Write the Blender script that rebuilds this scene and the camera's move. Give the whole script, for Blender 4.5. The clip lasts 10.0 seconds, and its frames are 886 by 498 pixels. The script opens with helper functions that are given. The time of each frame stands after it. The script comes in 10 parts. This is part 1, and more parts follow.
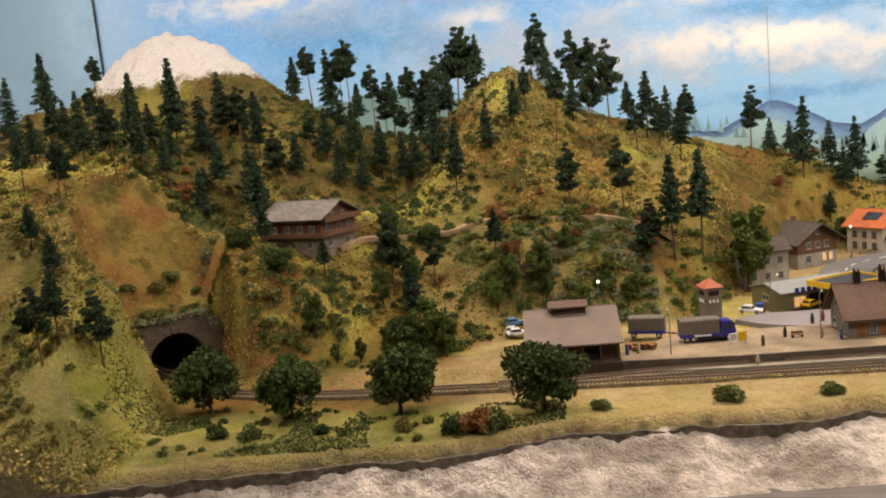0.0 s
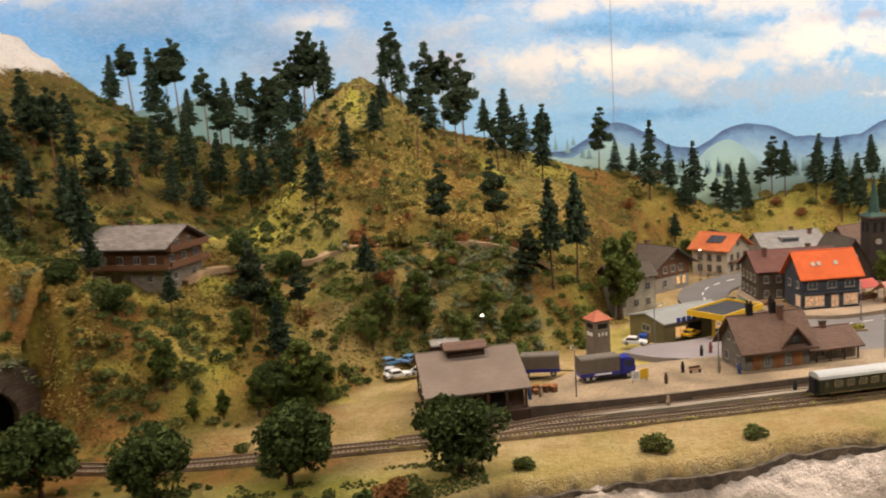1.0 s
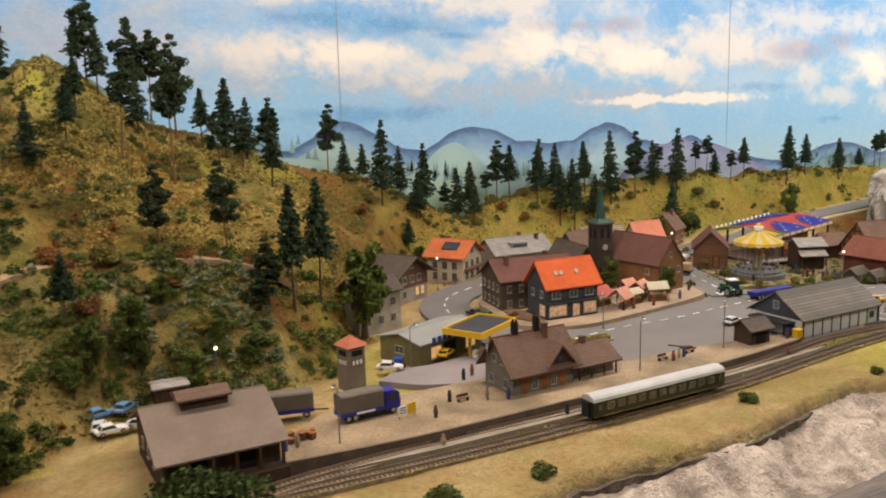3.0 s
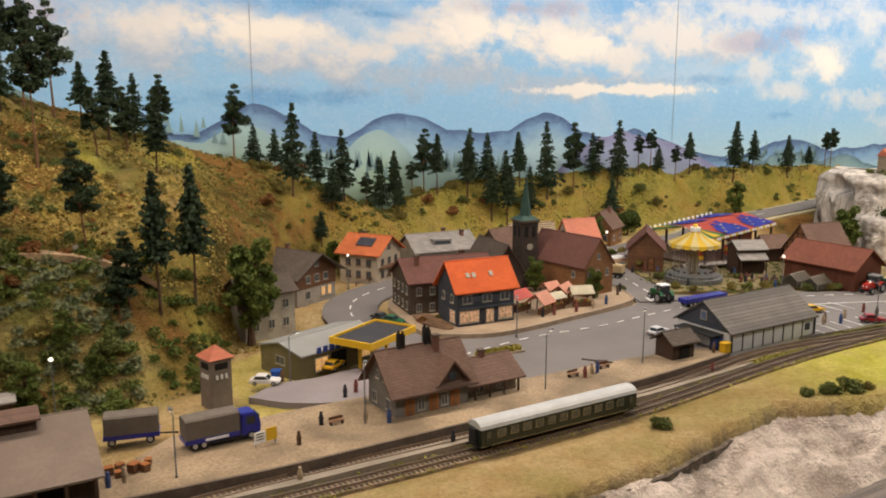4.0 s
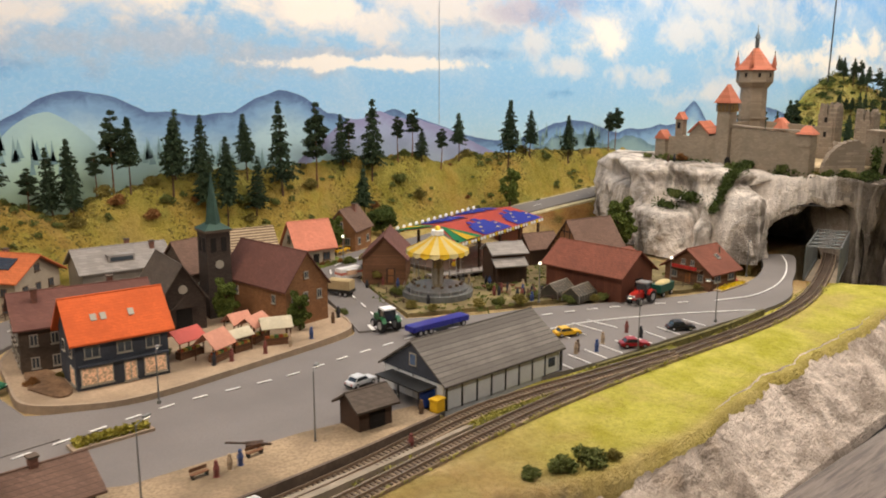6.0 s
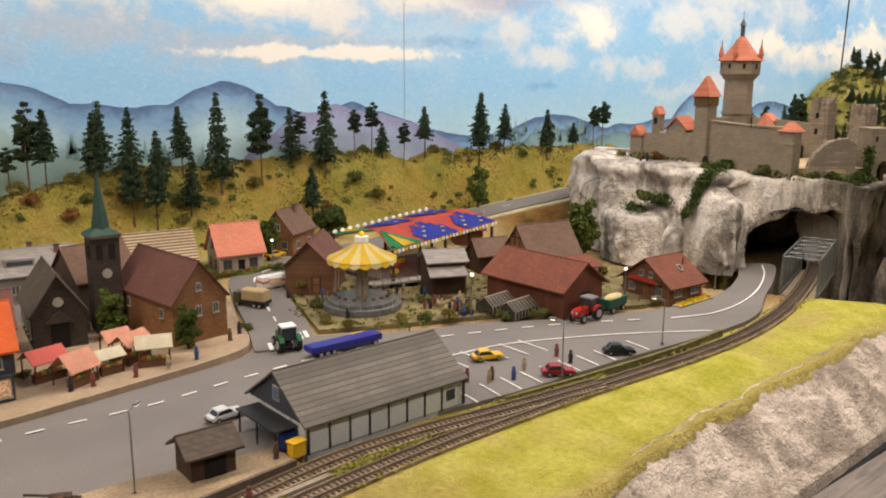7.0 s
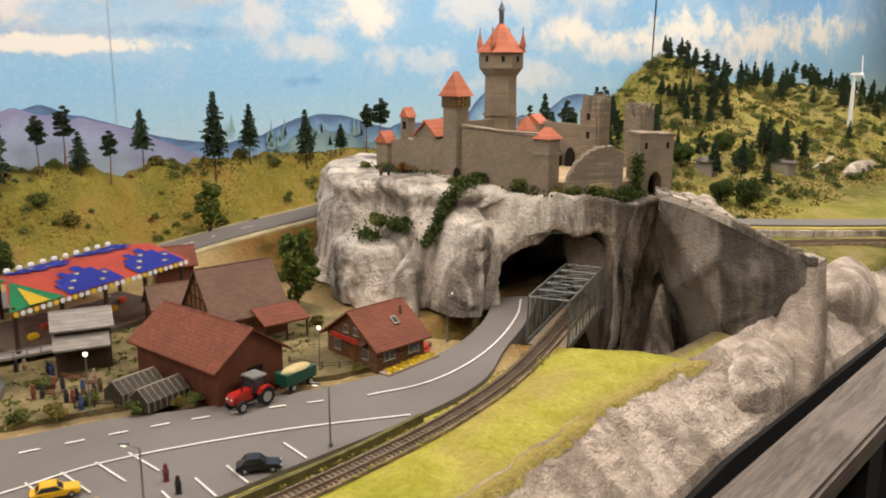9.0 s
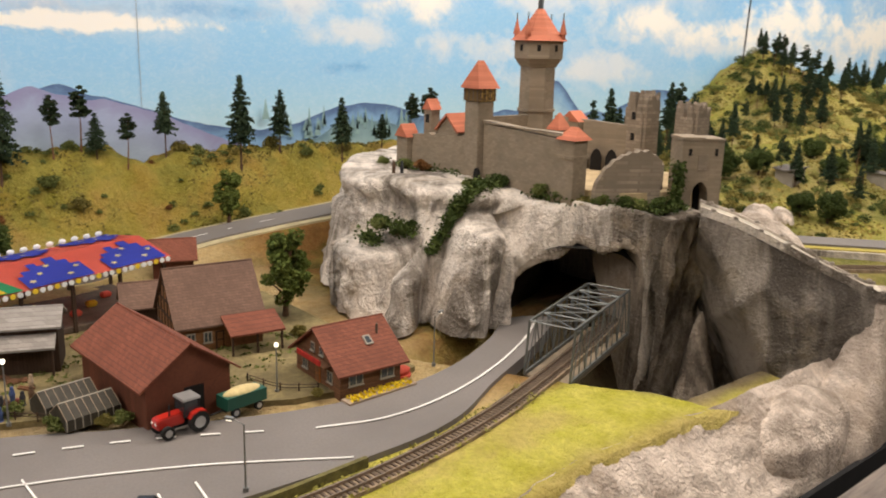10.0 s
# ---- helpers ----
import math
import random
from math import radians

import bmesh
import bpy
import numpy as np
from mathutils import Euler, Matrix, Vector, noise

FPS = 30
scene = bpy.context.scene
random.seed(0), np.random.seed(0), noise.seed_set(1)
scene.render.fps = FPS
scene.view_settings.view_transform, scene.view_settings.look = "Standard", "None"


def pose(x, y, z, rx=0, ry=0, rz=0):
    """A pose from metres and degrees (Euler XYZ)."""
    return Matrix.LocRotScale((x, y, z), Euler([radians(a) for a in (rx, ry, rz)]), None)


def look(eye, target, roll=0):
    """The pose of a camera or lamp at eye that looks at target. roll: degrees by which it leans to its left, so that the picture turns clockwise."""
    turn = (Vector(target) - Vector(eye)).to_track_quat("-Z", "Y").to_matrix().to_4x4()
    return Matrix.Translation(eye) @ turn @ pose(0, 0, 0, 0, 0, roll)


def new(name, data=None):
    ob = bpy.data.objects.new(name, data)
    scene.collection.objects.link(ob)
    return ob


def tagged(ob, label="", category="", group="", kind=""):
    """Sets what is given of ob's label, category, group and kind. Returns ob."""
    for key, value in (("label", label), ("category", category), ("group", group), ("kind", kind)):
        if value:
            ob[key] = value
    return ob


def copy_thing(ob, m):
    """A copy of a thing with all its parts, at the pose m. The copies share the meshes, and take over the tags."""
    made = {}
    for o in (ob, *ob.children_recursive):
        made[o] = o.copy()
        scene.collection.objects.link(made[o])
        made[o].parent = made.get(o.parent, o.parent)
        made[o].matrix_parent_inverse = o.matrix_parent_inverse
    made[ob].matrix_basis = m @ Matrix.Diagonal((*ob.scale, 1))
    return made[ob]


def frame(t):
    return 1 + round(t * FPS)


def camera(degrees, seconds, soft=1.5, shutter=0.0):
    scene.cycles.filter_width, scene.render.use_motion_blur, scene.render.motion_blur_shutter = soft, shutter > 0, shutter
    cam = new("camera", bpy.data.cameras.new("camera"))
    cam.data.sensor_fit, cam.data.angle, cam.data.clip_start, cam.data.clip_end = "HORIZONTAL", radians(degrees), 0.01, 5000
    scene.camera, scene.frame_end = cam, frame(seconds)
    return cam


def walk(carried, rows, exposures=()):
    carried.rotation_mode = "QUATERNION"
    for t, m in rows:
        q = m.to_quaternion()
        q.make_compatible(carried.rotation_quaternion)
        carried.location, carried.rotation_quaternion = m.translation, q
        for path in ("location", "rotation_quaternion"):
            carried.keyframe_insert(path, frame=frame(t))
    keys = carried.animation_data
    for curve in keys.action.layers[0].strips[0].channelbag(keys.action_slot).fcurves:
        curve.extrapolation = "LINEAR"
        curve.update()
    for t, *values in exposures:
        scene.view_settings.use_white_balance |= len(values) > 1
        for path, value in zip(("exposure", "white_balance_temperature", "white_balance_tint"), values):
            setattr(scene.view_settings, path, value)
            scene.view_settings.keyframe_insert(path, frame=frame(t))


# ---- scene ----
cam = camera(55.0, 10.0, soft=1.9, shutter=0.2)
PATH = [
    (0, (0.301, 0.052, 1.459), (0.016, 2.012, 1.181), -5.7),
    (0.5, (0.166, 0.157, 1.487), (0.079, 2.133, 1.194), -6.3),
    (1, (0.116, 0.243, 1.494), (0.327, 2.209, 1.193), -3.9),
    (1.5, (0.012, 0.353, 1.509), (0.488, 2.269, 1.194), -2.8),
    (2, (-0.071, 0.411, 1.51), (0.604, 2.262, 1.165), -2.9),
    (2.5, (-0.036, 0.444, 1.497), (0.769, 2.237, 1.125), -2.7),
    (3, (0.085, 0.492, 1.5), (0.973, 2.251, 1.156), -1.5),
    (4.5, (0.387, 0.637, 1.472), (1.391, 2.32, 1.075), 0.0),
    (5, (0.511, 0.7, 1.466), (1.639, 2.299, 1.051), -0.2),
    (5.5, (0.642, 0.802, 1.462), (1.925, 2.283, 1.061), -0.0),
    (7, (1.046, 0.836, 1.451), (2.256, 2.372, 1.029), 0.3),
    (7.5, (1.157, 0.806, 1.457), (2.393, 2.32, 1.034), -1.0),
    (8, (1.284, 0.826, 1.46), (2.625, 2.255, 1.058), -1.8),
    (8.5, (1.445, 0.874, 1.476), (2.847, 2.242, 1.075), -0.8),
    (9, (1.564, 0.918, 1.465), (2.986, 2.252, 1.016), 0.1),
    (9.5, (1.707, 0.93, 1.464), (3.092, 2.292, 0.99), 0.7),
    (10, (1.805, 0.926, 1.461), (3.049, 2.418, 0.987), 1.5),
]
walk(cam, [(t, look(eye, target, roll)) for t, eye, target, roll in PATH],
     [(0, 0.28), (1.5, 0.24), (2.5, 0.06), (3.2, 0.04), (4.5, -0.04), (5.5, 0.04), (7.5, 0.03), (8.5, -0.04), (10, 0.0)])

# ---------------------------------------------------------------- world and lamps
world = bpy.data.worlds.new("hall_world")
scene.world = world
world.use_nodes = True
world.node_tree.nodes["Background"].inputs[0].default_value = (1.0, 0.9, 0.78, 1)
world.node_tree.nodes["Background"].inputs[1].default_value = 0.05
scene.view_settings.exposure = 0.0


def lamp(x, y, z, sx, sy, watts, tint=(1.0, 0.90, 0.81), aim=None):
    data = bpy.data.lights.new("ceiling_lamp_light", "AREA")
    data.shape, data.size, data.size_y, data.energy, data.color = "RECTANGLE", sx, sy, watts, tint
    ob = new("ceiling_lamp_light", data)
    ob.matrix_world = look((x, y, z), aim or (x, y + 0.25, 1.0))
    return ob


# Overhead row is out of view; the lamp at 7.3 brightens the far sky.
LAMPS = [(-1.0, 18.5), (0.55, 20.5), (2.1, 20.5), (3.65, 27.0), (5.4, 28.0), (7.3, 26.0)]
for lx, watts in LAMPS:
    lamp(lx, 1.95, 2.60, 1.15, 0.22, watts, (1.0, 0.845, 0.72) if lx < 1 else (1.0, 0.89, 0.79))
# Unseen second row, added only to brighten the front of the layout.
FRONT_FILL = [-1.2, 0.8, 2.8, 4.8]
for lx in FRONT_FILL:
    lamp(lx, 0.55, 2.60, 1.15, 0.22, 12.0 if lx < 2 else 17.0, aim=(lx, 0.9, 1.0))

# ---------------------------------------------------------------- material helpers
MATS = {}


def tree_of(name):
    m = bpy.data.materials.new(name)
    m.use_nodes = True
    nt = m.node_tree
    b = nt.nodes["Principled BSDF"]
    return m, nt, b


def nd(nt, kind, **kw):
    n = nt.nodes.new(kind)
    for k, v in kw.items():
        if k == "operation":
            n.operation = v
        elif k == "blend":
            n.data_type, n.blend_type = "RGBA", v
    return n


def mth(nt, op, a, b=None, c=None, clamp=False):
    n = nt.nodes.new("ShaderNodeMath")
    n.operation, n.use_clamp = op, clamp
    for i, v in enumerate((a, b, c)):
        if v is None:
            continue
        if isinstance(v, (int, float)):
            n.inputs[i].default_value = v
        else:
            nt.links.new(v, n.inputs[i])
    return n.outputs[0]


def mixc(nt, fac, a, b, mode="MIX"):
    n = nt.nodes.new("ShaderNodeMix")
    n.data_type, n.blend_type = "RGBA", mode
    for i, v in ((0, fac), (6, a), (7, b)):
        if isinstance(v, (int, float)):
            n.inputs[i].default_value = v
        elif isinstance(v, tuple):
            n.inputs[i].default_value = (*v[:3], 1)
        else:
            nt.links.new(v, n.inputs[i])
    return n.outputs[2]


def ramp(nt, fac, lo, hi):
    n = nt.nodes.new("ShaderNodeMapRange")
    n.interpolation_type = "SMOOTHSTEP"
    nt.links.new(fac, n.inputs[0])
    n.inputs[1].default_value, n.inputs[2].default_value = lo, hi
    return n.outputs[0]


def coords(nt, kind="Object"):
    return nt.nodes.new("ShaderNodeTexCoord").outputs[kind]


def noise_of(nt, vec, scale, detail=3, rough=0.55, dist=0.0):
    n = nt.nodes.new("ShaderNodeTexNoise")
    nt.links.new(vec, n.inputs["Vector"])
    n.inputs["Scale"].default_value, n.inputs["Detail"].default_value = scale, detail
    n.inputs["Roughness"].default_value, n.inputs["Distortion"].default_value = rough, dist
    return n.outputs["Fac"]


def bump(nt, height, bsdf, strength, dist=0.002, prev=None):
    n = nt.nodes.new("ShaderNodeBump")
    n.inputs["Strength"].default_value, n.inputs["Distance"].default_value = strength, dist
    nt.links.new(height, n.inputs["Height"])
    if prev is not None:
        nt.links.new(prev, n.inputs["Normal"])
    nt.links.new(n.outputs[0], bsdf.inputs["Normal"])
    return n.outputs[0]


def shade(c, k):
    return tuple(min(1, v * k) for v in c[:3])


def plain(name, col, rough=0.6, metal=0.0, var=0.25, big=25, fine=220, relief=0.3, dirt=None, spec=0.3):
    """Paint, plaster, plastic: colour that varies at two scales, with fine relief."""
    if name in MATS:
        return MATS[name]
    m, nt, b = tree_of(name)
    v = coords(nt)
    rnd = nt.nodes.new("ShaderNodeObjectInfo").outputs["Random"]
    n1, n2 = noise_of(nt, v, big, 4), noise_of(nt, v, fine, 2)
    c = mixc(nt, ramp(nt, n1, 0.3, 0.7), shade(col, 1 - var), shade(col, 1 + var * 0.6))
    c = mixc(nt, mth(nt, "MULTIPLY", ramp(nt, n2, 0.35, 0.7), 0.5), c, dirt or shade(col, 1 - 1.3 * var))
    c = mixc(nt, mth(nt, "MULTIPLY", rnd, var * 0.6), c, shade(col, 0.7))
    nt.links.new(c, b.inputs["Base Color"])
    b.inputs["Roughness"].default_value, b.inputs["Metallic"].default_value = rough, metal
    b.inputs["Specular IOR Level"].default_value = spec
    if relief:
        bump(nt, n2, b, relief, 0.001)
    MATS[name] = m
    return m


def rows(name, col, col2, period, axis="Z", rough=0.75, relief=0.7, across=0.0, var=0.25, joint=0.12):
    """Boards, tile courses, masonry: rows of the given height (m); across: length of the pieces."""
    if name in MATS:
        return MATS[name]
    m, nt, b = tree_of(name)
    v = coords(nt)
    sep = nt.nodes.new("ShaderNodeSeparateXYZ")
    nt.links.new(v, sep.inputs[0])
    h = sep.outputs["XYZ".index(axis)]
    r = mth(nt, "DIVIDE", h, period)
    cell, fr = mth(nt, "FLOOR", r), mth(nt, "FRACT", r)
    line = mth(nt, "LESS_THAN", fr, joint)
    wn = nt.nodes.new("ShaderNodeTexWhiteNoise")
    wn.noise_dimensions = "2D"
    comb = nt.nodes.new("ShaderNodeCombineXYZ")
    nt.links.new(cell, comb.inputs[0])
    if across:
        others = [o for i, o in enumerate(sep.outputs) if "XYZ"[i] != axis]
        s = mth(nt, "ADD", others[0], others[1])
        q = mth(nt, "ADD", mth(nt, "DIVIDE", s, across), mth(nt, "MULTIPLY", mth(nt, "MODULO", cell, 2.0), 0.5))
        nt.links.new(mth(nt, "FLOOR", q), comb.inputs[1])
        line = mth(nt, "MAXIMUM", line, mth(nt, "LESS_THAN", mth(nt, "FRACT", q), joint * period / across))
    nt.links.new(comb.outputs[0], wn.inputs["Vector"])
    n1, n2 = noise_of(nt, v, 22, 4), noise_of(nt, v, 260, 3)
    c = mixc(nt, wn.outputs["Value"], shade(col, 1 - var), shade(col, 1 + var * 0.5))
    c = mixc(nt, mth(nt, "MULTIPLY", ramp(nt, n1, 0.35, 0.75), 0.6), c, shade(col, 0.6))
    c = mixc(nt, mth(nt, "MULTIPLY", ramp(nt, n2, 0.4, 0.75), 0.3), c, shade(col2, 1.1))
    c = mixc(nt, mth(nt, "MULTIPLY", line, 0.8), c, col2)
    nt.links.new(c, b.inputs["Base Color"])
    b.inputs["Roughness"].default_value = rough
    b.inputs["Specular IOR Level"].default_value = 0.2
    hgt = mth(nt, "ADD", mth(nt, "MULTIPLY", mth(nt, "SUBTRACT", 1.0, line), 0.8), mth(nt, "MULTIPLY", n2, 0.4))
    bump(nt, hgt, b, relief, 0.0012)
    MATS[name] = m
    return m


def leafy(name, col, col2, rough=0.8):
    if name in MATS:
        return MATS[name]
    m, nt, b = tree_of(name)
    g = nt.nodes.new("ShaderNodeNewGeometry").outputs["Random Per Island"]
    rnd = nt.nodes.new("ShaderNodeObjectInfo").outputs["Random"]
    v = coords(nt)
    n1 = noise_of(nt, v, 45, 3)
    c = mixc(nt, g, col, col2)
    c = mixc(nt, mth(nt, "MULTIPLY", ramp(nt, n1, 0.4, 0.7), 0.5), c, shade(col2, 1.25))
    c = mixc(nt, mth(nt, "MULTIPLY", rnd, 0.4), c, shade(col, 0.65))
    nt.links.new(c, b.inputs["Base Color"])
    b.inputs["Roughness"].default_value = rough
    b.inputs["Specular IOR Level"].default_value = 0.15
    MATS[name] = m
    return m


def glow(name, col, strength):
    if name in MATS:
        return MATS[name]
    m, nt, b = tree_of(name)
    v = coords(nt)
    n1 = noise_of(nt, v, 300, 2)
    c = mixc(nt, ramp(nt, n1, 0.35, 0.65), shade(col, 0.45), col)
    nt.links.new(c, b.inputs["Base Color"])
    nt.links.new(c, b.inputs["Emission Color"])
    b.inputs["Emission Strength"].default_value = strength
    MATS[name] = m
    return m


def glassy(name, col=(0.05, 0.06, 0.07), rough=0.08):
    if name in MATS:
        return MATS[name]
    m, nt, b = tree_of(name)
    v = coords(nt)
    n1 = noise_of(nt, v, 120, 2)
    nt.links.new(mixc(nt, n1, shade(col, 0.5), shade(col, 1.6)), b.inputs["Base Color"])
    b.inputs["Roughness"].default_value = rough
    MATS[name] = m
    return m


# ---------------------------------------------------------------- mesh helpers (sizes of things in centimetres)
CM = 0.01


def thing(name, x, y, z=1.0, turn=0.0, label="", category="", group="", kind=""):
    ob = new(name)
    ob.empty_display_size = 0.02
    ob.matrix_world = pose(x, y, z, 0, 0, turn)
    return tagged(ob, label, category, group, kind)


def part(name, bm, mat, parent=None, label="", scale=CM, smooth=False):
    me = bpy.data.meshes.new(name)
    if scale != 1:
        bmesh.ops.scale(bm, vec=(scale, scale, scale), verts=bm.verts)
    bm.normal_update()
    bm.to_mesh(me)
    bm.free()
    if smooth:
        me.polygons.foreach_set("use_smooth", [True] * len(me.polygons))
    me.materials.append(mat)
    ob = new(name, me)
    if parent is not None:
        ob.parent = parent
    return tagged(ob, label)


def from_arrays(name, verts, faces, mat, parent=None, smooth=False, label=""):
    me = bpy.data.meshes.new(name)
    me.from_pydata(verts, [], faces)
    me.update()
    if smooth:
        me.polygons.foreach_set("use_smooth", [True] * len(me.polygons))
    me.materials.append(mat)
    ob = new(name, me)
    if parent is not None:
        ob.parent = parent
    return tagged(ob, label)


def box(x0, x1, y0, y1, z0, z1, bm=None, bev=0.0):
    bm = bm or bmesh.new()
    r = bmesh.ops.create_cube(bm, size=1.0)
    bmesh.ops.transform(bm, matrix=Matrix.Translation(((x0 + x1) / 2, (y0 + y1) / 2, (z0 + z1) / 2)) @ Matrix.Diagonal((x1 - x0, y1 - y0, z1 - z0, 1)), verts=r["verts"])
    if bev:
        es = list({e for v in r["verts"] for e in v.link_edges})
        bmesh.ops.bevel(bm, geom=es, offset=bev, segments=2, affect="EDGES")
    return bm


def cyl(r, z0, z1, x=0.0, y=0.0, r2=None, seg=12, bm=None, m=None):
    bm = bm or bmesh.new()
    q = bmesh.ops.create_cone(bm, cap_ends=True, segments=seg, radius1=r, radius2=r if r2 is None else r2, depth=z1 - z0)
    t = Matrix.Translation((x, y, (z0 + z1) / 2))
    bmesh.ops.transform(bm, matrix=(m @ t) if m else t, verts=q["verts"])
    return bm


def rod(a, b, r, seg=6, bm=None):
    """A bar from a to b."""
    bm = bm or bmesh.new()
    a, b = Vector(a), Vector(b)
    q = bmesh.ops.create_cone(bm, cap_ends=True, segments=seg, radius1=r, radius2=r, depth=(b - a).length)
    rot = (b - a).to_track_quat("Z", "Y").to_matrix().to_4x4()
    bmesh.ops.transform(bm, matrix=Matrix.Translation((a + b) / 2) @ rot, verts=q["verts"])
    return bm


def ball(r, x, y, z, sx=1, sy=1, sz=1, seg=10, bm=None):
    bm = bm or bmesh.new()
    q = bmesh.ops.create_uvsphere(bm, u_segments=seg, v_segments=max(5, seg // 2 + 1), radius=r)
    bmesh.ops.transform(bm, matrix=Matrix.Translation((x, y, z)) @ Matrix.Diagonal((sx, sy, sz, 1)), verts=q["verts"])
    return bm


def extrude(profile, a0, a1, axis="X", bm=None):
    """A closed profile, given in the two other axes, drawn out along an axis."""
    bm = bm or bmesh.new()
    ends = []
    for a in (a0, a1):
        vs = []
        for p, q in profile:
            vs.append(bm.verts.new({"X": (a, p, q), "Y": (p, a, q), "Z": (p, q, a)}[axis]))
        ends.append(vs)
    n = len(profile)
    fs = [bm.faces.new(ends[0]), bm.faces.new(ends[1][::-1])]
    for i in range(n):
        fs.append(bm.faces.new((ends[0][i], ends[1][i], ends[1][(i + 1) % n], ends[0][(i + 1) % n])))
    bmesh.ops.recalc_face_normals(bm, faces=fs)
    return bm


def hash2(i, j, seed):
    h = (i * 374761393 + j * 668265263 + seed * 1442695041) & 0xFFFFFFFF
    h = ((h ^ (h >> 13)) * 1274126177) & 0xFFFFFFFF
    return ((h ^ (h >> 16)) & 0xFFFF) / 65535.0


def value_noise(x, y, seed=0):
    x, y = np.asarray(x, float), np.asarray(y, float)
    i, j = np.floor(x).astype(np.int64), np.floor(y).astype(np.int64)
    u, v = x - i, y - j
    u, v = u * u * (3 - 2 * u), v * v * (3 - 2 * v)
    a, b = hash2(i, j, seed), hash2(i + 1, j, seed)
    c, d = hash2(i, j + 1, seed), hash2(i + 1, j + 1, seed)
    return a + (b - a) * u + (c - a) * v + (a - b - c + d) * u * v


def fbm(x, y, octaves=4, seed=0, gain=0.5):
    out, amp, f, tot = 0.0, 1.0, 1.0, 0.0
    for k in range(octaves):
        out = out + amp * value_noise(x * f, y * f, seed + 17 * k)
        tot, amp, f = tot + amp, amp * gain, f * 2.03
    return out / tot


def sstep(a, b, v):
    t = np.clip((v - a) / (b - a), 0, 1)
    return t * t * (3 - 2 * t)


def smooth_line(pts, n=12):
    """Catmull-Rom through plan points."""
    p = [np.array(q, float) for q in pts]
    p = [2 * p[0] - p[1]] + p + [2 * p[-1] - p[-2]]
    out = []
    for i in range(1, len(p) - 2):
        for k in range(n):
            t = k / n
            out.append(0.5 * ((2 * p[i]) + (p[i + 1] - p[i - 1]) * t + (2 * p[i - 1] - 5 * p[i] + 4 * p[i + 1] - p[i + 2]) * t * t + (3 * p[i] - p[i - 1] - 3 * p[i + 1] + p[i + 2]) * t ** 3))
    out.append(p[-2])
    return np.array(out)


def sides(line):
    d = np.gradient(line[:, :2], axis=0)
    d /= np.linalg.norm(d, axis=1)[:, None] + 1e-9
    return np.stack([-d[:, 1], d[:, 0]], 1)


def dist_to(line, x, y):
    best = np.full(np.shape(x), 9.0)
    for a, b in zip(line[:-1], line[1:]):
        ab = b[:2] - a[:2]
        t = np.clip(((x - a[0]) * ab[0] + (y - a[1]) * ab[1]) / (ab @ ab + 1e-12), 0, 1)
        best = np.minimum(best, np.hypot(x - a[0] - t * ab[0], y - a[1] - t * ab[1]))
    return best


def strip(name, line, half, z, mat, thick=0.004, off=0.0, label="", category="", parent=None, kind="structure"):
    """A band of even width along a plan line, with thickness. z: number, or a third column of the line."""
    n = sides(line)
    zz = line[:, 2] if line.shape[1] > 2 else np.full(len(line), z)
    c = line[:, :2] + n * off
    L, R = c + n * half, c - n * half
    verts, faces = [], []
    for i in range(len(line)):
        verts += [(*L[i], zz[i]), (*R[i], zz[i]), (*R[i], zz[i] - thick), (*L[i], zz[i] - thick)]
        if i:
            a, b = 4 * (i - 1), 4 * i
            faces += [(a + k, a + (k + 1) % 4, b + (k + 1) % 4, b + k) for k in range(4)]
    faces += [(3, 2, 1, 0), tuple(4 * (len(line) - 1) + k for k in range(4))]
    ob = from_arrays(name, verts, [f[::-1] for f in faces], mat, parent)
    if parent is None:
        tagged(ob, label, category, "", kind)
    return ob


def slab(name, outline, z0, z1, mat, label="", category="", parent=None, kind="structure"):
    """A plate with a smooth outline."""
    n = len(outline)
    verts = [(x, y, z1) for x, y in outline] + [(x, y, z0) for x, y in outline]
    faces = [tuple(range(n)), tuple(range(2 * n - 1, n - 1, -1))] + [(i, i + n, (i + 1) % n + n, (i + 1) % n) for i in range(n)]
    ob = from_arrays(name, verts, faces, mat, parent)
    bm = bmesh.new()
    bm.from_mesh(ob.data)
    bmesh.ops.recalc_face_normals(bm, faces=bm.faces)
    bm.to_mesh(ob.data)
    bm.free()
    if parent is None:
        tagged(ob, label, category, "", kind)
    return ob


# ---------------------------------------------------------------- the hall round the layout
M_wall = plain("hall_plaster", (0.62, 0.57, 0.50), 0.9, var=0.1, big=2, fine=60)
M_floor = plain("hall_floor_vinyl", (0.10, 0.09, 0.08), 0.5, var=0.2, big=2, fine=40)
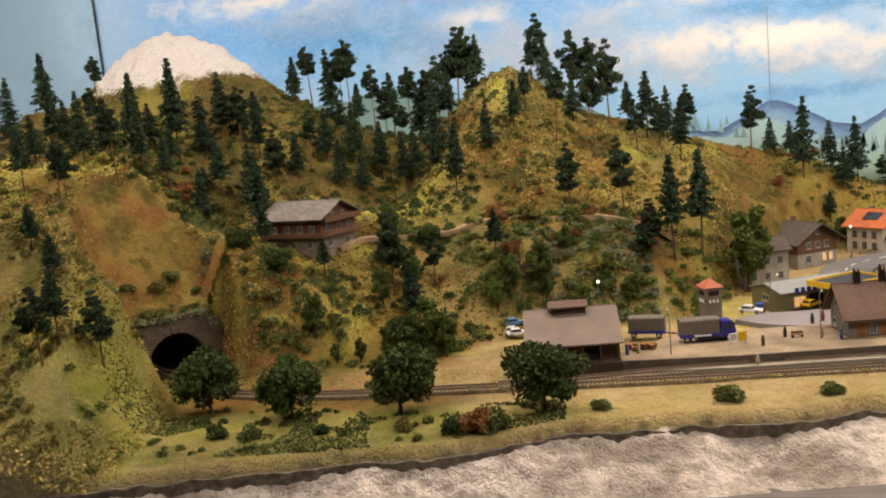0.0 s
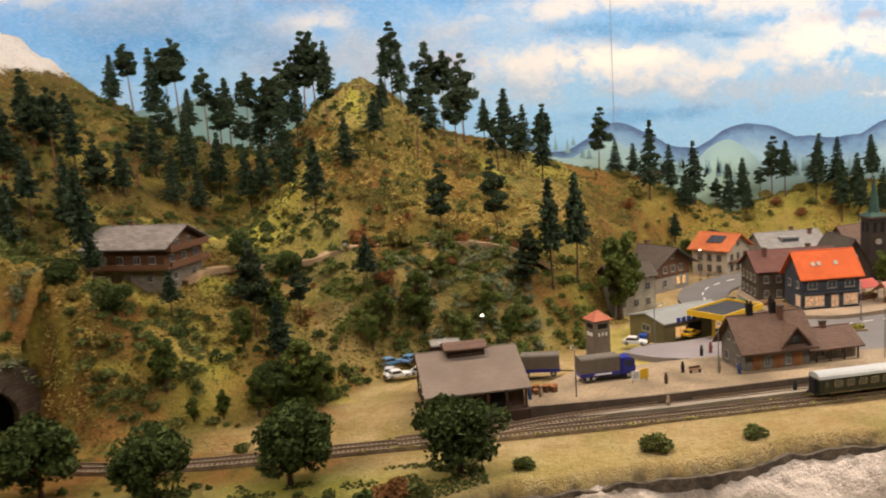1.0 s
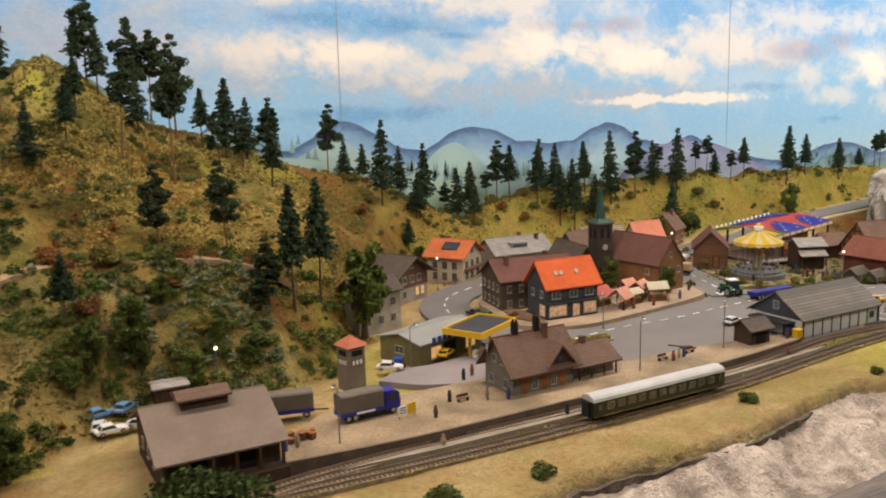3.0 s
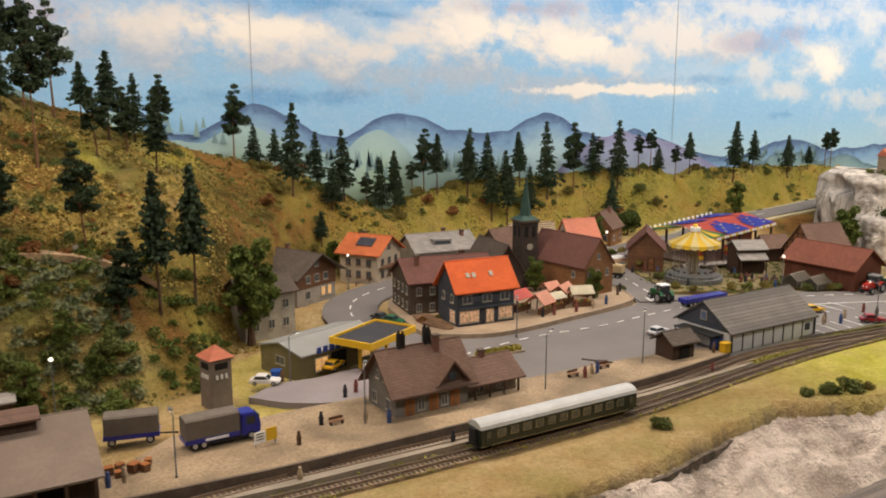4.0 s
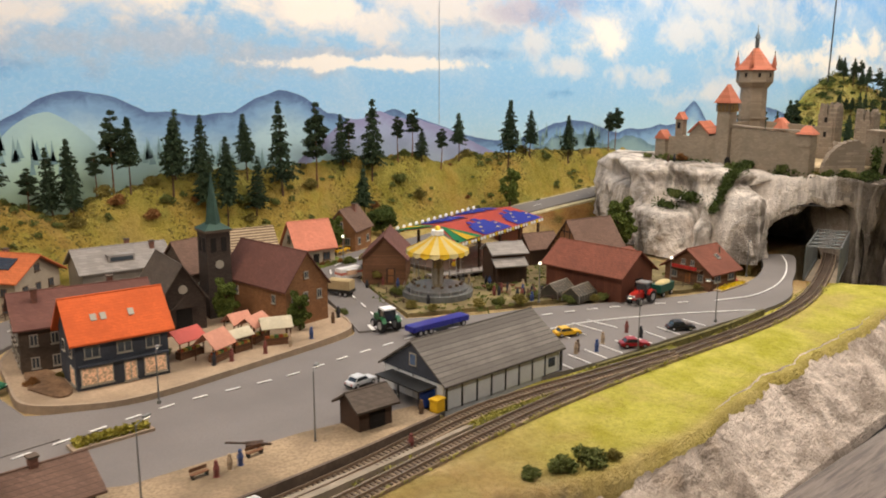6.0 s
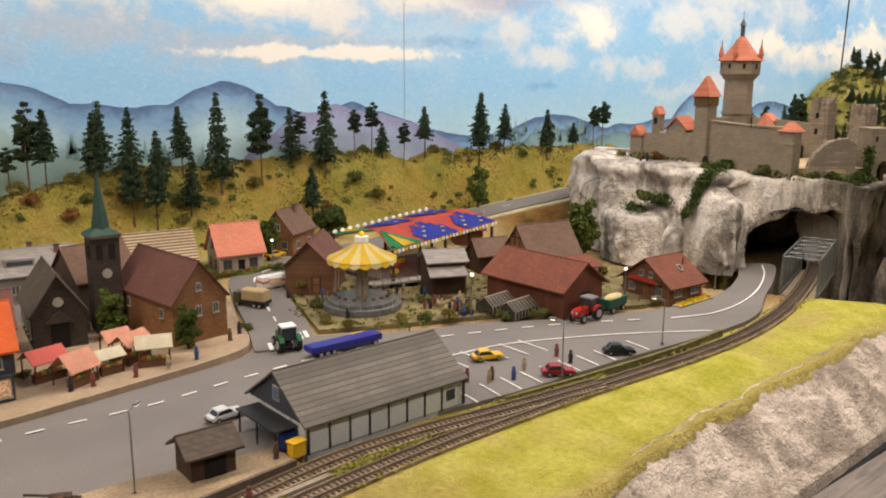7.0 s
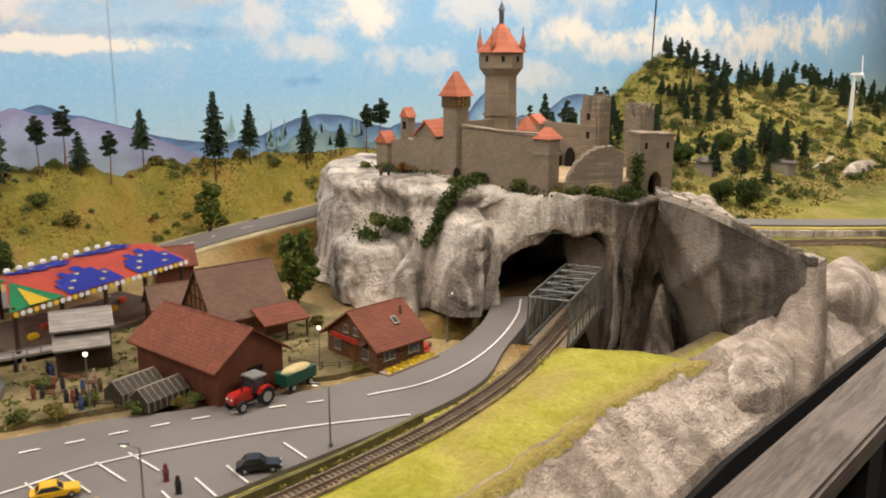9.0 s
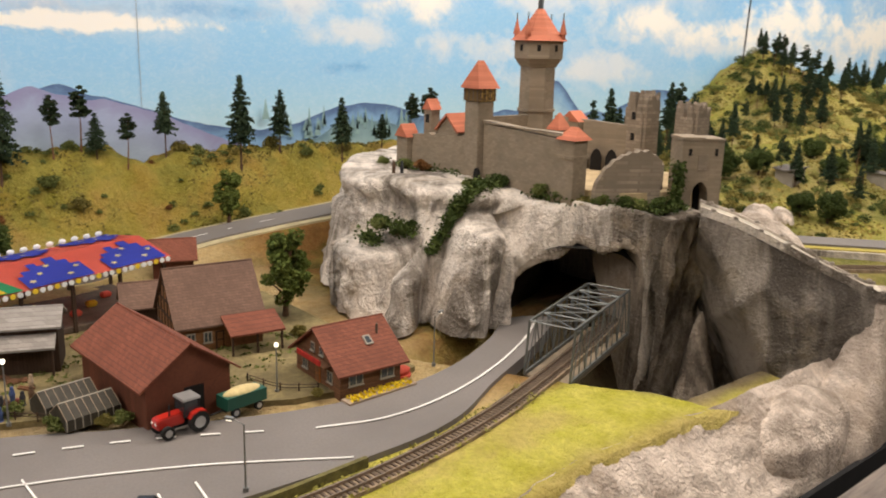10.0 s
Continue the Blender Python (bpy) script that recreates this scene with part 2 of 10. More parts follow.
# Unseen walls and ceiling; their pale plaster bounces lamp light onto the layout.
for nm, (x0, x1, y0, y1, z0, z1), mt, lb in (
    ("floor", (-4, 9.5, -2.6, 3.1, -0.1, 0.0), M_floor, "dark vinyl floor of the exhibition hall"),
    ("ceiling", (-4, 9.5, -2.6, 3.1, 2.75, 2.85), M_wall, "plain light ceiling of the exhibition hall"),
    ("wall_south", (-4, 9.5, -2.7, -2.6, 0, 2.75), M_wall, "plain plastered wall behind the visitors"),
    ("wall_west", (-4.1, -4, -2.6, 3.1, 0, 2.75), M_wall, "plain plastered end wall"),
    ("wall_east", (9.5, 9.6, -2.6, 3.1, 0, 2.75), M_wall, "plain plastered end wall"),
    ("wall_north", (-4, 9.5, 3.1, 3.2, 0, 2.75), M_wall, "plain wall that carries the painted backdrop"),
):
    tagged(part(nm, box(x0, x1, y0, y1, z0, z1), mt, scale=1), lb, "ceiling" if nm == "ceiling" else nm.split("_")[0], "", "structure")
M_white = plain("white_lacquer", (0.8, 0.8, 0.78), 0.4, var=0.05)
# Housings for the unseen lamps, the added front row included.
for lx, ly in [(q[0], 1.95) for q in LAMPS] + [(q, 0.55) for q in FRONT_FILL]:
    t = thing("ceiling_lamp", lx, ly, 2.61, 0, "unseen long white fluorescent lamp under the ceiling", "lamp", "ceiling lamps")
    part("housing", box(-60, 60, -13, 13, 1, 13.5), M_white, t)
    part("end_cap", box(-62, -60.2, -13, 13, 1, 12), M_white, t)
    part("end_cap", box(60.2, 62, -13, 13, 1, 12), M_white, t)

# ---------------------------------------------------------------- the painted backdrop
def backdrop_material():
    m, nt, b = tree_of("painted_sky")
    v = coords(nt)
    sep = nt.nodes.new("ShaderNodeSeparateXYZ")
    nt.links.new(v, sep.inputs[0])
    X, Z = sep.outputs[0], sep.outputs[2]
    flat = nt.nodes.new("ShaderNodeMapping")
    nt.links.new(v, flat.inputs[0])
    flat.inputs["Scale"].default_value = (1.0, 0.0, 1.5)
    warp = noise_of(nt, flat.outputs[0], 4.6, 6, 0.6, 0.3)
    warp2 = noise_of(nt, flat.outputs[0], 17.0, 6, 0.68, 0.5)
    wob = mth(nt, "ADD", mth(nt, "MULTIPLY", mth(nt, "SUBTRACT", warp, 0.5), 4.2), mth(nt, "MULTIPLY", mth(nt, "SUBTRACT", warp2, 0.5), 1.7))
    sky = mixc(nt, ramp(nt, Z, 1.15, 1.42), (0.44, 0.64, 0.70), (0.27, 0.52, 0.78))
    sky = mixc(nt, ramp(nt, Z, 1.50, 1.95), sky, (0.15, 0.38, 0.74))
    sky = mixc(nt, ramp(nt, X, -0.9, -1.25), sky, (0.33, 0.52, 0.76))

    def blob(x, z, rx, rz, soft=0.95):
        dx = mth(nt, "DIVIDE", mth(nt, "SUBTRACT", X, x), rx)
        dz = mth(nt, "DIVIDE", mth(nt, "SUBTRACT", Z, z), rz)
        r = mth(nt, "SQRT", mth(nt, "ADD", mth(nt, "MULTIPLY", dx, dx), mth(nt, "MULTIPLY", dz, dz)))
        return ramp(nt, mth(nt, "ADD", r, mth(nt, "MULTIPLY", wob, 1.1)), 1.0 + soft * 0.5, 1.0 - soft)

    def cloud(col, blobs, power=1.0):
        acc = None
        for q in blobs:
            o = blob(*q)
            acc = o if acc is None else mth(nt, "MAXIMUM", acc, o)
        return mth(nt, "MULTIPLY", acc, power), col

    layers = (
        # grey-violet cloud bodies
        ((0.44, 0.50, 0.60), ((0.25, 1.70, 0.42, 0.13), (0.62, 1.60, 0.30, 0.08), (1.55, 1.53, 0.55, 0.06), (2.05, 1.50, 0.40, 0.05), (1.15, 1.56, 0.30, 0.04), (2.75, 1.62, 0.22, 0.06), (-0.45, 1.86, 0.28, 0.06)), 0.72),
        # broad white and cream clouds
        ((0.74, 0.73, 0.72), ((0.72, 1.655, 0.26, 0.055), (1.05, 1.630, 0.32, 0.055), (1.30, 1.600, 0.26, 0.05), (1.48, 1.640, 0.22, 0.05), (1.72, 1.70, 0.26, 0.09), (2.02, 1.64, 0.26, 0.085), (2.25, 1.60, 0.24, 0.06), (2.52, 1.68, 0.30, 0.09), (1.05, 1.83, 0.5, 0.05), (1.55, 1.80, 0.4, 0.06), (0.05, 1.81, 0.14, 0.035), (-0.62, 1.95, 0.3, 0.05))
         , 0.92),
        ((0.72, 0.73, 0.74), ((2.95, 1.56, 0.12, 0.05), (3.15, 1.475, 0.14, 0.04), (3.34, 1.60, 0.24, 0.085), (3.60, 1.45, 0.20, 0.045), (3.92, 1.62, 0.34, 0.07), (4.42, 1.54, 0.36, 0.07), (4.9, 1.46, 0.35, 0.06), (5.4, 1.50, 0.5, 0.10), (5.95, 1.5, 0.35, 0.1), (4.1, 1.38, 0.3, 0.05), (3.0, 1.78, 0.5, 0.06), (4.2, 1.78, 0.8, 0.10)), 0.74),
        ((0.86, 0.83, 0.77), ((2.30, 1.482, 0.37, 0.019, 0.45), (1.02, 1.645, 0.18, 0.028), (1.78, 1.665, 0.16, 0.05), (2.12, 1.625, 0.14, 0.04), (3.36, 1.585, 0.12, 0.05), (4.45, 1.55, 0.2, 0.04), (4.95, 1.53, 0.32, 0.05), (5.55, 1.57, 0.42, 0.08), (6.3, 1.55, 0.5, 0.10), (7.1, 1.6, 0.6, 0.10)), 0.9),
        # violet swirls inside the clouds
        ((0.36, 0.37, 0.53), ((1.84, 1.738, 0.14, 0.020, 0.9), (2.02, 1.745, 0.08, 0.024, 0.9), (2.97, 1.660, 0.17, 0.034, 1.0), (3.15, 1.70, 0.10, 0.03, 1.0), (0.42, 1.665, 0.16, 0.03, 1.1), (0.10, 1.90, 0.3, 0.03, 1.1)), 0.65),
        # blue sky that shows through
        ((0.085, 0.30, 0.62), ((3.12, 1.388, 0.10, 0.016, 0.9), (0.93, 1.748, 0.12, 0.028, 0.8), (1.20, 1.728, 0.20, 0.032, 1.0), (1.37, 1.700, 0.10, 0.014, 0.9), (1.10, 1.462, 0.26, 0.026, 1.1), (-0.40, 1.80, 0.42, 0.10, 0.9), (0.55, 1.86, 0.2, 0.03, 1.1), (2.72, 1.525, 0.16, 0.018, 1.2)), 0.66),
    )
    c = sky
    veil = ramp(nt, noise_of(nt, flat.outputs[0], 2.1, 7, 0.62, 0.5), 0.46, 0.68)
    c = mixc(nt, mth(nt, "MULTIPLY", veil, 0.42), c, (0.60, 0.68, 0.75))
    for col, blobs, power in layers:
        f, col = cloud(col, blobs, power)
        c = mixc(nt, f, c, col)
    strokes = noise_of(nt, flat.outputs[0], 60, 4, 0.7, 1.2)
    c = mixc(nt, mth(nt, "MULTIPLY", ramp(nt, strokes, 0.4, 0.7), 0.16), c, (0.75, 0.80, 0.86))
    nt.links.new(c, b.inputs["Base Color"])
    b.inputs["Roughness"].default_value = 0.55
    b.inputs["Specular IOR Level"].default_value = 0.15
    return m


def hill_paint(name, crest, body, haze, edge=0.022, fade=0.12):
    """Brushed mountain: a dark crest line, a blue body and pale haze towards its foot."""
    m, nt, b = tree_of(name)
    v = coords(nt)
    flat = nt.nodes.new("ShaderNodeMapping")
    nt.links.new(v, flat.inputs[0])
    flat.inputs["Scale"].default_value = (1.0, 0.0, 1.6)
    below = nt.nodes.new("ShaderNodeAttribute")
    below.attribute_name = "below"
    n = noise_of(nt, flat.outputs[0], 16, 6, 0.65, 0.8)
    f = mth(nt, "ADD", below.outputs["Fac"], mth(nt, "MULTIPLY", mth(nt, "SUBTRACT", n, 0.5), 0.07))
    c = mixc(nt, ramp(nt, f, -0.004, edge), crest, body)
    c = mixc(nt, ramp(nt, f, edge * 0.7, fade), c, haze)
    c = mixc(nt, mth(nt, "MULTIPLY", ramp(nt, noise_of(nt, flat.outputs[0], 46, 5, 0.72, 1.0), 0.45, 0.7), 0.22), c, shade(body, 0.8))
    nt.links.new(c, b.inputs["Base Color"])
    b.inputs["Roughness"].default_value = 0.6
    b.inputs["Specular IOR Level"].default_value = 0.15
    return m


BACK_Y = 2.93
backdrop = part("backdrop", box(-1.25, 9.4, BACK_Y, BACK_Y + 0.02, 0.7, 2.7), backdrop_material(), scale=1)
tagged(backdrop, "painted sky panel with blue, white and grey clouds", "backdrop", "", "structure")
side_sky = part("backdrop_side", box(-2.4, -1.252, BACK_Y - 0.004, BACK_Y + 0.016, 0.7, 2.7), plain("pale_sky_paint", (0.34, 0.53, 0.72), 0.6, var=0.12, big=3, fine=30, relief=0.05), scale=1)
tagged(side_sky, "plain pale blue sky panel beside the cloud painting", "backdrop", "", "structure")


def painted_range(name, peaks, x0, x1, base, y, mat, label, rough=0.008, seed=3, floor_line=None):
    """A painted mountain range on the panel: the highest of several rounded peaks."""
    xs = np.arange(x0, x1, 0.012)
    top = np.full(len(xs), base) if floor_line is None else np.interp(xs, *floor_line)
    for px, pz, w in peaks:
        top = np.maximum(top, base + (pz - base) * np.exp(-np.abs((xs - px) / w) ** 1.5))
    top = top + 0.055 * (fbm(xs * 4.5, xs * 0 + 7, 3, seed + 1) - 0.5) + rough * (fbm(xs * 14, xs * 0, 4, seed) - 0.5) * 2
    verts = [(x, y, z) for x, z in zip(xs, top)] + [(x, y, 0.95) for x in xs] + [(x, y + 0.002, z) for x, z in zip(xs, top)] + [(x, y + 0.002, 0.95) for x in xs]
    n = len(xs)
    faces = [(i, i + n, i + n + 1, i + 1) for i in range(n - 1)] + [(i + 2 * n, i, i + 1, i + 1 + 2 * n) for i in range(n - 1)]
    ob = from_arrays(name, verts, faces, mat, backdrop)
    a = ob.data.attributes.new("below", "FLOAT", "POINT")
    a.data.foreach_set("value", np.concatenate([0 * xs, top - 0.95, 0 * xs, top - 0.95]).astype(np.float32))
    return tagged(ob, label)


painted_range("painted_ridge", [(1.97, 1.405, 0.30), (1.41, 1.425, 0.36), (0.98, 1.455, 0.34), (2.36, 1.345, 0.36), (3.24, 1.29, 0.34), (3.95, 1.345, 0.14), (0.62, 1.46, 0.3), (4.5, 1.3, 0.4)], 0.3, 6.0, 1.17, BACK_Y - 0.006, hill_paint("far_ridge_paint", (0.085, 0.14, 0.27), (0.20, 0.35, 0.55), (0.42, 0.60, 0.66), 0.040, 0.12), "painted blue mountain ridge with a dark crest", floor_line=([0.3, 1.0, 1.2, 1.7, 2.1, 2.45, 2.77, 3.0, 3.6, 6], [1.38, 1.37, 1.365, 1.340, 1.335, 1.30, 1.19, 1.22, 1.25, 1.2]))
painted_range("painted_slope", [(2.30, 1.345, 0.22)], 2.02, 2.9, 1.14, BACK_Y - 0.009, hill_paint("violet_paint", (0.26, 0.26, 0.43), (0.33, 0.38, 0.55), (0.42, 0.52, 0.64), 0.05, 0.16), "painted violet mountain slope in haze", floor_line=([2.02, 2.2, 2.45, 2.6, 2.75, 2.9], [1.20, 1.325, 1.32, 1.27, 1.195, 1.13]))
painted_range("painted_slope", [(1.36, 1.36, 0.24), (1.74, 1.27, 0.24), (0.95, 1.39, 0.3), (0.6, 1.42, 0.3), (2.1, 1.22, 0.2)], -0.6, 2.4, 1.12, BACK_Y - 0.012, hill_paint("teal_paint", (0.34, 0.50, 0.52), (0.38, 0.55, 0.53), (0.42, 0.58, 0.44), 0.05, 0.15), "painted hazy green foothills", seed=5, floor_line=([-0.6, 0.6, 1.2, 1.8, 2.4], [1.45, 1.36, 1.30, 1.245, 1.15]))
painted_range("painted_slope", [(3.16, 1.258, 0.26), (3.5, 1.21, 0.25)], 2.7, 3.9, 1.12, BACK_Y - 0.012, hill_paint("pine_haze_paint", (0.13, 0.22, 0.28), (0.22, 0.34, 0.38), (0.34, 0.48, 0.50), 0.03, 0.12), "painted wooded slope in haze", rough=0.018, seed=8)

painted_range("painted_slope", [(-0.25, 1.62, 0.5), (0.25, 1.60, 0.3)], -1.2, 0.75, 1.2, BACK_Y - 0.0125, hill_paint("deep_teal_paint", (0.17, 0.27, 0.28), (0.20, 0.33, 0.33), (0.27, 0.43, 0.42), 0.05, 0.25), "painted deep teal wooded slope", seed=15, floor_line=([-1.2, -0.6, 0.3, 0.75], [1.55, 1.57, 1.55, 1.25]))


def painted_firs():
    """Faint brushed fir trees on the painted foothills."""
    r = np.random.default_rng(55)
    V, F = [], []
    for x0, x1, n, za, zb in ((1.12, 1.40, 34, 1.29, 1.24), (1.55, 1.95, 26, 1.24, 1.20), (2.85, 3.35, 40, 1.24, 1.20), (0.62, 0.92, 16, 1.40, 1.36)):
        for _ in range(n):
            x = r.uniform(x0, x1)
            z = za + (zb - za) * (x - x0) / (x1 - x0) + r.uniform(-0.03, 0.02)
            h, w = r.uniform(0.03, 0.06), r.uniform(0.006, 0.011)
            k = len(V)
            V += [(x, BACK_Y - 0.0135, z + h), (x - w * 0.5, BACK_Y - 0.0135, z + h * 0.45), (x - w, BACK_Y - 0.0135, z), (x + w, BACK_Y - 0.0135, z), (x + w * 0.5, BACK_Y - 0.0135, z + h * 0.4)]
            F.append((k, k + 1, k + 2, k + 3, k + 4))
    ob = from_arrays("painted_firs", V, F, leafy("fir_haze_paint", (0.20, 0.33, 0.36), (0.30, 0.45, 0.45)), backdrop)
    ob["kind"] = "stuff"
    return tagged(ob, "faint painted fir trees in haze")


painted_firs()

# cables that hold the panel and the long seam
M_black = plain("black_paint", (0.02, 0.02, 0.02), 0.5, var=0.2)
M_seam = plain("grey_cord", (0.38, 0.44, 0.50), 0.6, var=0.2)
for x, y, z0, r, mt, nm in ((-1.25, BACK_Y - 0.016, 1.6, 0.0028, M_black, "panel_edge_strip"), (0.985, BACK_Y - 0.002, 1.40, 0.0006, M_seam, "panel_seam"), (2.545, BACK_Y - 0.002, 1.27, 0.0006, M_seam, "panel_seam")):
    ob = part(nm, box(x - r, x + r, y - r, y + r, z0, 2.7), mt, scale=1)
    tagged(ob, "thin vertical joint of the painted panel", "joint", "", "structure")
ob = part("hanging_cable", rod((4.86, 2.80, 1.42), (5.02, 2.86, 2.7), 0.0032, 8), M_black, scale=1)
tagged(ob, "thin dark cable hanging from the ceiling", "cable")

# ---------------------------------------------------------------- the landscape
FOOT_X = [-2, -0.62, -0.45, -0.1, 0.02, 0.12, 0.3, 0.52, 0.60, 0.68, 0.74, 0.88, 0.95, 1.1, 1.35, 1.7, 2.1, 2.5, 3.0, 7]
FOOT_Y = [1.70, 1.70, 1.66, 1.66, 1.72, 1.83, 1.90, 1.90, 1.94, 2.10, 2.22, 2.38, 2.50, 2.62, 2.68, 2.72, 2.74, 2.70, 2.66, 2.62]
EDGE_X = [-1.7, -0.58, -0.24, 0.1, 0.28, 0.62, 0.77, 1.04, 1.27, 1.40, 1.54, 1.70, 2.0, 2.3, 2.52, 2.68, 2.79, 3.2, 8]
EDGE_Y = [1.15, 1.184, 1.246, 1.285, 1.353, 1.365, 1.40, 1.395, 1.446, 1.467, 1.415, 1.42, 1.458, 1.478, 1.507, 1.508, 1.495, 1.50, 1.55]
HILLS = [  # x, y, spread, height
    (-0.6, 2.6, 0.55, 0.555), (0.6, 2.7, 0.32, 0.327), (-1.6, 2.1, 0.55, 0.388), (2.2, 2.8, 0.55, 0.377), (0.2, 2.6, 0.12, 0.209),
    (-1.0, 2.8, 0.2, 0.331), (0.3, 2.2, 0.2, 0.102), (-0.7, 1.6, 0.2, 0.164), (-0.4, 2.2, 0.2, -0.075), (1.1, 2.9, 0.12, 0.097),
    (3.4, 2.8, 0.32, 0.128), (0.1, 2.8, 0.12, 0.127), (-1.4, 2.6, 0.12, 0.139), (2.5, 2.9, 0.12, -0.148), (-0.9, 2.4, 0.12, -0.091),
    (-0.8, 1.4, 0.12, -0.1), (0.9, 2.5, 0.12, -0.08), (0.1, 2.4, 0.12, 0.111),
]
HILLS_2 = [
    (-0.7, 2.7, 0.12, 0.079), (-1.1, 1.5, 0.12, 0.073), (-0.2, 2.4, 0.12, -0.137), (0.0, 1.8, 0.2, -0.057), (-1.0, 1.9, 0.12, 0.053),
    (0.0, 2.6, 0.12, 0.052), (0.4, 2.9, 0.12, 0.128), (-0.5, 1.4, 0.12, 0.062), (0.9, 2.9, 0.12, 0.063), (0.6, 2.3, 0.12, 0.026),
    (1.9, 2.8, 0.12, 0.131), (-0.5, 2.1, 0.12, -0.099),
]
FAR_HILLS = [(5.0, 2.85, 0.26, 0.27), (4.3, 2.5, 0.35, 0.14), (5.6, 2.9, 0.6, 0.24), (6.6, 2.8, 0.6, 0.2), (3.9, 2.2, 0.3, 0.06), (4.9, 2.2, 0.3, 0.05)]
TRACK_W = smooth_line([(0.62, 1.545), (0.36, 1.540), (0.1, 1.545), (-0.15, 1.553), (-0.354, 1.592), (-0.46, 1.668), (-0.555, 1.755), (-0.68, 1.87)])
PORTAL = (-0.548, 1.742)
OUT = Vector((0.74, -0.67)).normalized()
FRONT_LINE = smooth_line([(0.6, 1.536), (0.85, 1.540), (1.15, 1.552), (1.5, 1.592), (1.85, 1.612), (2.15, 1.612), (2.32, 1.622), (2.48, 1.652), (2.63, 1.700)], 4)
LOOP_LINE = smooth_line([(0.42, 1.566), (0.6, 1.580), (0.85, 1.5845), (1.1, 1.594), (1.3, 1.611), (1.5, 1.640), (1.62, 1.640), (1.76, 1.628)], 4)
HILL_ROAD = smooth_line([(2.30, 2.60, 1.01), (2.5, 2.655, 1.03), (2.7, 2.655, 1.05), (2.9, 2.65, 1.065), (3.2, 2.66, 1.085), (3.6, 2.68, 1.09)], 4)


def raw_height(x, y):
    m = np.maximum(sstep(0, 0.16, y - np.interp(x, FOOT_X, FOOT_Y)), sstep(0, 0.14, -0.43 - x) * sstep(1.02, 1.2, y))
    h = 0.0
    for cx, cy, s, a in HILLS + HILLS_2:
        h = h + a * np.exp(-((x - cx) ** 2 + (y - cy) ** 2) / (2 * s * s))
    far = 0.0
    for cx, cy, s, a in FAR_HILLS:
        far = far + a * np.exp(-((x - cx) ** 2 + (y - cy) ** 2) / (2 * s * s))
    h = np.where(x > 1.1, np.minimum(h, 0.19 + 0.03 * (fbm(x * 5, y * 5, 2, 44) - 0.5) + 0.5 * np.clip(1.35 - x, 0, 0.3)), h)
    h = m * h + 0.022 * sstep(2.30, 2.48, y) * sstep(1.35, 1.7, x) * sstep(2.5, 2.2, x) + far * sstep(3.3, 3.7, x) * sstep(1.7, 2.2, y)
    rough = (fbm(x * 11, y * 11, 4, 5) - 0.5) * 0.055 + (0.5 - np.abs(fbm(x * 17, y * 17, 3, 15) - 0.5) * 3) * 0.014 + (fbm(x * 38, y * 38, 3, 9) - 0.5) * 0.016
    z = 0.994 + h + rough * np.clip(h * 9 - 0.2, 0, 1)
    z = z - 0.010 * (1 - sstep(1.50, 1.60, y)) * (1 - np.clip(h * 8, 0, 1))
    # the path terrace above the goods yard, and the meadow behind the chalet
    ridge = np.exp(-((y - 2.11 - 0.02 * np.sin(x * 6)) / 0.03) ** 2) * sstep(-0.15, 0.0, x) * sstep(0.56, 0.44, x)
    z = z + ridge * (1.214 - z) * 0.7
    # the ravine below the truss bridge
    brink = (x - 2.660) * 0.85 + (y - 1.690) * 0.53
    pit = sstep(0.0, 0.11, brink) * sstep(1.45, 1.53, y) * sstep(1.95, 1.85, y) * sstep(3.32, 3.2, x)
    z = z - (0.05 + 0.13 * sstep(1.60, 1.70, y)) * pit
    # the cutting before the tunnel and the steep bank over it
    bh = -((x - PORTAL[0]) * OUT.x + (y - PORTAL[1]) * OUT.y)
    lat = np.abs((x - PORTAL[0]) * OUT.y - (y - PORTAL[1]) * OUT.x)
    step_up = np.maximum(sstep(-0.012, 0.012, bh), sstep(0.095, 0.16, lat))
    cap = 0.985 + 0.132 * step_up + 1.5 * np.clip(bh - 0.016, 0, 1) + (2.0 - 0.6 * sstep(0, -0.1, bh)) * np.clip(lat - 0.085, 0, 1)
    z = np.minimum(z, cap)
    return z + 0.003 * (fbm(x * 60, y * 60, 3, 2) - 0.5)


def rail_bed(x):
    return 0.986 + 0.009 * sstep(1.2, 1.7, np.asarray(x, float))


def height(x, y):
    x, y = np.asarray(x, float), np.asarray(y, float)
    z = raw_height(x, y)
    c = 1 - sstep(0.068, 0.105, dist_to(TRACK_W, x, y))
    z = z + (0.981 - z) * c
    for line in (FRONT_LINE, LOOP_LINE):
        c = 1 - sstep(0.028, 0.05, dist_to(line, x, y))
        z = z + (rail_bed(x) - 0.003 - z) * c
    c = 1 - sstep(0.07, 0.16, dist_to(HILL_ROAD, x, y))
    return z + (np.interp(x, [2.3, 2.7, 3.2, 3.6], [1.004, 1.043, 1.078, 1.083]) - z) * c


def ground_at(x, y):
    return float(height(np.array([x]), np.array([y]))[0])


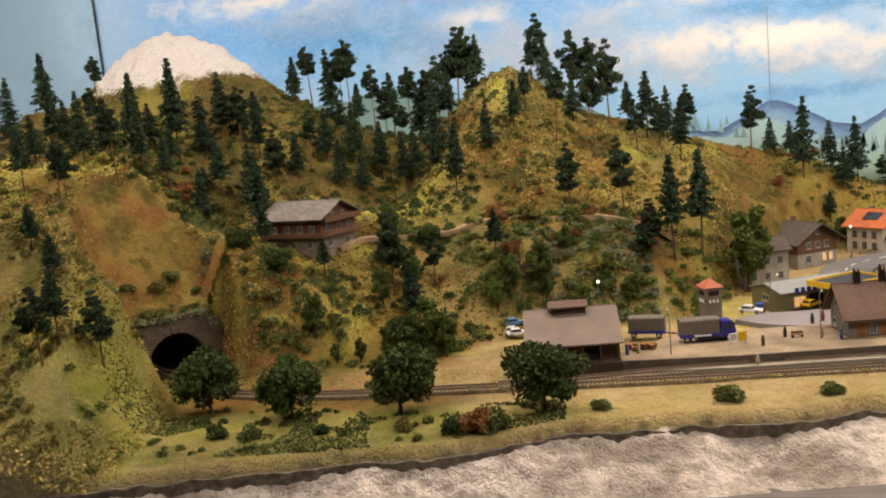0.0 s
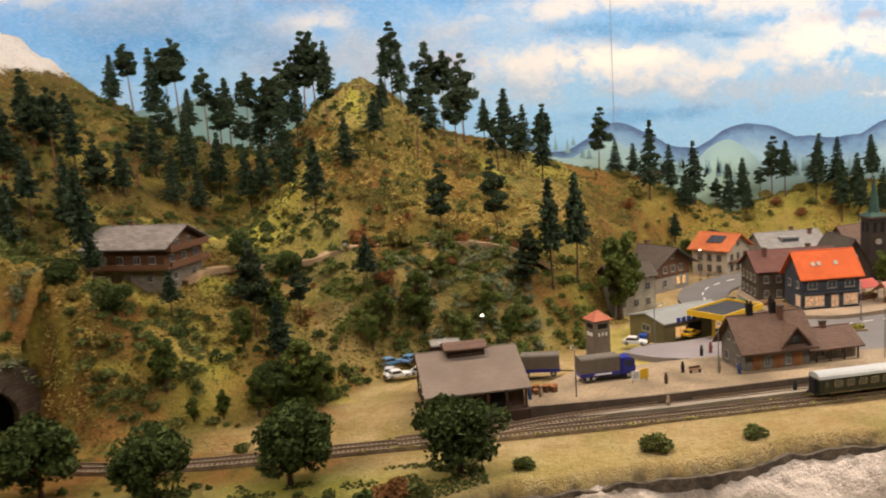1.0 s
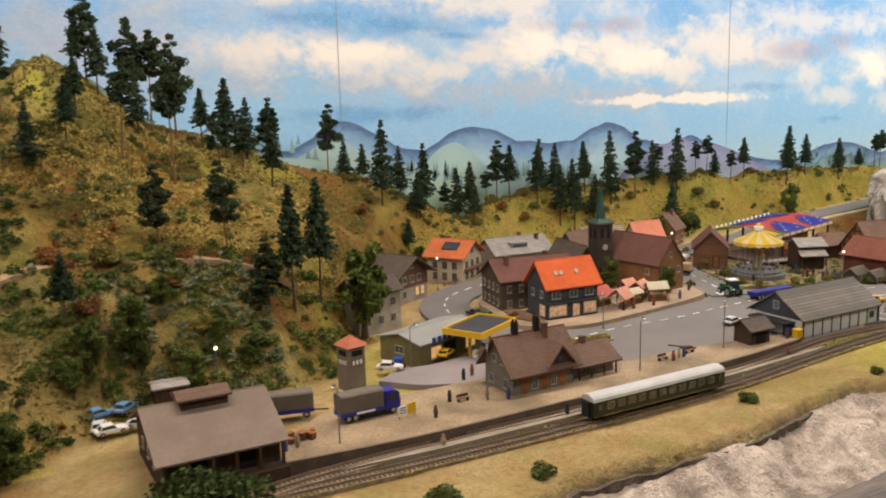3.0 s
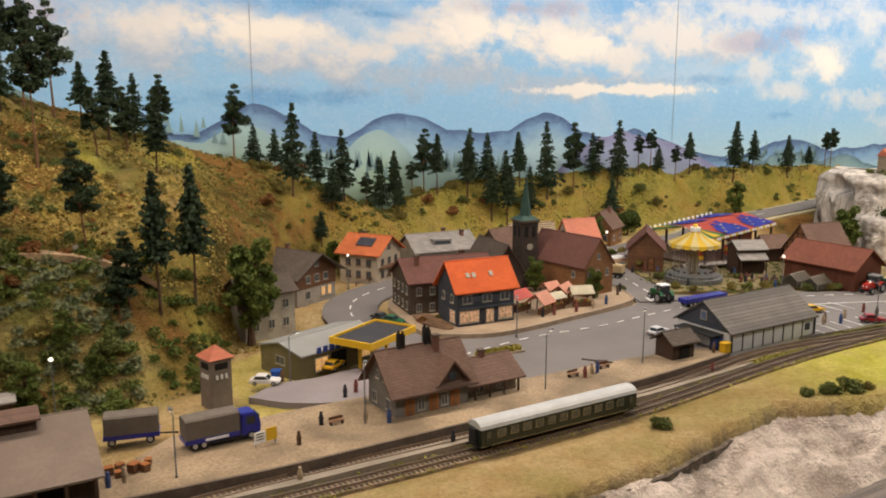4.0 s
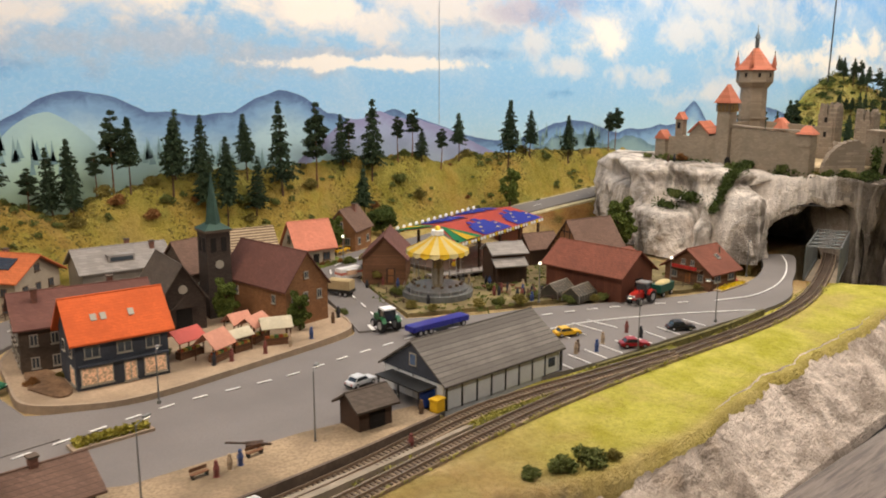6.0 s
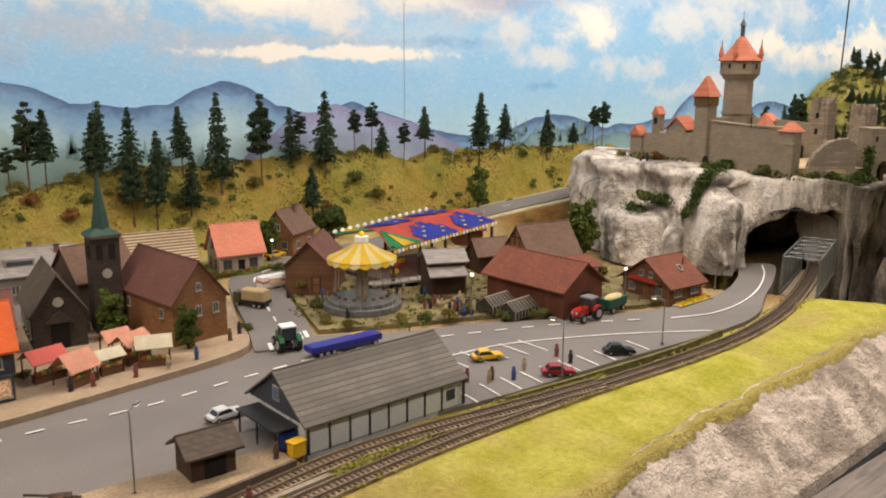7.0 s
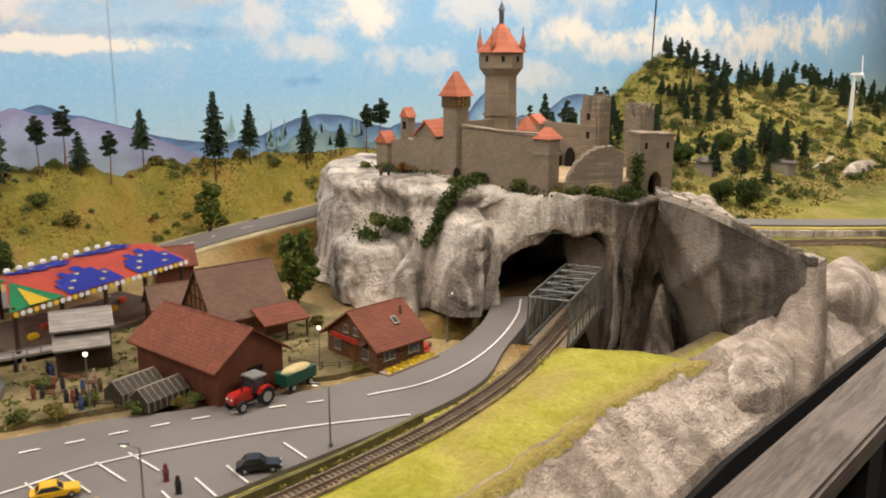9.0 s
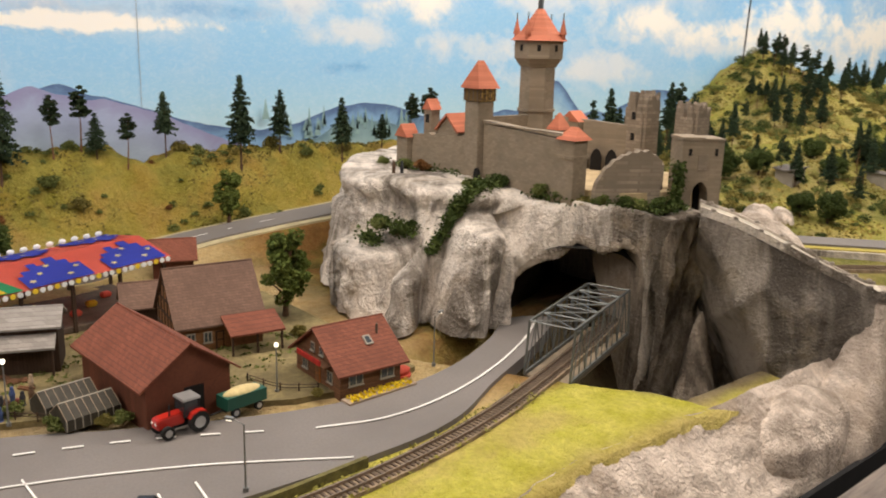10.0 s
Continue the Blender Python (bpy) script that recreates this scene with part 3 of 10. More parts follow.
def land_material():
    m, nt, b = tree_of("landscape_flock")
    v = coords(nt)

    def att(n):
        a = nt.nodes.new("ShaderNodeAttribute")
        a.attribute_name = n
        return a.outputs["Fac"]

    n1, n2, n3, n4 = noise_of(nt, v, 5.5, 5, 0.62, 0.4), noise_of(nt, v, 19, 5, 0.65), noise_of(nt, v, 120, 4, 0.7), noise_of(nt, v, 420, 2)
    grass = mixc(nt, ramp(nt, n1, 0.35, 0.65), (0.090, 0.072, 0.020), (0.320, 0.215, 0.055))
    grass = mixc(nt, mth(nt, "MULTIPLY", ramp(nt, n2, 0.52, 0.66), 0.7), grass, (0.045, 0.056, 0.014))
    grass = mixc(nt, mth(nt, "MULTIPLY", ramp(nt, noise_of(nt, v, 7.3, 4, 0.6), 0.46, 0.60), 0.62), grass, (0.31, 0.135, 0.046))
    grass = mixc(nt, mth(nt, "MULTIPLY", ramp(nt, noise_of(nt, v, 9.1, 4, 0.6), 0.55, 0.66), 0.7), grass, (0.30, 0.24, 0.060))
    sand = mixc(nt, ramp(nt, n2, 0.3, 0.7), (0.52, 0.35, 0.15), (0.66, 0.49, 0.25))
    sand = mixc(nt, mth(nt, "MULTIPLY", ramp(nt, n1, 0.48, 0.66), 0.6), sand, (0.36, 0.30, 0.09))
    lush = mixc(nt, ramp(nt, n2, 0.3, 0.7), (0.53, 0.50, 0.062), (0.74, 0.67, 0.15))
    lush = mixc(nt, mth(nt, "MULTIPLY", ramp(nt, n1, 0.5, 0.68), 0.6), lush, (0.60, 0.45, 0.18))
    snow = mixc(nt, ramp(nt, n3, 0.4, 0.7), (0.74, 0.70, 0.66), (0.60, 0.56, 0.52))
    earth = mixc(nt, ramp(nt, n2, 0.3, 0.7), (0.26, 0.20, 0.12), (0.36, 0.29, 0.18))
    green = mixc(nt, ramp(nt, n1, 0.4, 0.6), (0.20, 0.21, 0.055), (0.42, 0.36, 0.13))
    green = mixc(nt, mth(nt, "MULTIPLY", ramp(nt, n2, 0.5, 0.68), 0.6), green, (0.46, 0.34, 0.18))
    grass = mixc(nt, mth(nt, "MULTIPLY", att("moss"), 0.85), grass, green)
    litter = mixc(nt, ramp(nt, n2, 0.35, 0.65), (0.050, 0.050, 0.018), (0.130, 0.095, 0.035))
    c = mixc(nt, att("sand"), grass, sand)
    c = mixc(nt, att("lush"), c, lush)
    c = mixc(nt, att("earth"), c, earth)
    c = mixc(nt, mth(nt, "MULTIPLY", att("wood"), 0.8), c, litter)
    fine = mth(nt, "MULTIPLY", ramp(nt, n3, 0.38, 0.68), 0.42)
    c = mixc(nt, fine, c, mixc(nt, 0.45, c, (0.02, 0.02, 0.006), "MULTIPLY"), "MIX")
    c = mixc(nt, mth(nt, "MULTIPLY", ramp(nt, n4, 0.55, 0.75), 0.35), c, (0.55, 0.46, 0.14))
    c = mixc(nt, ramp(nt, mth(nt, "ADD", att("snow"), mth(nt, "MULTIPLY", mth(nt, "SUBTRACT", n3, 0.5), 0.9)), 0.35, 0.6), c, snow)
    nt.links.new(c, b.inputs["Base Color"])
    b.inputs["Roughness"].default_value = 0.95
    b.inputs["Specular IOR Level"].default_value = 0.05
    h = mth(nt, "ADD", mth(nt, "ADD", n3, mth(nt, "MULTIPLY", noise_of(nt, v, 55, 5, 0.7, 0.6), 1.4)), mth(nt, "MULTIPLY", n4, 0.6))
    bump(nt, h, b, 1.0, 0.009)
    return m


def in_town(x, y):
    """How sandy the ground is: station yard, town squares and the strip beside the line."""
    foot = np.interp(x, FOOT_X, FOOT_Y)
    s = sstep(0.05, -0.02, y - foot) * sstep(0.0, 0.12, x) * sstep(2.7, 2.5, x) * sstep(1.50, 1.56, y)
    s = np.maximum(s, sstep(0.02, 0.2, x) * sstep(1.75, 1.3, x) * sstep(1.58, 1.5, y))
    s = np.maximum(s, np.exp(-((x + 0.02) / 0.12) ** 2 - ((y - 1.63) / 0.05) ** 2))
    s = np.maximum(s, (0.3 + 0.5 * sstep(0.1, 0.4, x)) * np.exp(-((y - np.interp(x, EDGE_X, EDGE_Y)) / 0.02) ** 2))
    return s


xs = np.concatenate([np.arange(-1.75, 3.45, 0.0095), np.arange(3.45, 8.5, 0.03)])
ys = np.arange(1.10, BACK_Y - 0.008, 0.0095)
GX, GY = np.meshgrid(xs, ys)
GZ = height(GX, GY)
edge = np.interp(GX, EDGE_X, EDGE_Y)
edge_n = edge + 0.018 * (fbm(GX * 20, GX * 0 + 3, 3, 4) - 0.5)
below = np.clip(edge_n - GY, 0, 1)
GZ = np.where(below > 0, np.minimum(GZ - 7.0 * below, 0.972 + 0.016 * sstep(1.4, 1.9, GX) - 2.0 * below), GZ)
GZ = np.maximum(GZ, 0.55)
nx, ny = len(xs), len(ys)
idx = np.arange(nx * ny).reshape(ny, nx)
quads = np.stack([idx[:-1, :-1], idx[:-1, 1:], idx[1:, 1:], idx[1:, :-1]], -1).reshape(-1, 4)
keep = (GY[:-1, :-1] > edge_n[:-1, :-1] - 0.016).reshape(-1)
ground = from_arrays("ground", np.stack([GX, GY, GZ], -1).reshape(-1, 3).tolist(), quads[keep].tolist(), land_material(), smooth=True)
tagged(ground, "modelled hills and meadows of flock grass, sand and brown earth", "ground", "", "structure")
fields = {
    "sand": np.maximum(in_town(GX, GY) * (1 - sstep(1.5, 1.9, GX) * sstep(1.7, 1.62, GY)), sstep(1.4, 1.6, GX) * sstep(3.2, 3.0, GX) * np.exp(-(np.maximum(GY - edge_n, 0) / 0.035) ** 2)),
    "moss": sstep(3.3, 3.7, GX) + 0.9 * sstep(0.35, 0.2, GX) * sstep(1.50, 1.44, GY) + 0.55 * sstep(-0.42, -0.5, GX) * sstep(1.80, 1.70, GY) + 0.6 * sstep(0.44, 0.58, fbm(GX * 5, GY * 5, 3, 49)) * sstep(-0.1, 0.05, GX) * sstep(0.95, 0.85, GX) * (GY > 1.85),
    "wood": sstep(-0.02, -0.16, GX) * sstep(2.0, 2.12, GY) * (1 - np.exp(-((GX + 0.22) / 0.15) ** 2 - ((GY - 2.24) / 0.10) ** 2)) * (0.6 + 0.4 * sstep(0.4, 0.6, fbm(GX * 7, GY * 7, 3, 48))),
    "lush": (1 - 0.6 * np.exp(-((GY - edge_n - 0.004) / 0.022) ** 2)) * sstep(1.35, 1.75, GX) * sstep(3.3, 3.1, GX) * sstep(1.70, 1.66, GY) + 0.85 * np.exp(-((GX + 0.13) / 0.13) ** 2 - ((GY - 2.22) / 0.09) ** 2) + 0.30 * sstep(0.8, 1.3, GX) * sstep(2.62, 2.72, GY) + 0.75 * np.exp(-((GX - 0.145) / 0.028) ** 2 - ((GY - 2.49) / 0.06) ** 2) + 0.22 * sstep(0.46, 0.60, fbm(GX * 8, GY * 8, 4, 29)) * (GX < -0.40) * (GY < 1.75) + 0.6 * np.exp(-((GX + 0.17) / 0.07) ** 2 - ((GY - 1.80) / 0.09) ** 2) + 0.45 * sstep(0.52, 0.62, fbm(GX * 6, GY * 6, 3, 39)) * (GX < 0.8) * (GY > 1.75) + 0.5 * np.exp(-((GX + 0.05) / 0.5) ** 2 - ((GY - 1.40) / 0.06) ** 2) + 0.28 * sstep(3.4, 3.6, GX) * sstep(0.48, 0.6, fbm(GX * 4, GY * 6, 3, 19)),
    # First term: dark earth on the drop at the edge stands for its shadow.
    "earth": 0.9 * (below > 0.001) * (GX < 1.5) + sstep(1.9, 2.02, GX) * sstep(2.5, 2.4, GX) * sstep(1.82, 1.88, GY) * sstep(2.3, 2.2, GY) * 0.7 + 0.8 * np.exp(-((GX - 3.1) / 0.2) ** 2 - ((GY - 1.9) / 0.2) ** 2) + 0.95 * sstep(2.70, 2.76, GX) * sstep(3.16, 3.06, GX) * sstep(1.565, 1.60, GY) * sstep(1.95, 1.9, GY),
    "snow": sstep(1.60, 1.76, GZ + 0.16 * (fbm(GX * 16, GY * 16, 4, 91) - 0.5)) * sstep(-0.34, -0.48, GX) * sstep(2.30, 2.5, GY),
}
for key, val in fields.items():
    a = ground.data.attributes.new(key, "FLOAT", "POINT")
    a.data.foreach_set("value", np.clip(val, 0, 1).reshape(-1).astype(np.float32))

# soil over the tunnel, behind its portal
px = np.arange(-0.86, -0.38, 0.0095)
py = np.arange(1.60, 2.06, 0.0095)
PX, PY = np.meshgrid(px, py)
PZ = raw_height(PX - OUT.x * 0.014, PY - OUT.y * 0.014)
behind = -((PX - PORTAL[0]) * OUT.x + (PY - PORTAL[1]) * OUT.y)
PZ = PZ + (raw_height(PX, PY) - PZ) * sstep(0.018, 0.036, behind) + 0.003
idx = np.arange(PX.size).reshape(PX.shape)
quads = np.stack([idx[:-1, :-1], idx[:-1, 1:], idx[1:, 1:], idx[1:, :-1]], -1).reshape(-1, 4)
near = dist_to(TRACK_W, PX, PY)
ok = ((behind > 0.002) & (near < 0.15))[:-1, :-1].reshape(-1)
bank = from_arrays("bank", np.stack([PX, PY, PZ], -1).reshape(-1, 3).tolist(), quads[ok].tolist(), ground.data.materials[0], ground, smooth=True)

# ---------------------------------------------------------------- plaster rock along the front
def rock_material(name, light, dark, stain=(0.30, 0.24, 0.17), tall=0.35):
    m, nt, b = tree_of(name)
    v = coords(nt)
    st = nt.nodes.new("ShaderNodeMapping")
    nt.links.new(v, st.inputs[0])
    st.inputs["Scale"].default_value = (1, 1, tall)
    n1, n2, n3 = noise_of(nt, st.outputs[0], 9, 6, 0.65, 0.6), noise_of(nt, v, 55, 5, 0.7), noise_of(nt, v, 260, 3, 0.6)
    c = mixc(nt, ramp(nt, n1, 0.38, 0.60), dark, light)
    st2 = nt.nodes.new("ShaderNodeMapping")
    nt.links.new(v, st2.inputs[0])
    st2.inputs["Scale"].default_value = (1, 1, tall * 0.6)
    c = mixc(nt, mth(nt, "MULTIPLY", ramp(nt, noise_of(nt, st2.outputs[0], 26, 5, 0.7, 0.5), 0.50, 0.66), 0.42), c, shade(dark, 0.9))
    c = mixc(nt, mth(nt, "MULTIPLY", ramp(nt, n2, 0.52, 0.70), 0.3), c, shade(dark, 0.8))
    c = mixc(nt, mth(nt, "MULTIPLY", ramp(nt, noise_of(nt, v, 14, 4), 0.55, 0.7), 0.5), c, stain)
    c = mixc(nt, mth(nt, "MULTIPLY", ramp(nt, n3, 0.55, 0.75), 0.35), c, shade(light, 1.15))
    nt.links.new(c, b.inputs["Base Color"])
    b.inputs["Roughness"].default_value = 0.9
    b.inputs["Specular IOR Level"].default_value = 0.1
    n4 = noise_of(nt, v, 130, 4, 0.75, 0.5)
    c = mixc(nt, mth(nt, "MULTIPLY", ramp(nt, n4, 0.58, 0.70), 0.32), c, shade(dark, 0.8))
    nt.links.new(c, b.inputs["Base Color"])
    grit = nt.nodes.new("ShaderNodeTexVoronoi")
    nt.links.new(v, grit.inputs["Vector"])
    grit.inputs["Scale"].default_value = 170
    bump(nt, mth(nt, "ADD", mth(nt, "ADD", n2, n4), mth(nt, "ADD", mth(nt, "MULTIPLY", n3, 0.6), mth(nt, "MULTIPLY", grit.outputs["Distance"], 0.35))), b, 0.9, 0.0075)
    return m


M_rock = rock_material("grey_plaster_rock", (0.78, 0.665, 0.565), (0.36, 0.295, 0.24), (0.46, 0.36, 0.27))


def front_rock():
    xs = np.arange(-1.75, 8.3, 0.0075)
    xs = xs[(xs < 3.5) | (np.arange(len(xs)) % 4 == 0)]
    ed = np.interp(xs, EDGE_X, EDGE_Y) + 0.018 * (fbm(xs * 20, xs * 0 + 3, 3, 4) - 0.5)
    lip = np.minimum(np.minimum(1.19 + 0.083 * xs, 1.378 + 0.013 * xs), ed - 0.05)
    rows_n = 46
    V, F = [], []
    n = len(xs)
    for k in range(rows_n):
        s = k / (rows_n - 1)
        if s < 0.8:
            q = s / 0.8
            y = ed + 0.006 + 0.012 * sstep(1.4, 1.9, xs) * (1 - q) ** 3 + (lip - ed) * q
            top = 0.966 + 0.0195 * sstep(1.4, 1.9, xs)
            z = top + (0.895 - top) * q ** 0.9
        else:
            q = (s - 0.8) / 0.2
            y, z = lip - 0.006 * q, 0.895 - 0.016 * q + 0 * xs
        w = np.sin(np.pi * min(1, s * 1.35)) ** 0.7 if s < 0.74 else 0.12
        crag = (fbm(xs * 7, y * 10, 4, 21, 0.55) - 0.5) * 0.052 + (np.abs(fbm(xs * 24, y * 30, 4, 33, 0.6) - 0.5)) * 0.036
        crag = crag * (1 - 0.45 * sstep(1.4, 2.0, xs))
        z = z + crag * w + (fbm(xs * 95, y * 105, 3, 61, 0.65) - 0.5) * 0.012 * min(1, w * 2)
        V += list(zip(xs.tolist(), (y + 0.012 * w * (fbm(xs * 30, z * 60, 3, 8) - 0.5)).tolist(), z.tolist()))
    for k in range(rows_n - 1):
        a = k * n
        F += [(a + i, a + n + i, a + n + i + 1, a + i + 1) for i in range(n - 1)]
    ob = from_arrays("rock_bank", V, F, M_rock, smooth=True)
    return tagged(ob, "pale grey cracked plaster rock along the layout's front edge", "rock", "", "structure")


front_rock()
# Dark strip painted along the broken edge in place of its shadow gap.
rim_x = np.arange(-1.7, 1.26, 0.011)
rim_y = np.interp(rim_x, EDGE_X, EDGE_Y) + 0.018 * (fbm(rim_x * 20, rim_x * 0 + 3, 3, 4) - 0.5) - 0.007 + 0.006 * (fbm(rim_x * 45, rim_x * 0, 2, 14) - 0.5)
strip("rock_rim", np.c_[rim_x, rim_y, 0.9645 + 0.012 * (fbm(rim_x * 30, rim_x * 0 + 5, 3, 17) - 0.5)], 0.0034, 0, plain("rim_shadow_paint", (0.17, 0.135, 0.10), 0.95, var=0.6, big=60, fine=250, relief=1.0), 0.02, label="dark strip for the shadow at the broken edge of meadow and plaster rock", category="rock")

# ---------------------------------------------------------------- roads, yards, platforms
M_asphalt = plain("asphalt_paint", (0.178, 0.160, 0.148), 0.75, var=0.14, big=6, fine=300, relief=0.25)
M_fore = plain("forecourt_paving", (0.27, 0.235, 0.235), 0.8, var=0.15, big=9, fine=260)
M_mark = plain("road_marking_white", (0.78, 0.76, 0.72), 0.7, var=0.1)
M_plat = plain("platform_sand", (0.34, 0.250, 0.155), 0.9, var=0.5, big=9, fine=240, relief=0.4)
M_kerb = plain("kerb_stone", (0.36, 0.275, 0.195), 0.85, var=0.2, big=40)
M_dark = plain("dark_edge_stone", (0.13, 0.095, 0.07), 0.85, var=0.3, big=40)
RZ = 1.0


def loop(pts, n=10):
    l = smooth_line(list(pts) + [pts[0]], n)[:-1]
    return [tuple(p) for p in l]


slab("road", loop([(0.90, 1.92), (0.98, 1.76), (1.10, 1.712), (1.3, 1.715), (1.55, 1.695), (1.8, 1.665), (2.05, 1.662), (2.30, 1.655), (2.45, 1.672), (2.58, 1.735), (2.72, 1.80), (2.85, 1.88), (2.79, 1.925), (2.68, 1.862), (2.56, 1.812), (2.44, 1.795), (2.30, 1.815), (2.12, 1.885), (2.0, 1.945), (1.85, 1.992), (1.74, 2.055), (1.64, 2.085), (1.585, 2.032), (1.40, 1.995), (1.20, 1.965), (1.09, 1.995), (1.0, 2.03)]), RZ - 0.02, RZ, M_asphalt, "grey asphalt main road through the model town", "road")
strip("road", smooth_line([(1.0, 1.90), (0.985, 2.02), (0.975, 2.14), (0.985, 2.26), (1.04, 2.37), (1.13, 2.44), (1.25, 2.485), (1.4, 2.50), (1.6, 2.49), (1.8, 2.50)]), 0.062, RZ + 0.0015, M_asphalt, 0.02, label="grey asphalt street that bends round the corner houses", category="road")
strip("road", smooth_line([(1.66, 2.02, 1.003), (1.715, 2.17, 1.003), (1.765, 2.33, 1.008), (1.815, 2.44, 1.018), (1.95, 2.49, 1.022), (2.15, 2.54, 1.022), (2.35, 2.60, 1.018)]), 0.052, RZ + 0.003, M_asphalt, 0.02, label="grey asphalt side street beside the fairground", category="road")
up_line = smooth_line([(2.30, 2.60, 1.012), (2.5, 2.655, 1.03), (2.7, 2.655, 1.05), (2.9, 2.65, 1.065), (3.2, 2.66, 1.085), (3.6, 2.68, 1.09)])
strip("road", up_line, 0.05, 0, M_asphalt, 0.02, label="grey hill road climbing behind the fairground", category="road")
strip("road_verge", up_line - np.array([0, 0, 0.004]), 0.075, 0, plain("verge_sand", (0.45, 0.38, 0.22), 0.9), 0.05, label="sandy verge under the hill road", category="verge")
slab("forecourt", loop([(0.64, 1.862), (0.70, 1.90), (0.78, 1.90), (0.95, 1.92), (0.93, 1.78), (0.80, 1.765), (0.70, 1.80)]), RZ - 0.02, RZ + 0.0045, M_fore, "pale lilac paved forecourt of the filling station", "forecourt")

# lane lines
def dashes(line, z, count, w=0.0016, duty=0.45, group="lane dashes", start=0.0, stop=1.0):
    seg = np.cumsum(np.r_[0, np.hypot(*np.diff(line[:, :2], axis=0).T)])
    for k in range(count):
        a, b = (seg[-1] * (start + (stop - start) * (k + q) / count) for q in (0, duty))
        pts = np.array([[np.interp(s, seg, line[:, i]) for i in range(line.shape[1])] for s in np.linspace(a, b, 4)])
        strip("lane_dash", pts, w, z, M_mark, 0.001, label="short white painted lane dash on asphalt", category="road marking", kind="")


mid = smooth_line([(1.0, 1.885), (1.219, 1.926), (1.40, 1.925), (1.55, 1.945), (1.75, 1.955), (1.95, 1.905), (2.12, 1.845), (2.27, 1.768)])
dashes(mid, RZ + 0.002, 26)
strip("lane_line", smooth_line([(2.30, 1.752), (2.39, 1.725), (2.5, 1.735), (2.62, 1.775), (2.74, 1.835), (2.82, 1.89)]), 0.0016, RZ + 0.002, M_mark, 0.001, label="solid white lane line painted on the bend", category="road marking")
strip("lane_line", smooth_line([(1.74, 1.845), (1.86, 1.835), (1.968, 1.822), (2.14, 1.752), (2.295, 1.662)]), 0.0014, RZ + 0.002, M_mark, 0.001, label="white line along the car park", category="road marking")
dashes(smooth_line([(0.985, 2.05), (0.975, 2.14), (0.985, 2.26), (1.04, 2.37), (1.13, 2.44), (1.25, 2.485)]), RZ + 0.0035, 9)
dashes(smooth_line([(1.69, 2.10, 1.005), (1.715, 2.17, 1.005), (1.765, 2.33, 1.010), (1.815, 2.44, 1.020), (1.95, 2.49, 1.024)]), RZ + 0.005, 8)
dashes(up_line, 0, 16)
for k in range(10):
    x = 1.762 + k * 0.0405
    strip("parking_line", np.array([[x + 0.004, 1.715], [x - 0.002, 1.663]]), 0.0012, RZ + 0.002, M_mark, 0.001, label="white painted parking bay line", category="road marking", kind="")
for k in range(7):
    x = 1.635 + 0.013 * k
    strip("zebra_bar", np.array([[x, 2.025 + 0.004 * k], [x + 0.012, 2.058 + 0.004 * k]]), 0.0034, RZ + 0.0045, M_mark, 0.001, label="white bar of a zebra crossing", category="road marking", kind="")

# town island with kerb, and the yards behind
M_island = plain("town_pavement", (0.38, 0.28, 0.185), 0.9, var=0.32, big=12, fine=200, relief=0.4)
island = [(1.060, 2.15), (1.055, 2.05), (1.11, 1.998), (1.20, 1.972), (1.40, 2.003), (1.575, 2.042), (1.625, 2.09), (1.655, 2.2), (1.70, 2.36), (1.6, 2.41), (1.35, 2.415), (1.17, 2.37), (1.085, 2.28)]
slab("pavement", loop(island), RZ - 0.02, RZ + 0.006, M_island, "sandy brown pavement of the town block with a kerb", "pavement")
kerb = np.array(loop(island) + loop(island)[:1])
strip("kerb", kerb, 0.002, RZ + 0.0075, M_kerb, 0.02, label="low stone kerb round the town block", category="kerb")
slab("pavement", [(1.985, 2.56), (1.90, 2.485), (1.86, 2.40), (1.80, 2.24), (1.75, 2.075), (1.9, 2.015), (2.05, 1.965), (2.2, 1.90), (2.32, 1.84), (2.45, 1.815), (2.52, 1.84), (2.52, 2.3), (2.35, 2.53)], RZ - 0.02, RZ + 0.0025, plain("fair_ground_soil", (0.235, 0.185, 0.085), 0.95, var=0.6, big=18, fine=180, relief=0.6), "trodden brown soil of the fairground and farmyard", "yard")

# the station's platforms
plat = [(0.385, 1.60), (0.6, 1.592), (0.85, 1.602), (1.1, 1.612), (1.3, 1.63), (1.475, 1.655), (1.47, 1.70), (1.3, 1.722), (1.08, 1.722), (0.97, 1.775), (0.7, 1.775), (0.5, 1.76), (0.385, 1.66)]
slab("platform", plat, RZ - 0.03, RZ + 0.005, M_plat, "sand coloured station platform with a dark stone edge", "platform")
strip("platform_edge", smooth_line([(p[0], p[1] - 0.002) for p in plat[:6]]), 0.0022, RZ + 0.0062, M_dark, 0.034, label="dark stone edge of the station platform", category="platform edge")
middle = [(0.43, 1.561), (0.6, 1.573), (0.9, 1.587), (1.25, 1.606), (1.52, 1.628), (1.53, 1.618), (1.25, 1.585), (0.9, 1.566), (0.6, 1.556)]
M_mid = plain("middle_platform", (0.30, 0.25, 0.19), 0.9, var=0.2, big=20, fine=240)

# ---------------------------------------------------------------- railway tracks
M_ballast = plain("ballast", (0.34, 0.255, 0.17), 0.95, var=0.45, big=60, fine=420, relief=1.0)
M_sleeper = plain("sleeper_plastic", (0.115, 0.082, 0.058), 0.8, var=0.3)
M_rail = plain("rail_rusty", (0.40, 0.31, 0.23), 0.36, 0.75, var=0.2)


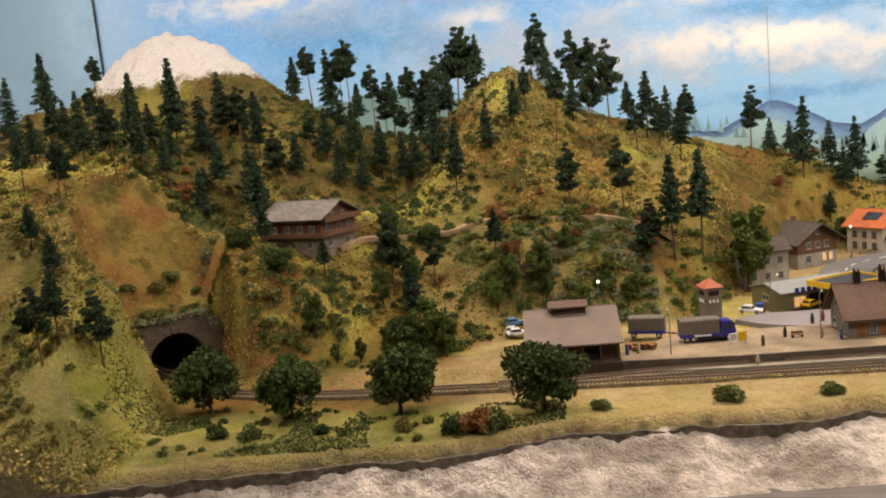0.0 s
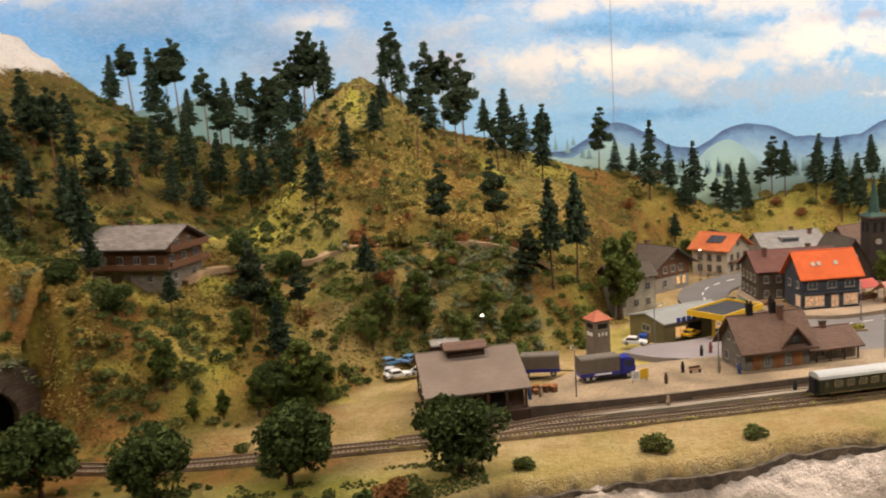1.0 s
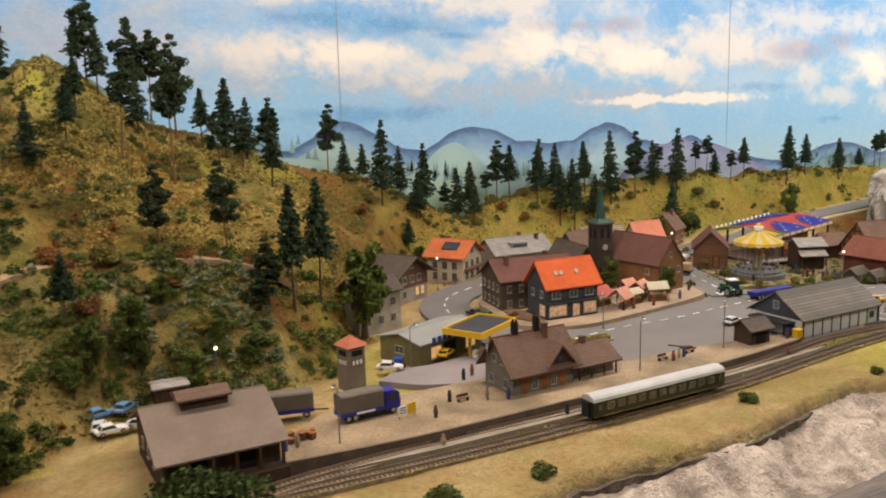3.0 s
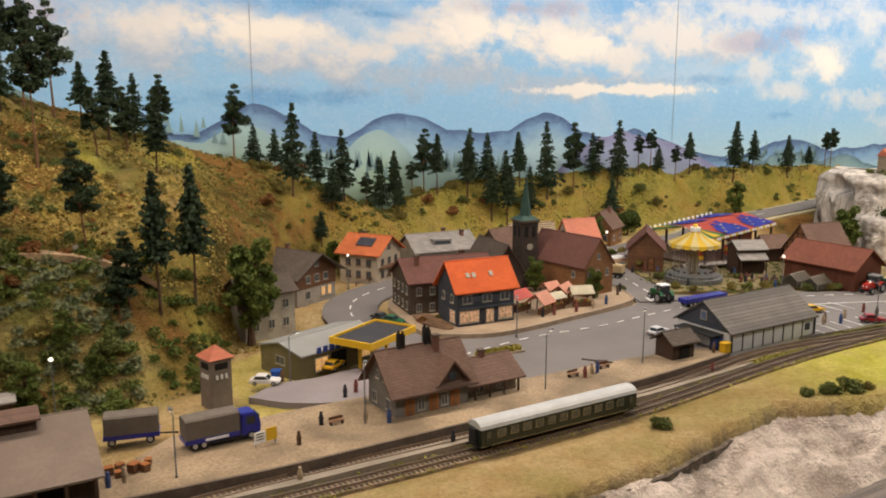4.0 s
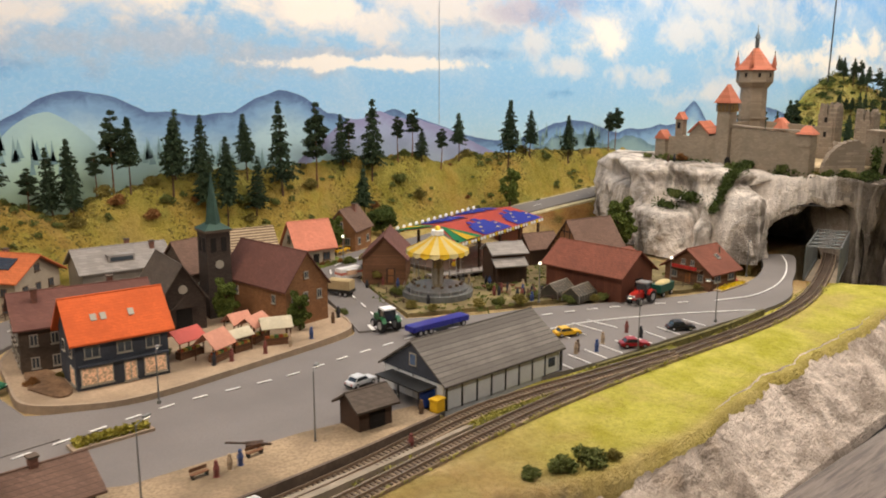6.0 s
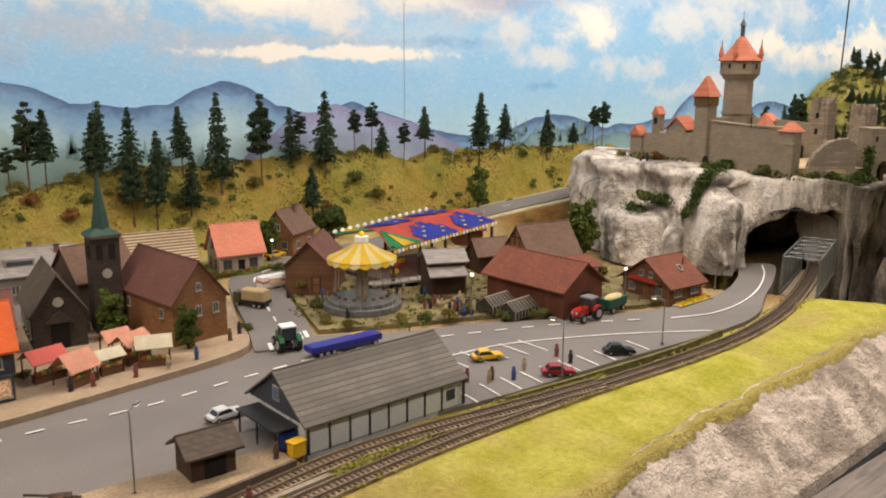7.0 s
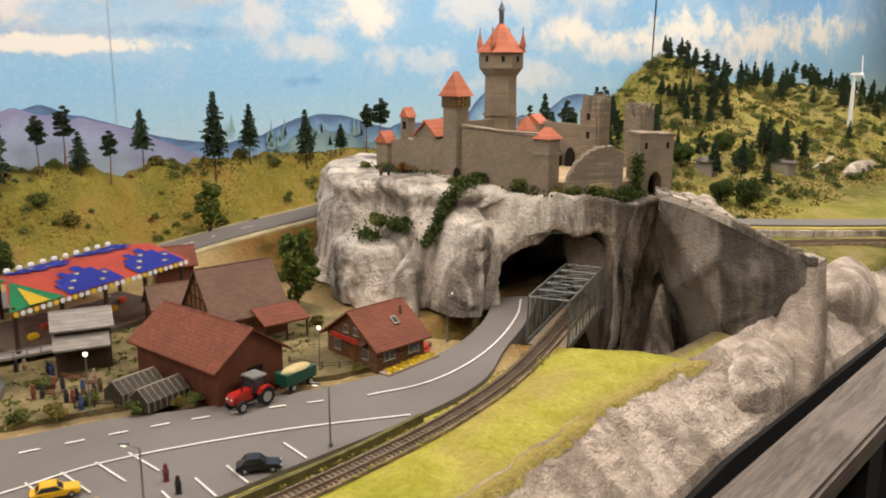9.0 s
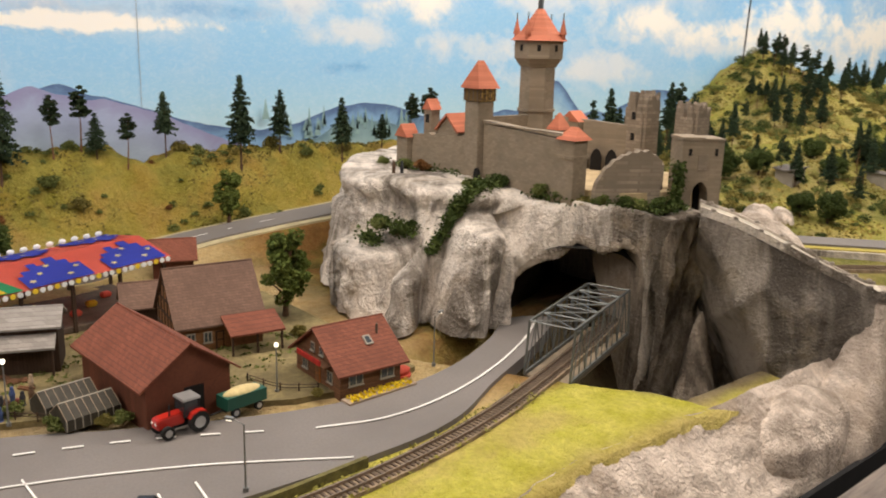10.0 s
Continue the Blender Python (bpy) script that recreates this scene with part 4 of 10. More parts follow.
def track(line, label, lift=0.0, step=0.0075):
    t = thing("railway_track", 0, 0, 0, 0, label, "track", "railway tracks", "structure")
    n = sides(line)
    bed = rail_bed(line[:, 0]) + lift
    flat3 = lambda dz: np.c_[line[:, :2], bed + dz]
    strip("ballast", flat3(0.002), 0.0172, 0, M_ballast, 0.012, parent=t)
    for s in (-1, 1):
        strip("rail", flat3(0.0066), 0.0007, 0, M_rail, 0.0035, off=s * 0.00825, parent=t)
    seg = np.cumsum(np.r_[0, np.hypot(*np.diff(line[:, :2], axis=0).T)])
    V, F = [], []
    for s in np.arange(0, seg[-1], step):
        c = np.array([np.interp(s, seg, line[:, 0]), np.interp(s, seg, line[:, 1])])
        q = np.array([np.interp(s, seg, n[:, 0]), np.interp(s, seg, n[:, 1])])
        q /= np.linalg.norm(q)
        d = np.array([q[1], -q[0]])
        b = len(V)
        z = float(rail_bed(c[0])) + lift
        for zz in (z + 0.0035, z + 0.0008):
            for a, e in ((-1, -1), (1, -1), (1, 1), (-1, 1)):
                p = c + q * a * 0.0148 + d * e * 0.0015
                V.append((p[0], p[1], zz))
        F += [(b, b + 1, b + 2, b + 3)] + [(b + k, b + 4 + k, b + 4 + (k + 1) % 4, b + (k + 1) % 4) for k in range(4)]
    sl = from_arrays("sleepers", V, [f[::-1] for f in F], M_sleeper, t)
    sl["kind"] = "stuff"
    return t


front_line = smooth_line([(-0.70, 1.885), (-0.555, 1.755), (-0.46, 1.668), (-0.354, 1.592), (-0.15, 1.553), (0.1, 1.545), (0.36, 1.538), (0.6, 1.536), (0.85, 1.540), (1.15, 1.552), (1.5, 1.592), (1.85, 1.612), (2.15, 1.612), (2.32, 1.622), (2.48, 1.652), (2.63, 1.700), (2.80, 1.765), (2.95, 1.83), (3.2, 1.95)], 10)
track(front_line, "brown ballasted model railway track with rusty rails")
track(smooth_line([(0.16, 1.545), (0.3, 1.548), (0.42, 1.566), (0.6, 1.583 - 0.003), (0.85, 1.5845), (1.1, 1.594), (1.3, 1.611), (1.5, 1.640), (1.62, 1.640), (1.76, 1.628), (1.95, 1.615)], 10), "loop track beside the station platform", lift=0.0035)
slab("middle_platform", middle, 0.95, 0.9945, M_mid, "narrow earthen platform between the two tracks", "platform")
strip("lawn_border", smooth_line([(1.80, 1.650), (1.95, 1.643), (2.15, 1.640), (2.305, 1.650)]), 0.003, RZ + 0.004, plain("hedge_border", (0.16, 0.14, 0.05), 0.95, var=0.4, big=90), 0.012, label="low dark hedge border beside the car park", category="border")

# ---------------------------------------------------------------- trees
M_bark = plain("brown_bark", (0.115, 0.065, 0.038), 0.9, var=0.35, big=40, relief=0.8)
M_pinebark = plain("reddish_bark", (0.20, 0.10, 0.05), 0.9, var=0.35, big=40, relief=0.8)
M_spruce = leafy("spruce_needles", (0.020, 0.037, 0.022), (0.052, 0.078, 0.038))
M_pine = leafy("pine_needles", (0.018, 0.033, 0.018), (0.048, 0.068, 0.030))
M_leaf = leafy("dark_leaves", (0.030, 0.050, 0.013), (0.080, 0.105, 0.026))
M_leaf2 = leafy("fresh_leaves", (0.050, 0.075, 0.015), (0.135, 0.165, 0.036))
M_olive = leafy("olive_scrub", (0.110, 0.100, 0.026), (0.270, 0.215, 0.058))
M_rust = leafy("rusty_scrub", (0.16, 0.075, 0.025), (0.28, 0.13, 0.045))
M_fern = leafy("green_scrub", (0.070, 0.090, 0.023), (0.175, 0.190, 0.056))
M_dusty = leafy("dusty_moss", (0.105, 0.125, 0.060), (0.215, 0.230, 0.120))
rng = np.random.default_rng(7)


def tufts(centres, size, seed, flat=0.0, quads=True):
    """Small leaves, one at each centre, turned at random."""
    r = np.random.default_rng(seed)
    c = np.asarray(centres)
    n = len(c)
    a = r.normal(size=(n, 3))
    a[:, 2] *= 1 - flat
    a /= np.linalg.norm(a, axis=1)[:, None]
    b = np.cross(a, r.normal(size=(n, 3)))
    b /= np.linalg.norm(b, axis=1)[:, None]
    s = size * r.uniform(0.6, 1.3, (n, 1))
    v = np.stack([c - a * s - b * s * 0.5, c + b * s * 0.7, c + a * s, c - b * s * 0.6 + a * s * 0.2], 1)
    verts = v.reshape(-1, 3).tolist()
    faces = [(4 * i, 4 * i + 1, 4 * i + 2, 4 * i + 3) for i in range(n)]
    return verts, faces


def stem(h, r, bend, seed, seg=6, rings=7):
    r_ = np.random.default_rng(seed)
    V, F = [], []
    off = np.zeros(2)
    for k in range(rings):
        s = k / (rings - 1)
        rr = r * (1 - 0.82 * s) * (1.35 if k == 0 else 1)
        for j in range(seg):
            a = 2 * math.pi * j / seg
            V.append((off[0] + rr * math.cos(a), off[1] + rr * math.sin(a), h * s - (0.006 if k == 0 else 0)))
        off = off + r_.normal(0, bend * h / rings, 2)
        if k:
            F += [((k - 1) * seg + j, (k - 1) * seg + (j + 1) % seg, k * seg + (j + 1) % seg, k * seg + j) for j in range(seg)]
    return V, F


def add_tubes(V, F, tubes, seg=4):
    for a, b, r0, r1 in tubes:
        a, b = Vector(a), Vector(b)
        q = (b - a).to_track_quat("Z", "Y")
        k = len(V)
        for p, r in ((a, r0), (b, r1)):
            for j in range(seg):
                w = q @ Vector((r * math.cos(2 * math.pi * j / seg), r * math.sin(2 * math.pi * j / seg), 0))
                V.append(tuple(p + w))
        F += [(k + j, k + (j + 1) % seg, k + seg + (j + 1) % seg, k + seg + j) for j in range(seg)]


def spruce(seed, h=0.18, spread=0.038, bare=0.14):
    """Whorls of drooping boughs with air between them, on a bare lower trunk."""
    r = np.random.default_rng(seed)
    t = thing("spruce_tree", 0, 0, -5, 0, "dark green model spruce with a pointed ragged crown", "tree", "spruces")
    V, F = stem(h * 0.98, h * 0.0125, 0.012, seed)
    pts = []
    levels = 24
    for k in range(levels):
        s = min(1.0, (k + r.uniform(-0.3, 0.3) * (0 < k < 23)) / (levels - 1))
        z = h * (bare + (1 - bare) * s ** 0.95)
        R = spread * (1 - s) ** 0.85 * (0.72 + 0.28 * min(1.0, s * 6)) * r.uniform(0.72, 1.18) + 0.0016
        nb = int(4 + 5 * (1 - s))
        for j in range(nb):
            a = 2 * math.pi * (j + r.uniform(-0.4, 0.4)) / nb + k * 1.7
            L = R * r.uniform(0.50, 1.22)
            droop = r.uniform(0.15, 0.5)
            tip = (L * math.cos(a), L * math.sin(a), z - droop * L)
            if k % 2 == 0 and j % 2 == 0:
                add_tubes(V, F, [((0, 0, z), tip, 0.0006, 0.0003)], 3)
            m = int(6 + 26 * L / spread)
            for q in range(m):
                u = 0.12 + 0.88 * (q + r.uniform(0, 1)) / m
                w = 0.0010 + 0.0024 * (1 - abs(2 * u - 1))
                pts.append((tip[0] * u + r.normal(0, w), tip[1] * u + r.normal(0, w), z - droop * L * u + r.normal(0, 0.0013)))
    from_arrays("trunk", V, F, M_bark, t)
    V, F = tufts(pts, 0.0034, seed + 1)
    from_arrays("crown", V, F, M_spruce, t)
    return t


def pine(seed, h=0.18, spread=0.027, bare=0.46):
    """Tufted boughs in separate clumps on a long bare trunk."""
    r = np.random.default_rng(seed)
    t = thing("pine_tree", 0, 0, -5, 0, "model pine with a bare reddish trunk and dark tufted crown", "tree", "pines")
    V, F = stem(h * 0.97, h * 0.0125, 0.02, seed)
    pts = []
    n = 9
    for k in range(n):
        s = k / (n - 1)
        z = h * (bare + (1 - bare) * s)
        R = spread * (0.62 + 0.55 * math.sin(math.pi * (0.12 + 0.72 * s))) * (1 - 0.42 * s) * r.uniform(0.75, 1.15)
        for j in range(4 if s < 0.8 else 2):
            a = r.uniform(0, 2 * math.pi)
            d = R * r.uniform(0.35, 0.95) * (1 if s < 0.9 else 0.15)
            c = (d * math.cos(a), d * math.sin(a), z + r.uniform(-0.004, 0.004))
            add_tubes(V, F, [((0, 0, z - 0.007), c, 0.0008, 0.0004)], 3)
            rad = R * r.uniform(0.30, 0.50) + 0.0016
            for q in range(int(95 * (rad / 0.011) ** 1.6) + 8):
                w = r.normal(size=3)
                w /= np.linalg.norm(w)
                w *= rad * r.uniform(0.45, 1.12)
                pts.append((c[0] + w[0], c[1] + w[1], c[2] + w[2] * 0.62))
    from_arrays("trunk", V, F, M_pinebark, t)
    V, F = tufts(pts, 0.0031, seed + 1)
    from_arrays("crown", V, F, M_pine, t)
    return t


def broadleaf(seed, h=0.10, w=0.058, leaf=None, bare=0.10, label="", name="broadleaf_tree", clumps=26, size=0.0042, dens=90, group="broadleaf trees"):
    r = np.random.default_rng(seed)
    t = thing(name, 0, 0, -5, 0, label, "tree", group)
    V, F = stem(h * 0.72, h * 0.032, 0.03, seed)
    pts = []
    for k in range(clumps):
        u = r.normal(size=3)
        u /= np.linalg.norm(u)
        q = r.uniform(0.45, 0.95)
        c = np.array([u[0] * w * q * 0.82, u[1] * w * q * 0.82, h * (bare + (1 - bare) * (0.5 + 0.44 * u[2] * q))])
        add_tubes(V, F, [((0, 0, max(h * 0.2, c[2] * 0.62)), tuple(c), h * 0.010, h * 0.003)], 4)
        rad = w * r.uniform(0.20, 0.36)
        for _ in range(dens):
            g = r.normal(size=3)
            g /= np.linalg.norm(g)
            pts.append(c + g * rad * r.uniform(0.6, 1.08) * np.array([1, 1, 0.8]))
    from_arrays("trunk", V, F, M_bark, t)
    V, F = tufts(pts, size, seed + 1)
    from_arrays("crown", V, F, leaf or M_leaf, t)
    return t


def bush(seed, h=0.03, w=0.025, leaf=None, label="", n=800, size=0.0034):
    r = np.random.default_rng(seed)
    t = thing("bush", 0, 0, -5, 0, label, "bush", "bushes")
    pts, V, F = [], [], []
    for k in range(9):
        a, d = r.uniform(0, 2 * math.pi), w * r.uniform(0.1, 0.62)
        c = np.array([d * math.cos(a), d * math.sin(a), h * r.uniform(0.3, 0.72)])
        add_tubes(V, F, [((0, 0, -0.004), tuple(c), 0.0008, 0.0004)], 4)
        for _ in range(n // 9):
            g = r.normal(size=3)
            g /= np.linalg.norm(g)
            g[2] *= 0.75
            p = c + g * w * 0.46 * r.uniform(0.6, 1.1)
            p[2] = max(p[2], 0.0)
            pts.append(p)
    from_arrays("stem", V, F, M_bark, t)
    V, F = tufts(pts, size, seed + 1)
    from_arrays("foliage", V, F, leaf or M_fern, t)
    return t


SPRUCES = [spruce(11, bare=0.26), spruce(12, spread=0.033, bare=0.34), spruce(13, spread=0.042, bare=0.20), spruce(14, spread=0.031, bare=0.42)]
PINES = [pine(21), pine(22, spread=0.024, bare=0.58), pine(23, spread=0.030, bare=0.42), pine(24, spread=0.026, bare=0.62)]
BROAD = [broadleaf(31, label="dark green round broadleaf model tree", clumps=40, dens=190, size=0.0031), broadleaf(32, label="dark green spreading broadleaf model tree", clumps=40, dens=190, size=0.0031), broadleaf(33, h=0.14, w=0.034, leaf=M_leaf2, bare=0.15, label="tall fresh green leafy model tree", clumps=40, dens=150, size=0.0028)]
BUSHES = [bush(41, label="dark green flock bush", leaf=M_fern, n=1300, size=0.0026), bush(42, label="olive green flock bush", leaf=M_olive, n=1300, size=0.0026), bush(43, label="rusty brown flock bush", leaf=M_rust, n=1300, size=0.0026), bush(44, label="deep green leafy bush", leaf=M_leaf, n=1300, size=0.0026)]
used = []


def plant(proto, x, y, scale, z=None, stretch=1.0):
    z = ground_at(x, y) if z is None else z
    lean = rng.normal(0, 1.6, 2)
    m = pose(x, y, z - 0.002, lean[0], lean[1], rng.uniform(0, 360)) @ Matrix.Diagonal((scale, scale, scale * stretch, 1))
    if proto not in used:
        used.append(proto)
        proto.matrix_world = m
        return proto
    return copy_thing(proto, m @ Matrix.Diagonal([1 / s for s in proto.scale] + [1]))


def grove(rows_):
    for k, (x, y, h, sort) in enumerate(rows_):
        pool = SPRUCES if sort == "s" else PINES
        s = h * 0.01 / 0.18
        fat = (0.45 + 0.55 * s) / s * (1.02 if sort == "s" else 1.05)
        z = ground_at(x, y)
        lean = rng.normal(0, 1.5, 2)
        m = pose(x, y, z - 0.002, lean[0], lean[1], rng.uniform(0, 360)) @ Matrix.Diagonal((s * fat, s * fat, s, 1))
        p = pool[(k * 7 + int(h)) % 4]
        if p not in used:
            used.append(p)
            p.matrix_world = m
        else:
            c = copy_thing(p, m)
            c.matrix_basis = m


# slope over the tunnel and below the snow peak
grove([(-1.07, 2.25, 23, "s"), (-1.02, 2.24, 11, "s"), (-1.04, 2.47, 15, "p"), (-0.86, 2.04, 17, "s"), (-0.77, 2.13, 21, "s"), (-0.68, 2.19, 26, "s"), (-0.74, 1.97, 19, "p"), (-0.74, 2.17, 12, "s"), (-0.61, 2.33, 16, "s"), (-0.53, 2.25, 20, "p"), (-0.56, 2.15, 17, "s"), (-0.60, 2.14, 8, "s"), (-0.43, 2.04, 21, "s"), (-0.44, 2.24, 15, "p"), (-0.69, 2.16, 10, "s"), (-0.65, 2.29, 12, "p"), (-0.53, 2.39, 11, "s"), (-0.95, 1.98, 11, "s")])
grove([(-0.64, 1.50, 9, "s"), (-0.57, 1.32, 13, "p"), (-0.56, 1.36, 13, "s"), (-0.51, 1.40, 13, "p"), (-0.73, 1.58, 9, "s"), (-0.74, 1.72, 14, "p"), (-0.80, 1.84, 12, "p"), (-0.90, 1.84, 14, "s"), (-1.12, 2.15, 18, "s"), (-0.83, 2.10, 13, "p"), (-0.63, 2.24, 14, "s"), (-0.48, 2.12, 12, "p"), (-0.50, 2.30, 13, "s"), (-0.58, 2.28, 15, "p"), (-0.38, 1.92, 11, "s")])
grove([(-0.72, 2.06, 15, "s"), (-0.80, 2.20, 14, "s"), (-0.66, 2.06, 13, "s"), (-0.58, 2.06, 13, "s"), (-0.49, 2.18, 16, "s"), (-0.40, 2.30, 13, "s"), (-0.38, 2.36, 15, "p"), (-0.30, 2.36, 13, "s"), (-0.13, 2.45, 16, "s"), (-0.08, 2.36, 14, "s"), (0.00, 2.48, 17, "s"), (-0.15, 2.55, 14, "p"), (0.08, 2.42, 13, "p"), (0.22, 2.45, 12, "s"), (-0.33, 2.52, 14, "p"), (-0.02, 2.30, 12, "s"), (-0.56, 2.34, 12, "s"), (-0.98, 2.12, 14, "s"), (-0.88, 2.14, 15, "p")])
# saddle
grove([(-0.44, 2.66, 19, "p"), (-0.38, 2.66, 21, "s"), (-0.32, 2.66, 25, "p"), (-0.35, 2.68, 22, "p"), (-0.25, 2.66, 21, "p"), (-0.19, 2.66, 20, "s"), (-0.14, 2.66, 21, "p"), (-0.08, 2.66, 19, "p"), (-0.11, 2.64, 16, "s"), (-0.01, 2.66, 20, "p"), (-0.28, 2.47, 19, "s"), (-0.35, 2.43, 15, "s"), (-0.21, 2.49, 17, "s"), (-0.25, 2.42, 11, "s"), (-0.47, 2.58, 15, "s"), (-0.22, 2.68, 17, "p"), (-0.29, 2.62, 15, "s"), (-0.05, 2.60, 15, "p")])
# lookout hill and its east ridge
grove([(-0.04, 2.43, 22, "s"), (0.04, 2.19, 18, "s"), (0.12, 2.30, 12, "s"), (0.19, 2.34, 14, "s"), (0.30, 2.40, 19, "p"), (0.35, 2.52, 13, "s"), (0.40, 2.39, 25, "p"), (0.32, 2.14, 17, "p"), (0.45, 2.15, 18, "p"), (0.14, 1.99, 12, "s"), (0.52, 2.48, 14, "p"), (0.51, 2.62, 14, "s"), (0.02, 2.62, 22, "p"), (0.05, 2.64, 21, "p"), (-0.04, 2.60, 20, "p"), (0.08, 2.62, 16, "s"), (-0.08, 2.62, 18, "p"), (0.26, 2.60, 19, "p"), (0.24, 2.59, 13, "s"), (0.28, 2.58, 16, "s"), (0.36, 2.64, 24, "p"), (0.40, 2.66, 24, "p"), (0.46, 2.68, 24, "p")])
# the ridge towards the town and the slope above the goods yard
grove([(0.56, 2.59, 19, "s"), (0.62, 2.63, 15, "s"), (0.67, 2.62, 16, "p"), (0.63, 2.45, 16, "s"), (0.59, 2.55, 14, "p"), (0.55, 2.055, 24, "s"), (0.62, 2.107, 25, "s"), (0.48, 2.03, 9, "p"), (-0.08, 1.87, 18, "p"), (-0.03, 1.82, 13, "s"), (-0.23, 1.86, 9, "s"), (0.0, 1.95, 11, "p"), (1.08, 2.68, 9, "s"), (0.89, 2.80, 19, "p"), (0.96, 2.86, 12, "s"), (1.02, 2.86, 11, "s"), (1.02, 2.72, 24, "s"), (1.14, 2.86, 15, "s"), (1.16, 2.77, 10, "s"), (0.50, 2.05, 13, "p")])
# wood along the backdrop
grove([(1.21, 2.83, 20, "s"), (1.14, 2.75, 13, "s"), (1.34, 2.86, 16, "s"), (1.29, 2.86, 9, "p"), (1.38, 2.86, 17, "s"), (1.48, 2.86, 19, "p"), (1.44, 2.86, 11, "p"), (1.51, 2.83, 18, "s"), (1.37, 2.81, 11, "s"), (1.61, 2.82, 18, "s"), (1.70, 2.86, 16, "s"), (1.76, 2.83, 15, "s"), (1.83, 2.86, 17, "s"), (1.82, 2.80, 15, "s"), (1.91, 2.82, 24, "s"), (1.68, 2.79, 20, "s"), (1.73, 2.78, 19, "s"), (1.63, 2.85, 17, "s")])
grove([(2.03, 2.84, 22, "p"), (2.13, 2.86, 15, "s"), (2.13, 2.76, 17, "s"), (2.21, 2.83, 23, "s"), (2.32, 2.85, 13, "p"), (2.38, 2.86, 14, "p"), (2.41, 2.85, 10, "s"), (2.47, 2.83, 12, "p"), (2.57, 2.86, 15, "s"), (2.73, 2.80, 22, "s"), (2.84, 2.81, 15, "s"), (3.01, 2.79, 16, "s"), (3.15, 2.81, 9, "s"), (3.25, 2.81, 14, "p"), (3.35, 2.86, 17, "p"), (2.16, 2.87, 12, "p")])
# behind the castle
grove([(3.78, 2.60, 24, "s"), (3.85, 2.60, 26, "s"), (4.13, 2.60, 19, "s"), (4.19, 2.60, 20, "p"), (3.72, 2.55, 17, "p"), (3.92, 2.62, 18, "s"), (4.05, 2.66, 18, "p"), (3.50, 2.55, 14, "p")])
# broadleaf trees: by the line, by the grey house, by the cliff, in the town and along the far bank
for x, y, k, s in ((-0.365, 1.485, 0, 1.25), (-0.194, 1.436, 1, 1.2), (-0.002, 1.437, 0, 1.3), (0.246, 1.414, 1, 1.3), (0.735, 2.165, 2, 1.7), (2.482, 2.15, 2, 1.3), (1.455, 2.235, 2, 0.78), (1.53, 2.105, 2, 0.68), (2.65, 2.71, 2, 1.05), (1.90, 2.56, 2, 0.8), (1.68, 2.60, 2, 0.75), (2.15, 2.70, 1, 0.9), (1.10, 2.66, 2, 0.62), (-0.23, 1.74, 2, 0.8), (-0.10, 1.83, 2, 0.7), (0.33, 1.93, 2, 0.75), (0.17, 1.945, 2, 0.8), (0.25, 1.96, 2, 0.65), (-0.05, 1.75, 1, 0.8), (0.0, 1.765, 2, 0.95), (0.04, 1.75, 2, 0.8), (2.5, 1.98, 0, 0.35)):
    plant(BROAD[k], x, y, s)
for x, y, k, s in ((0.54, 1.412, 0, 1.05), (0.70, 1.42, 0, 0.85), (1.16, 1.488, 0, 0.7), (0.337, 1.402, 0, 0.7), (0.14, 1.33, 2, 1.3), (0.17, 1.335, 0, 1.2), (0.10, 1.325, 3, 1.1), (1.51, 1.462, 0, 0.8), (1.55, 1.452, 0, 0.9), (1.47, 1.475, 0, 0.6), (1.585, 1.445, 1, 0.5), (-0.09, 1.60, 0, 0.6), (-0.30, 1.36, 3, 0.9), (-0.24, 1.345, 0, 0.9), (-0.12, 1.35, 3, 0.7), (0.02, 1.35, 1, 0.7)):
    plant(BUSHES[k], x, y, s)
# leafy trees on the slope above the yard
for x, y, k, s in ((-0.10, 1.95, 2, 0.55), (-0.04, 1.89, 2, 0.9), (-0.01, 1.75, 2, 0.6), (-0.07, 1.71, 2, 0.65), (0.02, 1.80, 2, 0.5), (0.14, 1.92, 2, 0.6), (0.24, 1.97, 2, 1.0), (0.30, 2.03, 2, 0.55), (0.39, 1.99, 2, 0.5), (0.43, 1.96, 2, 0.5), (-0.13, 1.70, 2, 0.42), (-0.18, 1.70, 2, 0.36), (-0.32, 1.82, 1, 0.65), (-0.42, 1.87, 0, 0.6), (-0.02, 2.05, 1, 0.6), (-0.12, 2.08, 0, 0.6)):
    plant(BROAD[k], x, y, s)


# scrub on the slopes: the nearest ones singly, the mass of it as undergrowth
def scrub_ok(x, y):
    return y > np.interp(x, FOOT_X, FOOT_Y) + 0.02 and ground_at(x, y) < 1.60 and dist_to(TRACK_W, np.array([x]), np.array([y]))[0] > 0.12 and not (abs(x + 0.29) < 0.16 and abs(y - 2.02) < 0.14)


r = np.random.default_rng(3)
made = 0
while made < 65:
    x, y = r.uniform(-0.75, 0.70), r.uniform(1.70, 2.15)
    if not scrub_ok(x, y) or value_noise(x * 5, y * 5, 77) < 0.45:
        continue
    plant(BUSHES[int(r.choice([0, 0, 0, 1, 1, 1, 2]))], x, y, r.uniform(0.5, 1.25))
    made += 1
made = 0
while made < 45:
    x, y = r.uniform(0.8, 3.2), r.uniform(2.62, 2.88)
    if y < np.interp(x, FOOT_X, FOOT_Y) + 0.04:
        continue
    plant(BUSHES[int(r.choice([0, 1, 1, 2]))], x, y, r.uniform(0.35, 1.0))
    made += 1


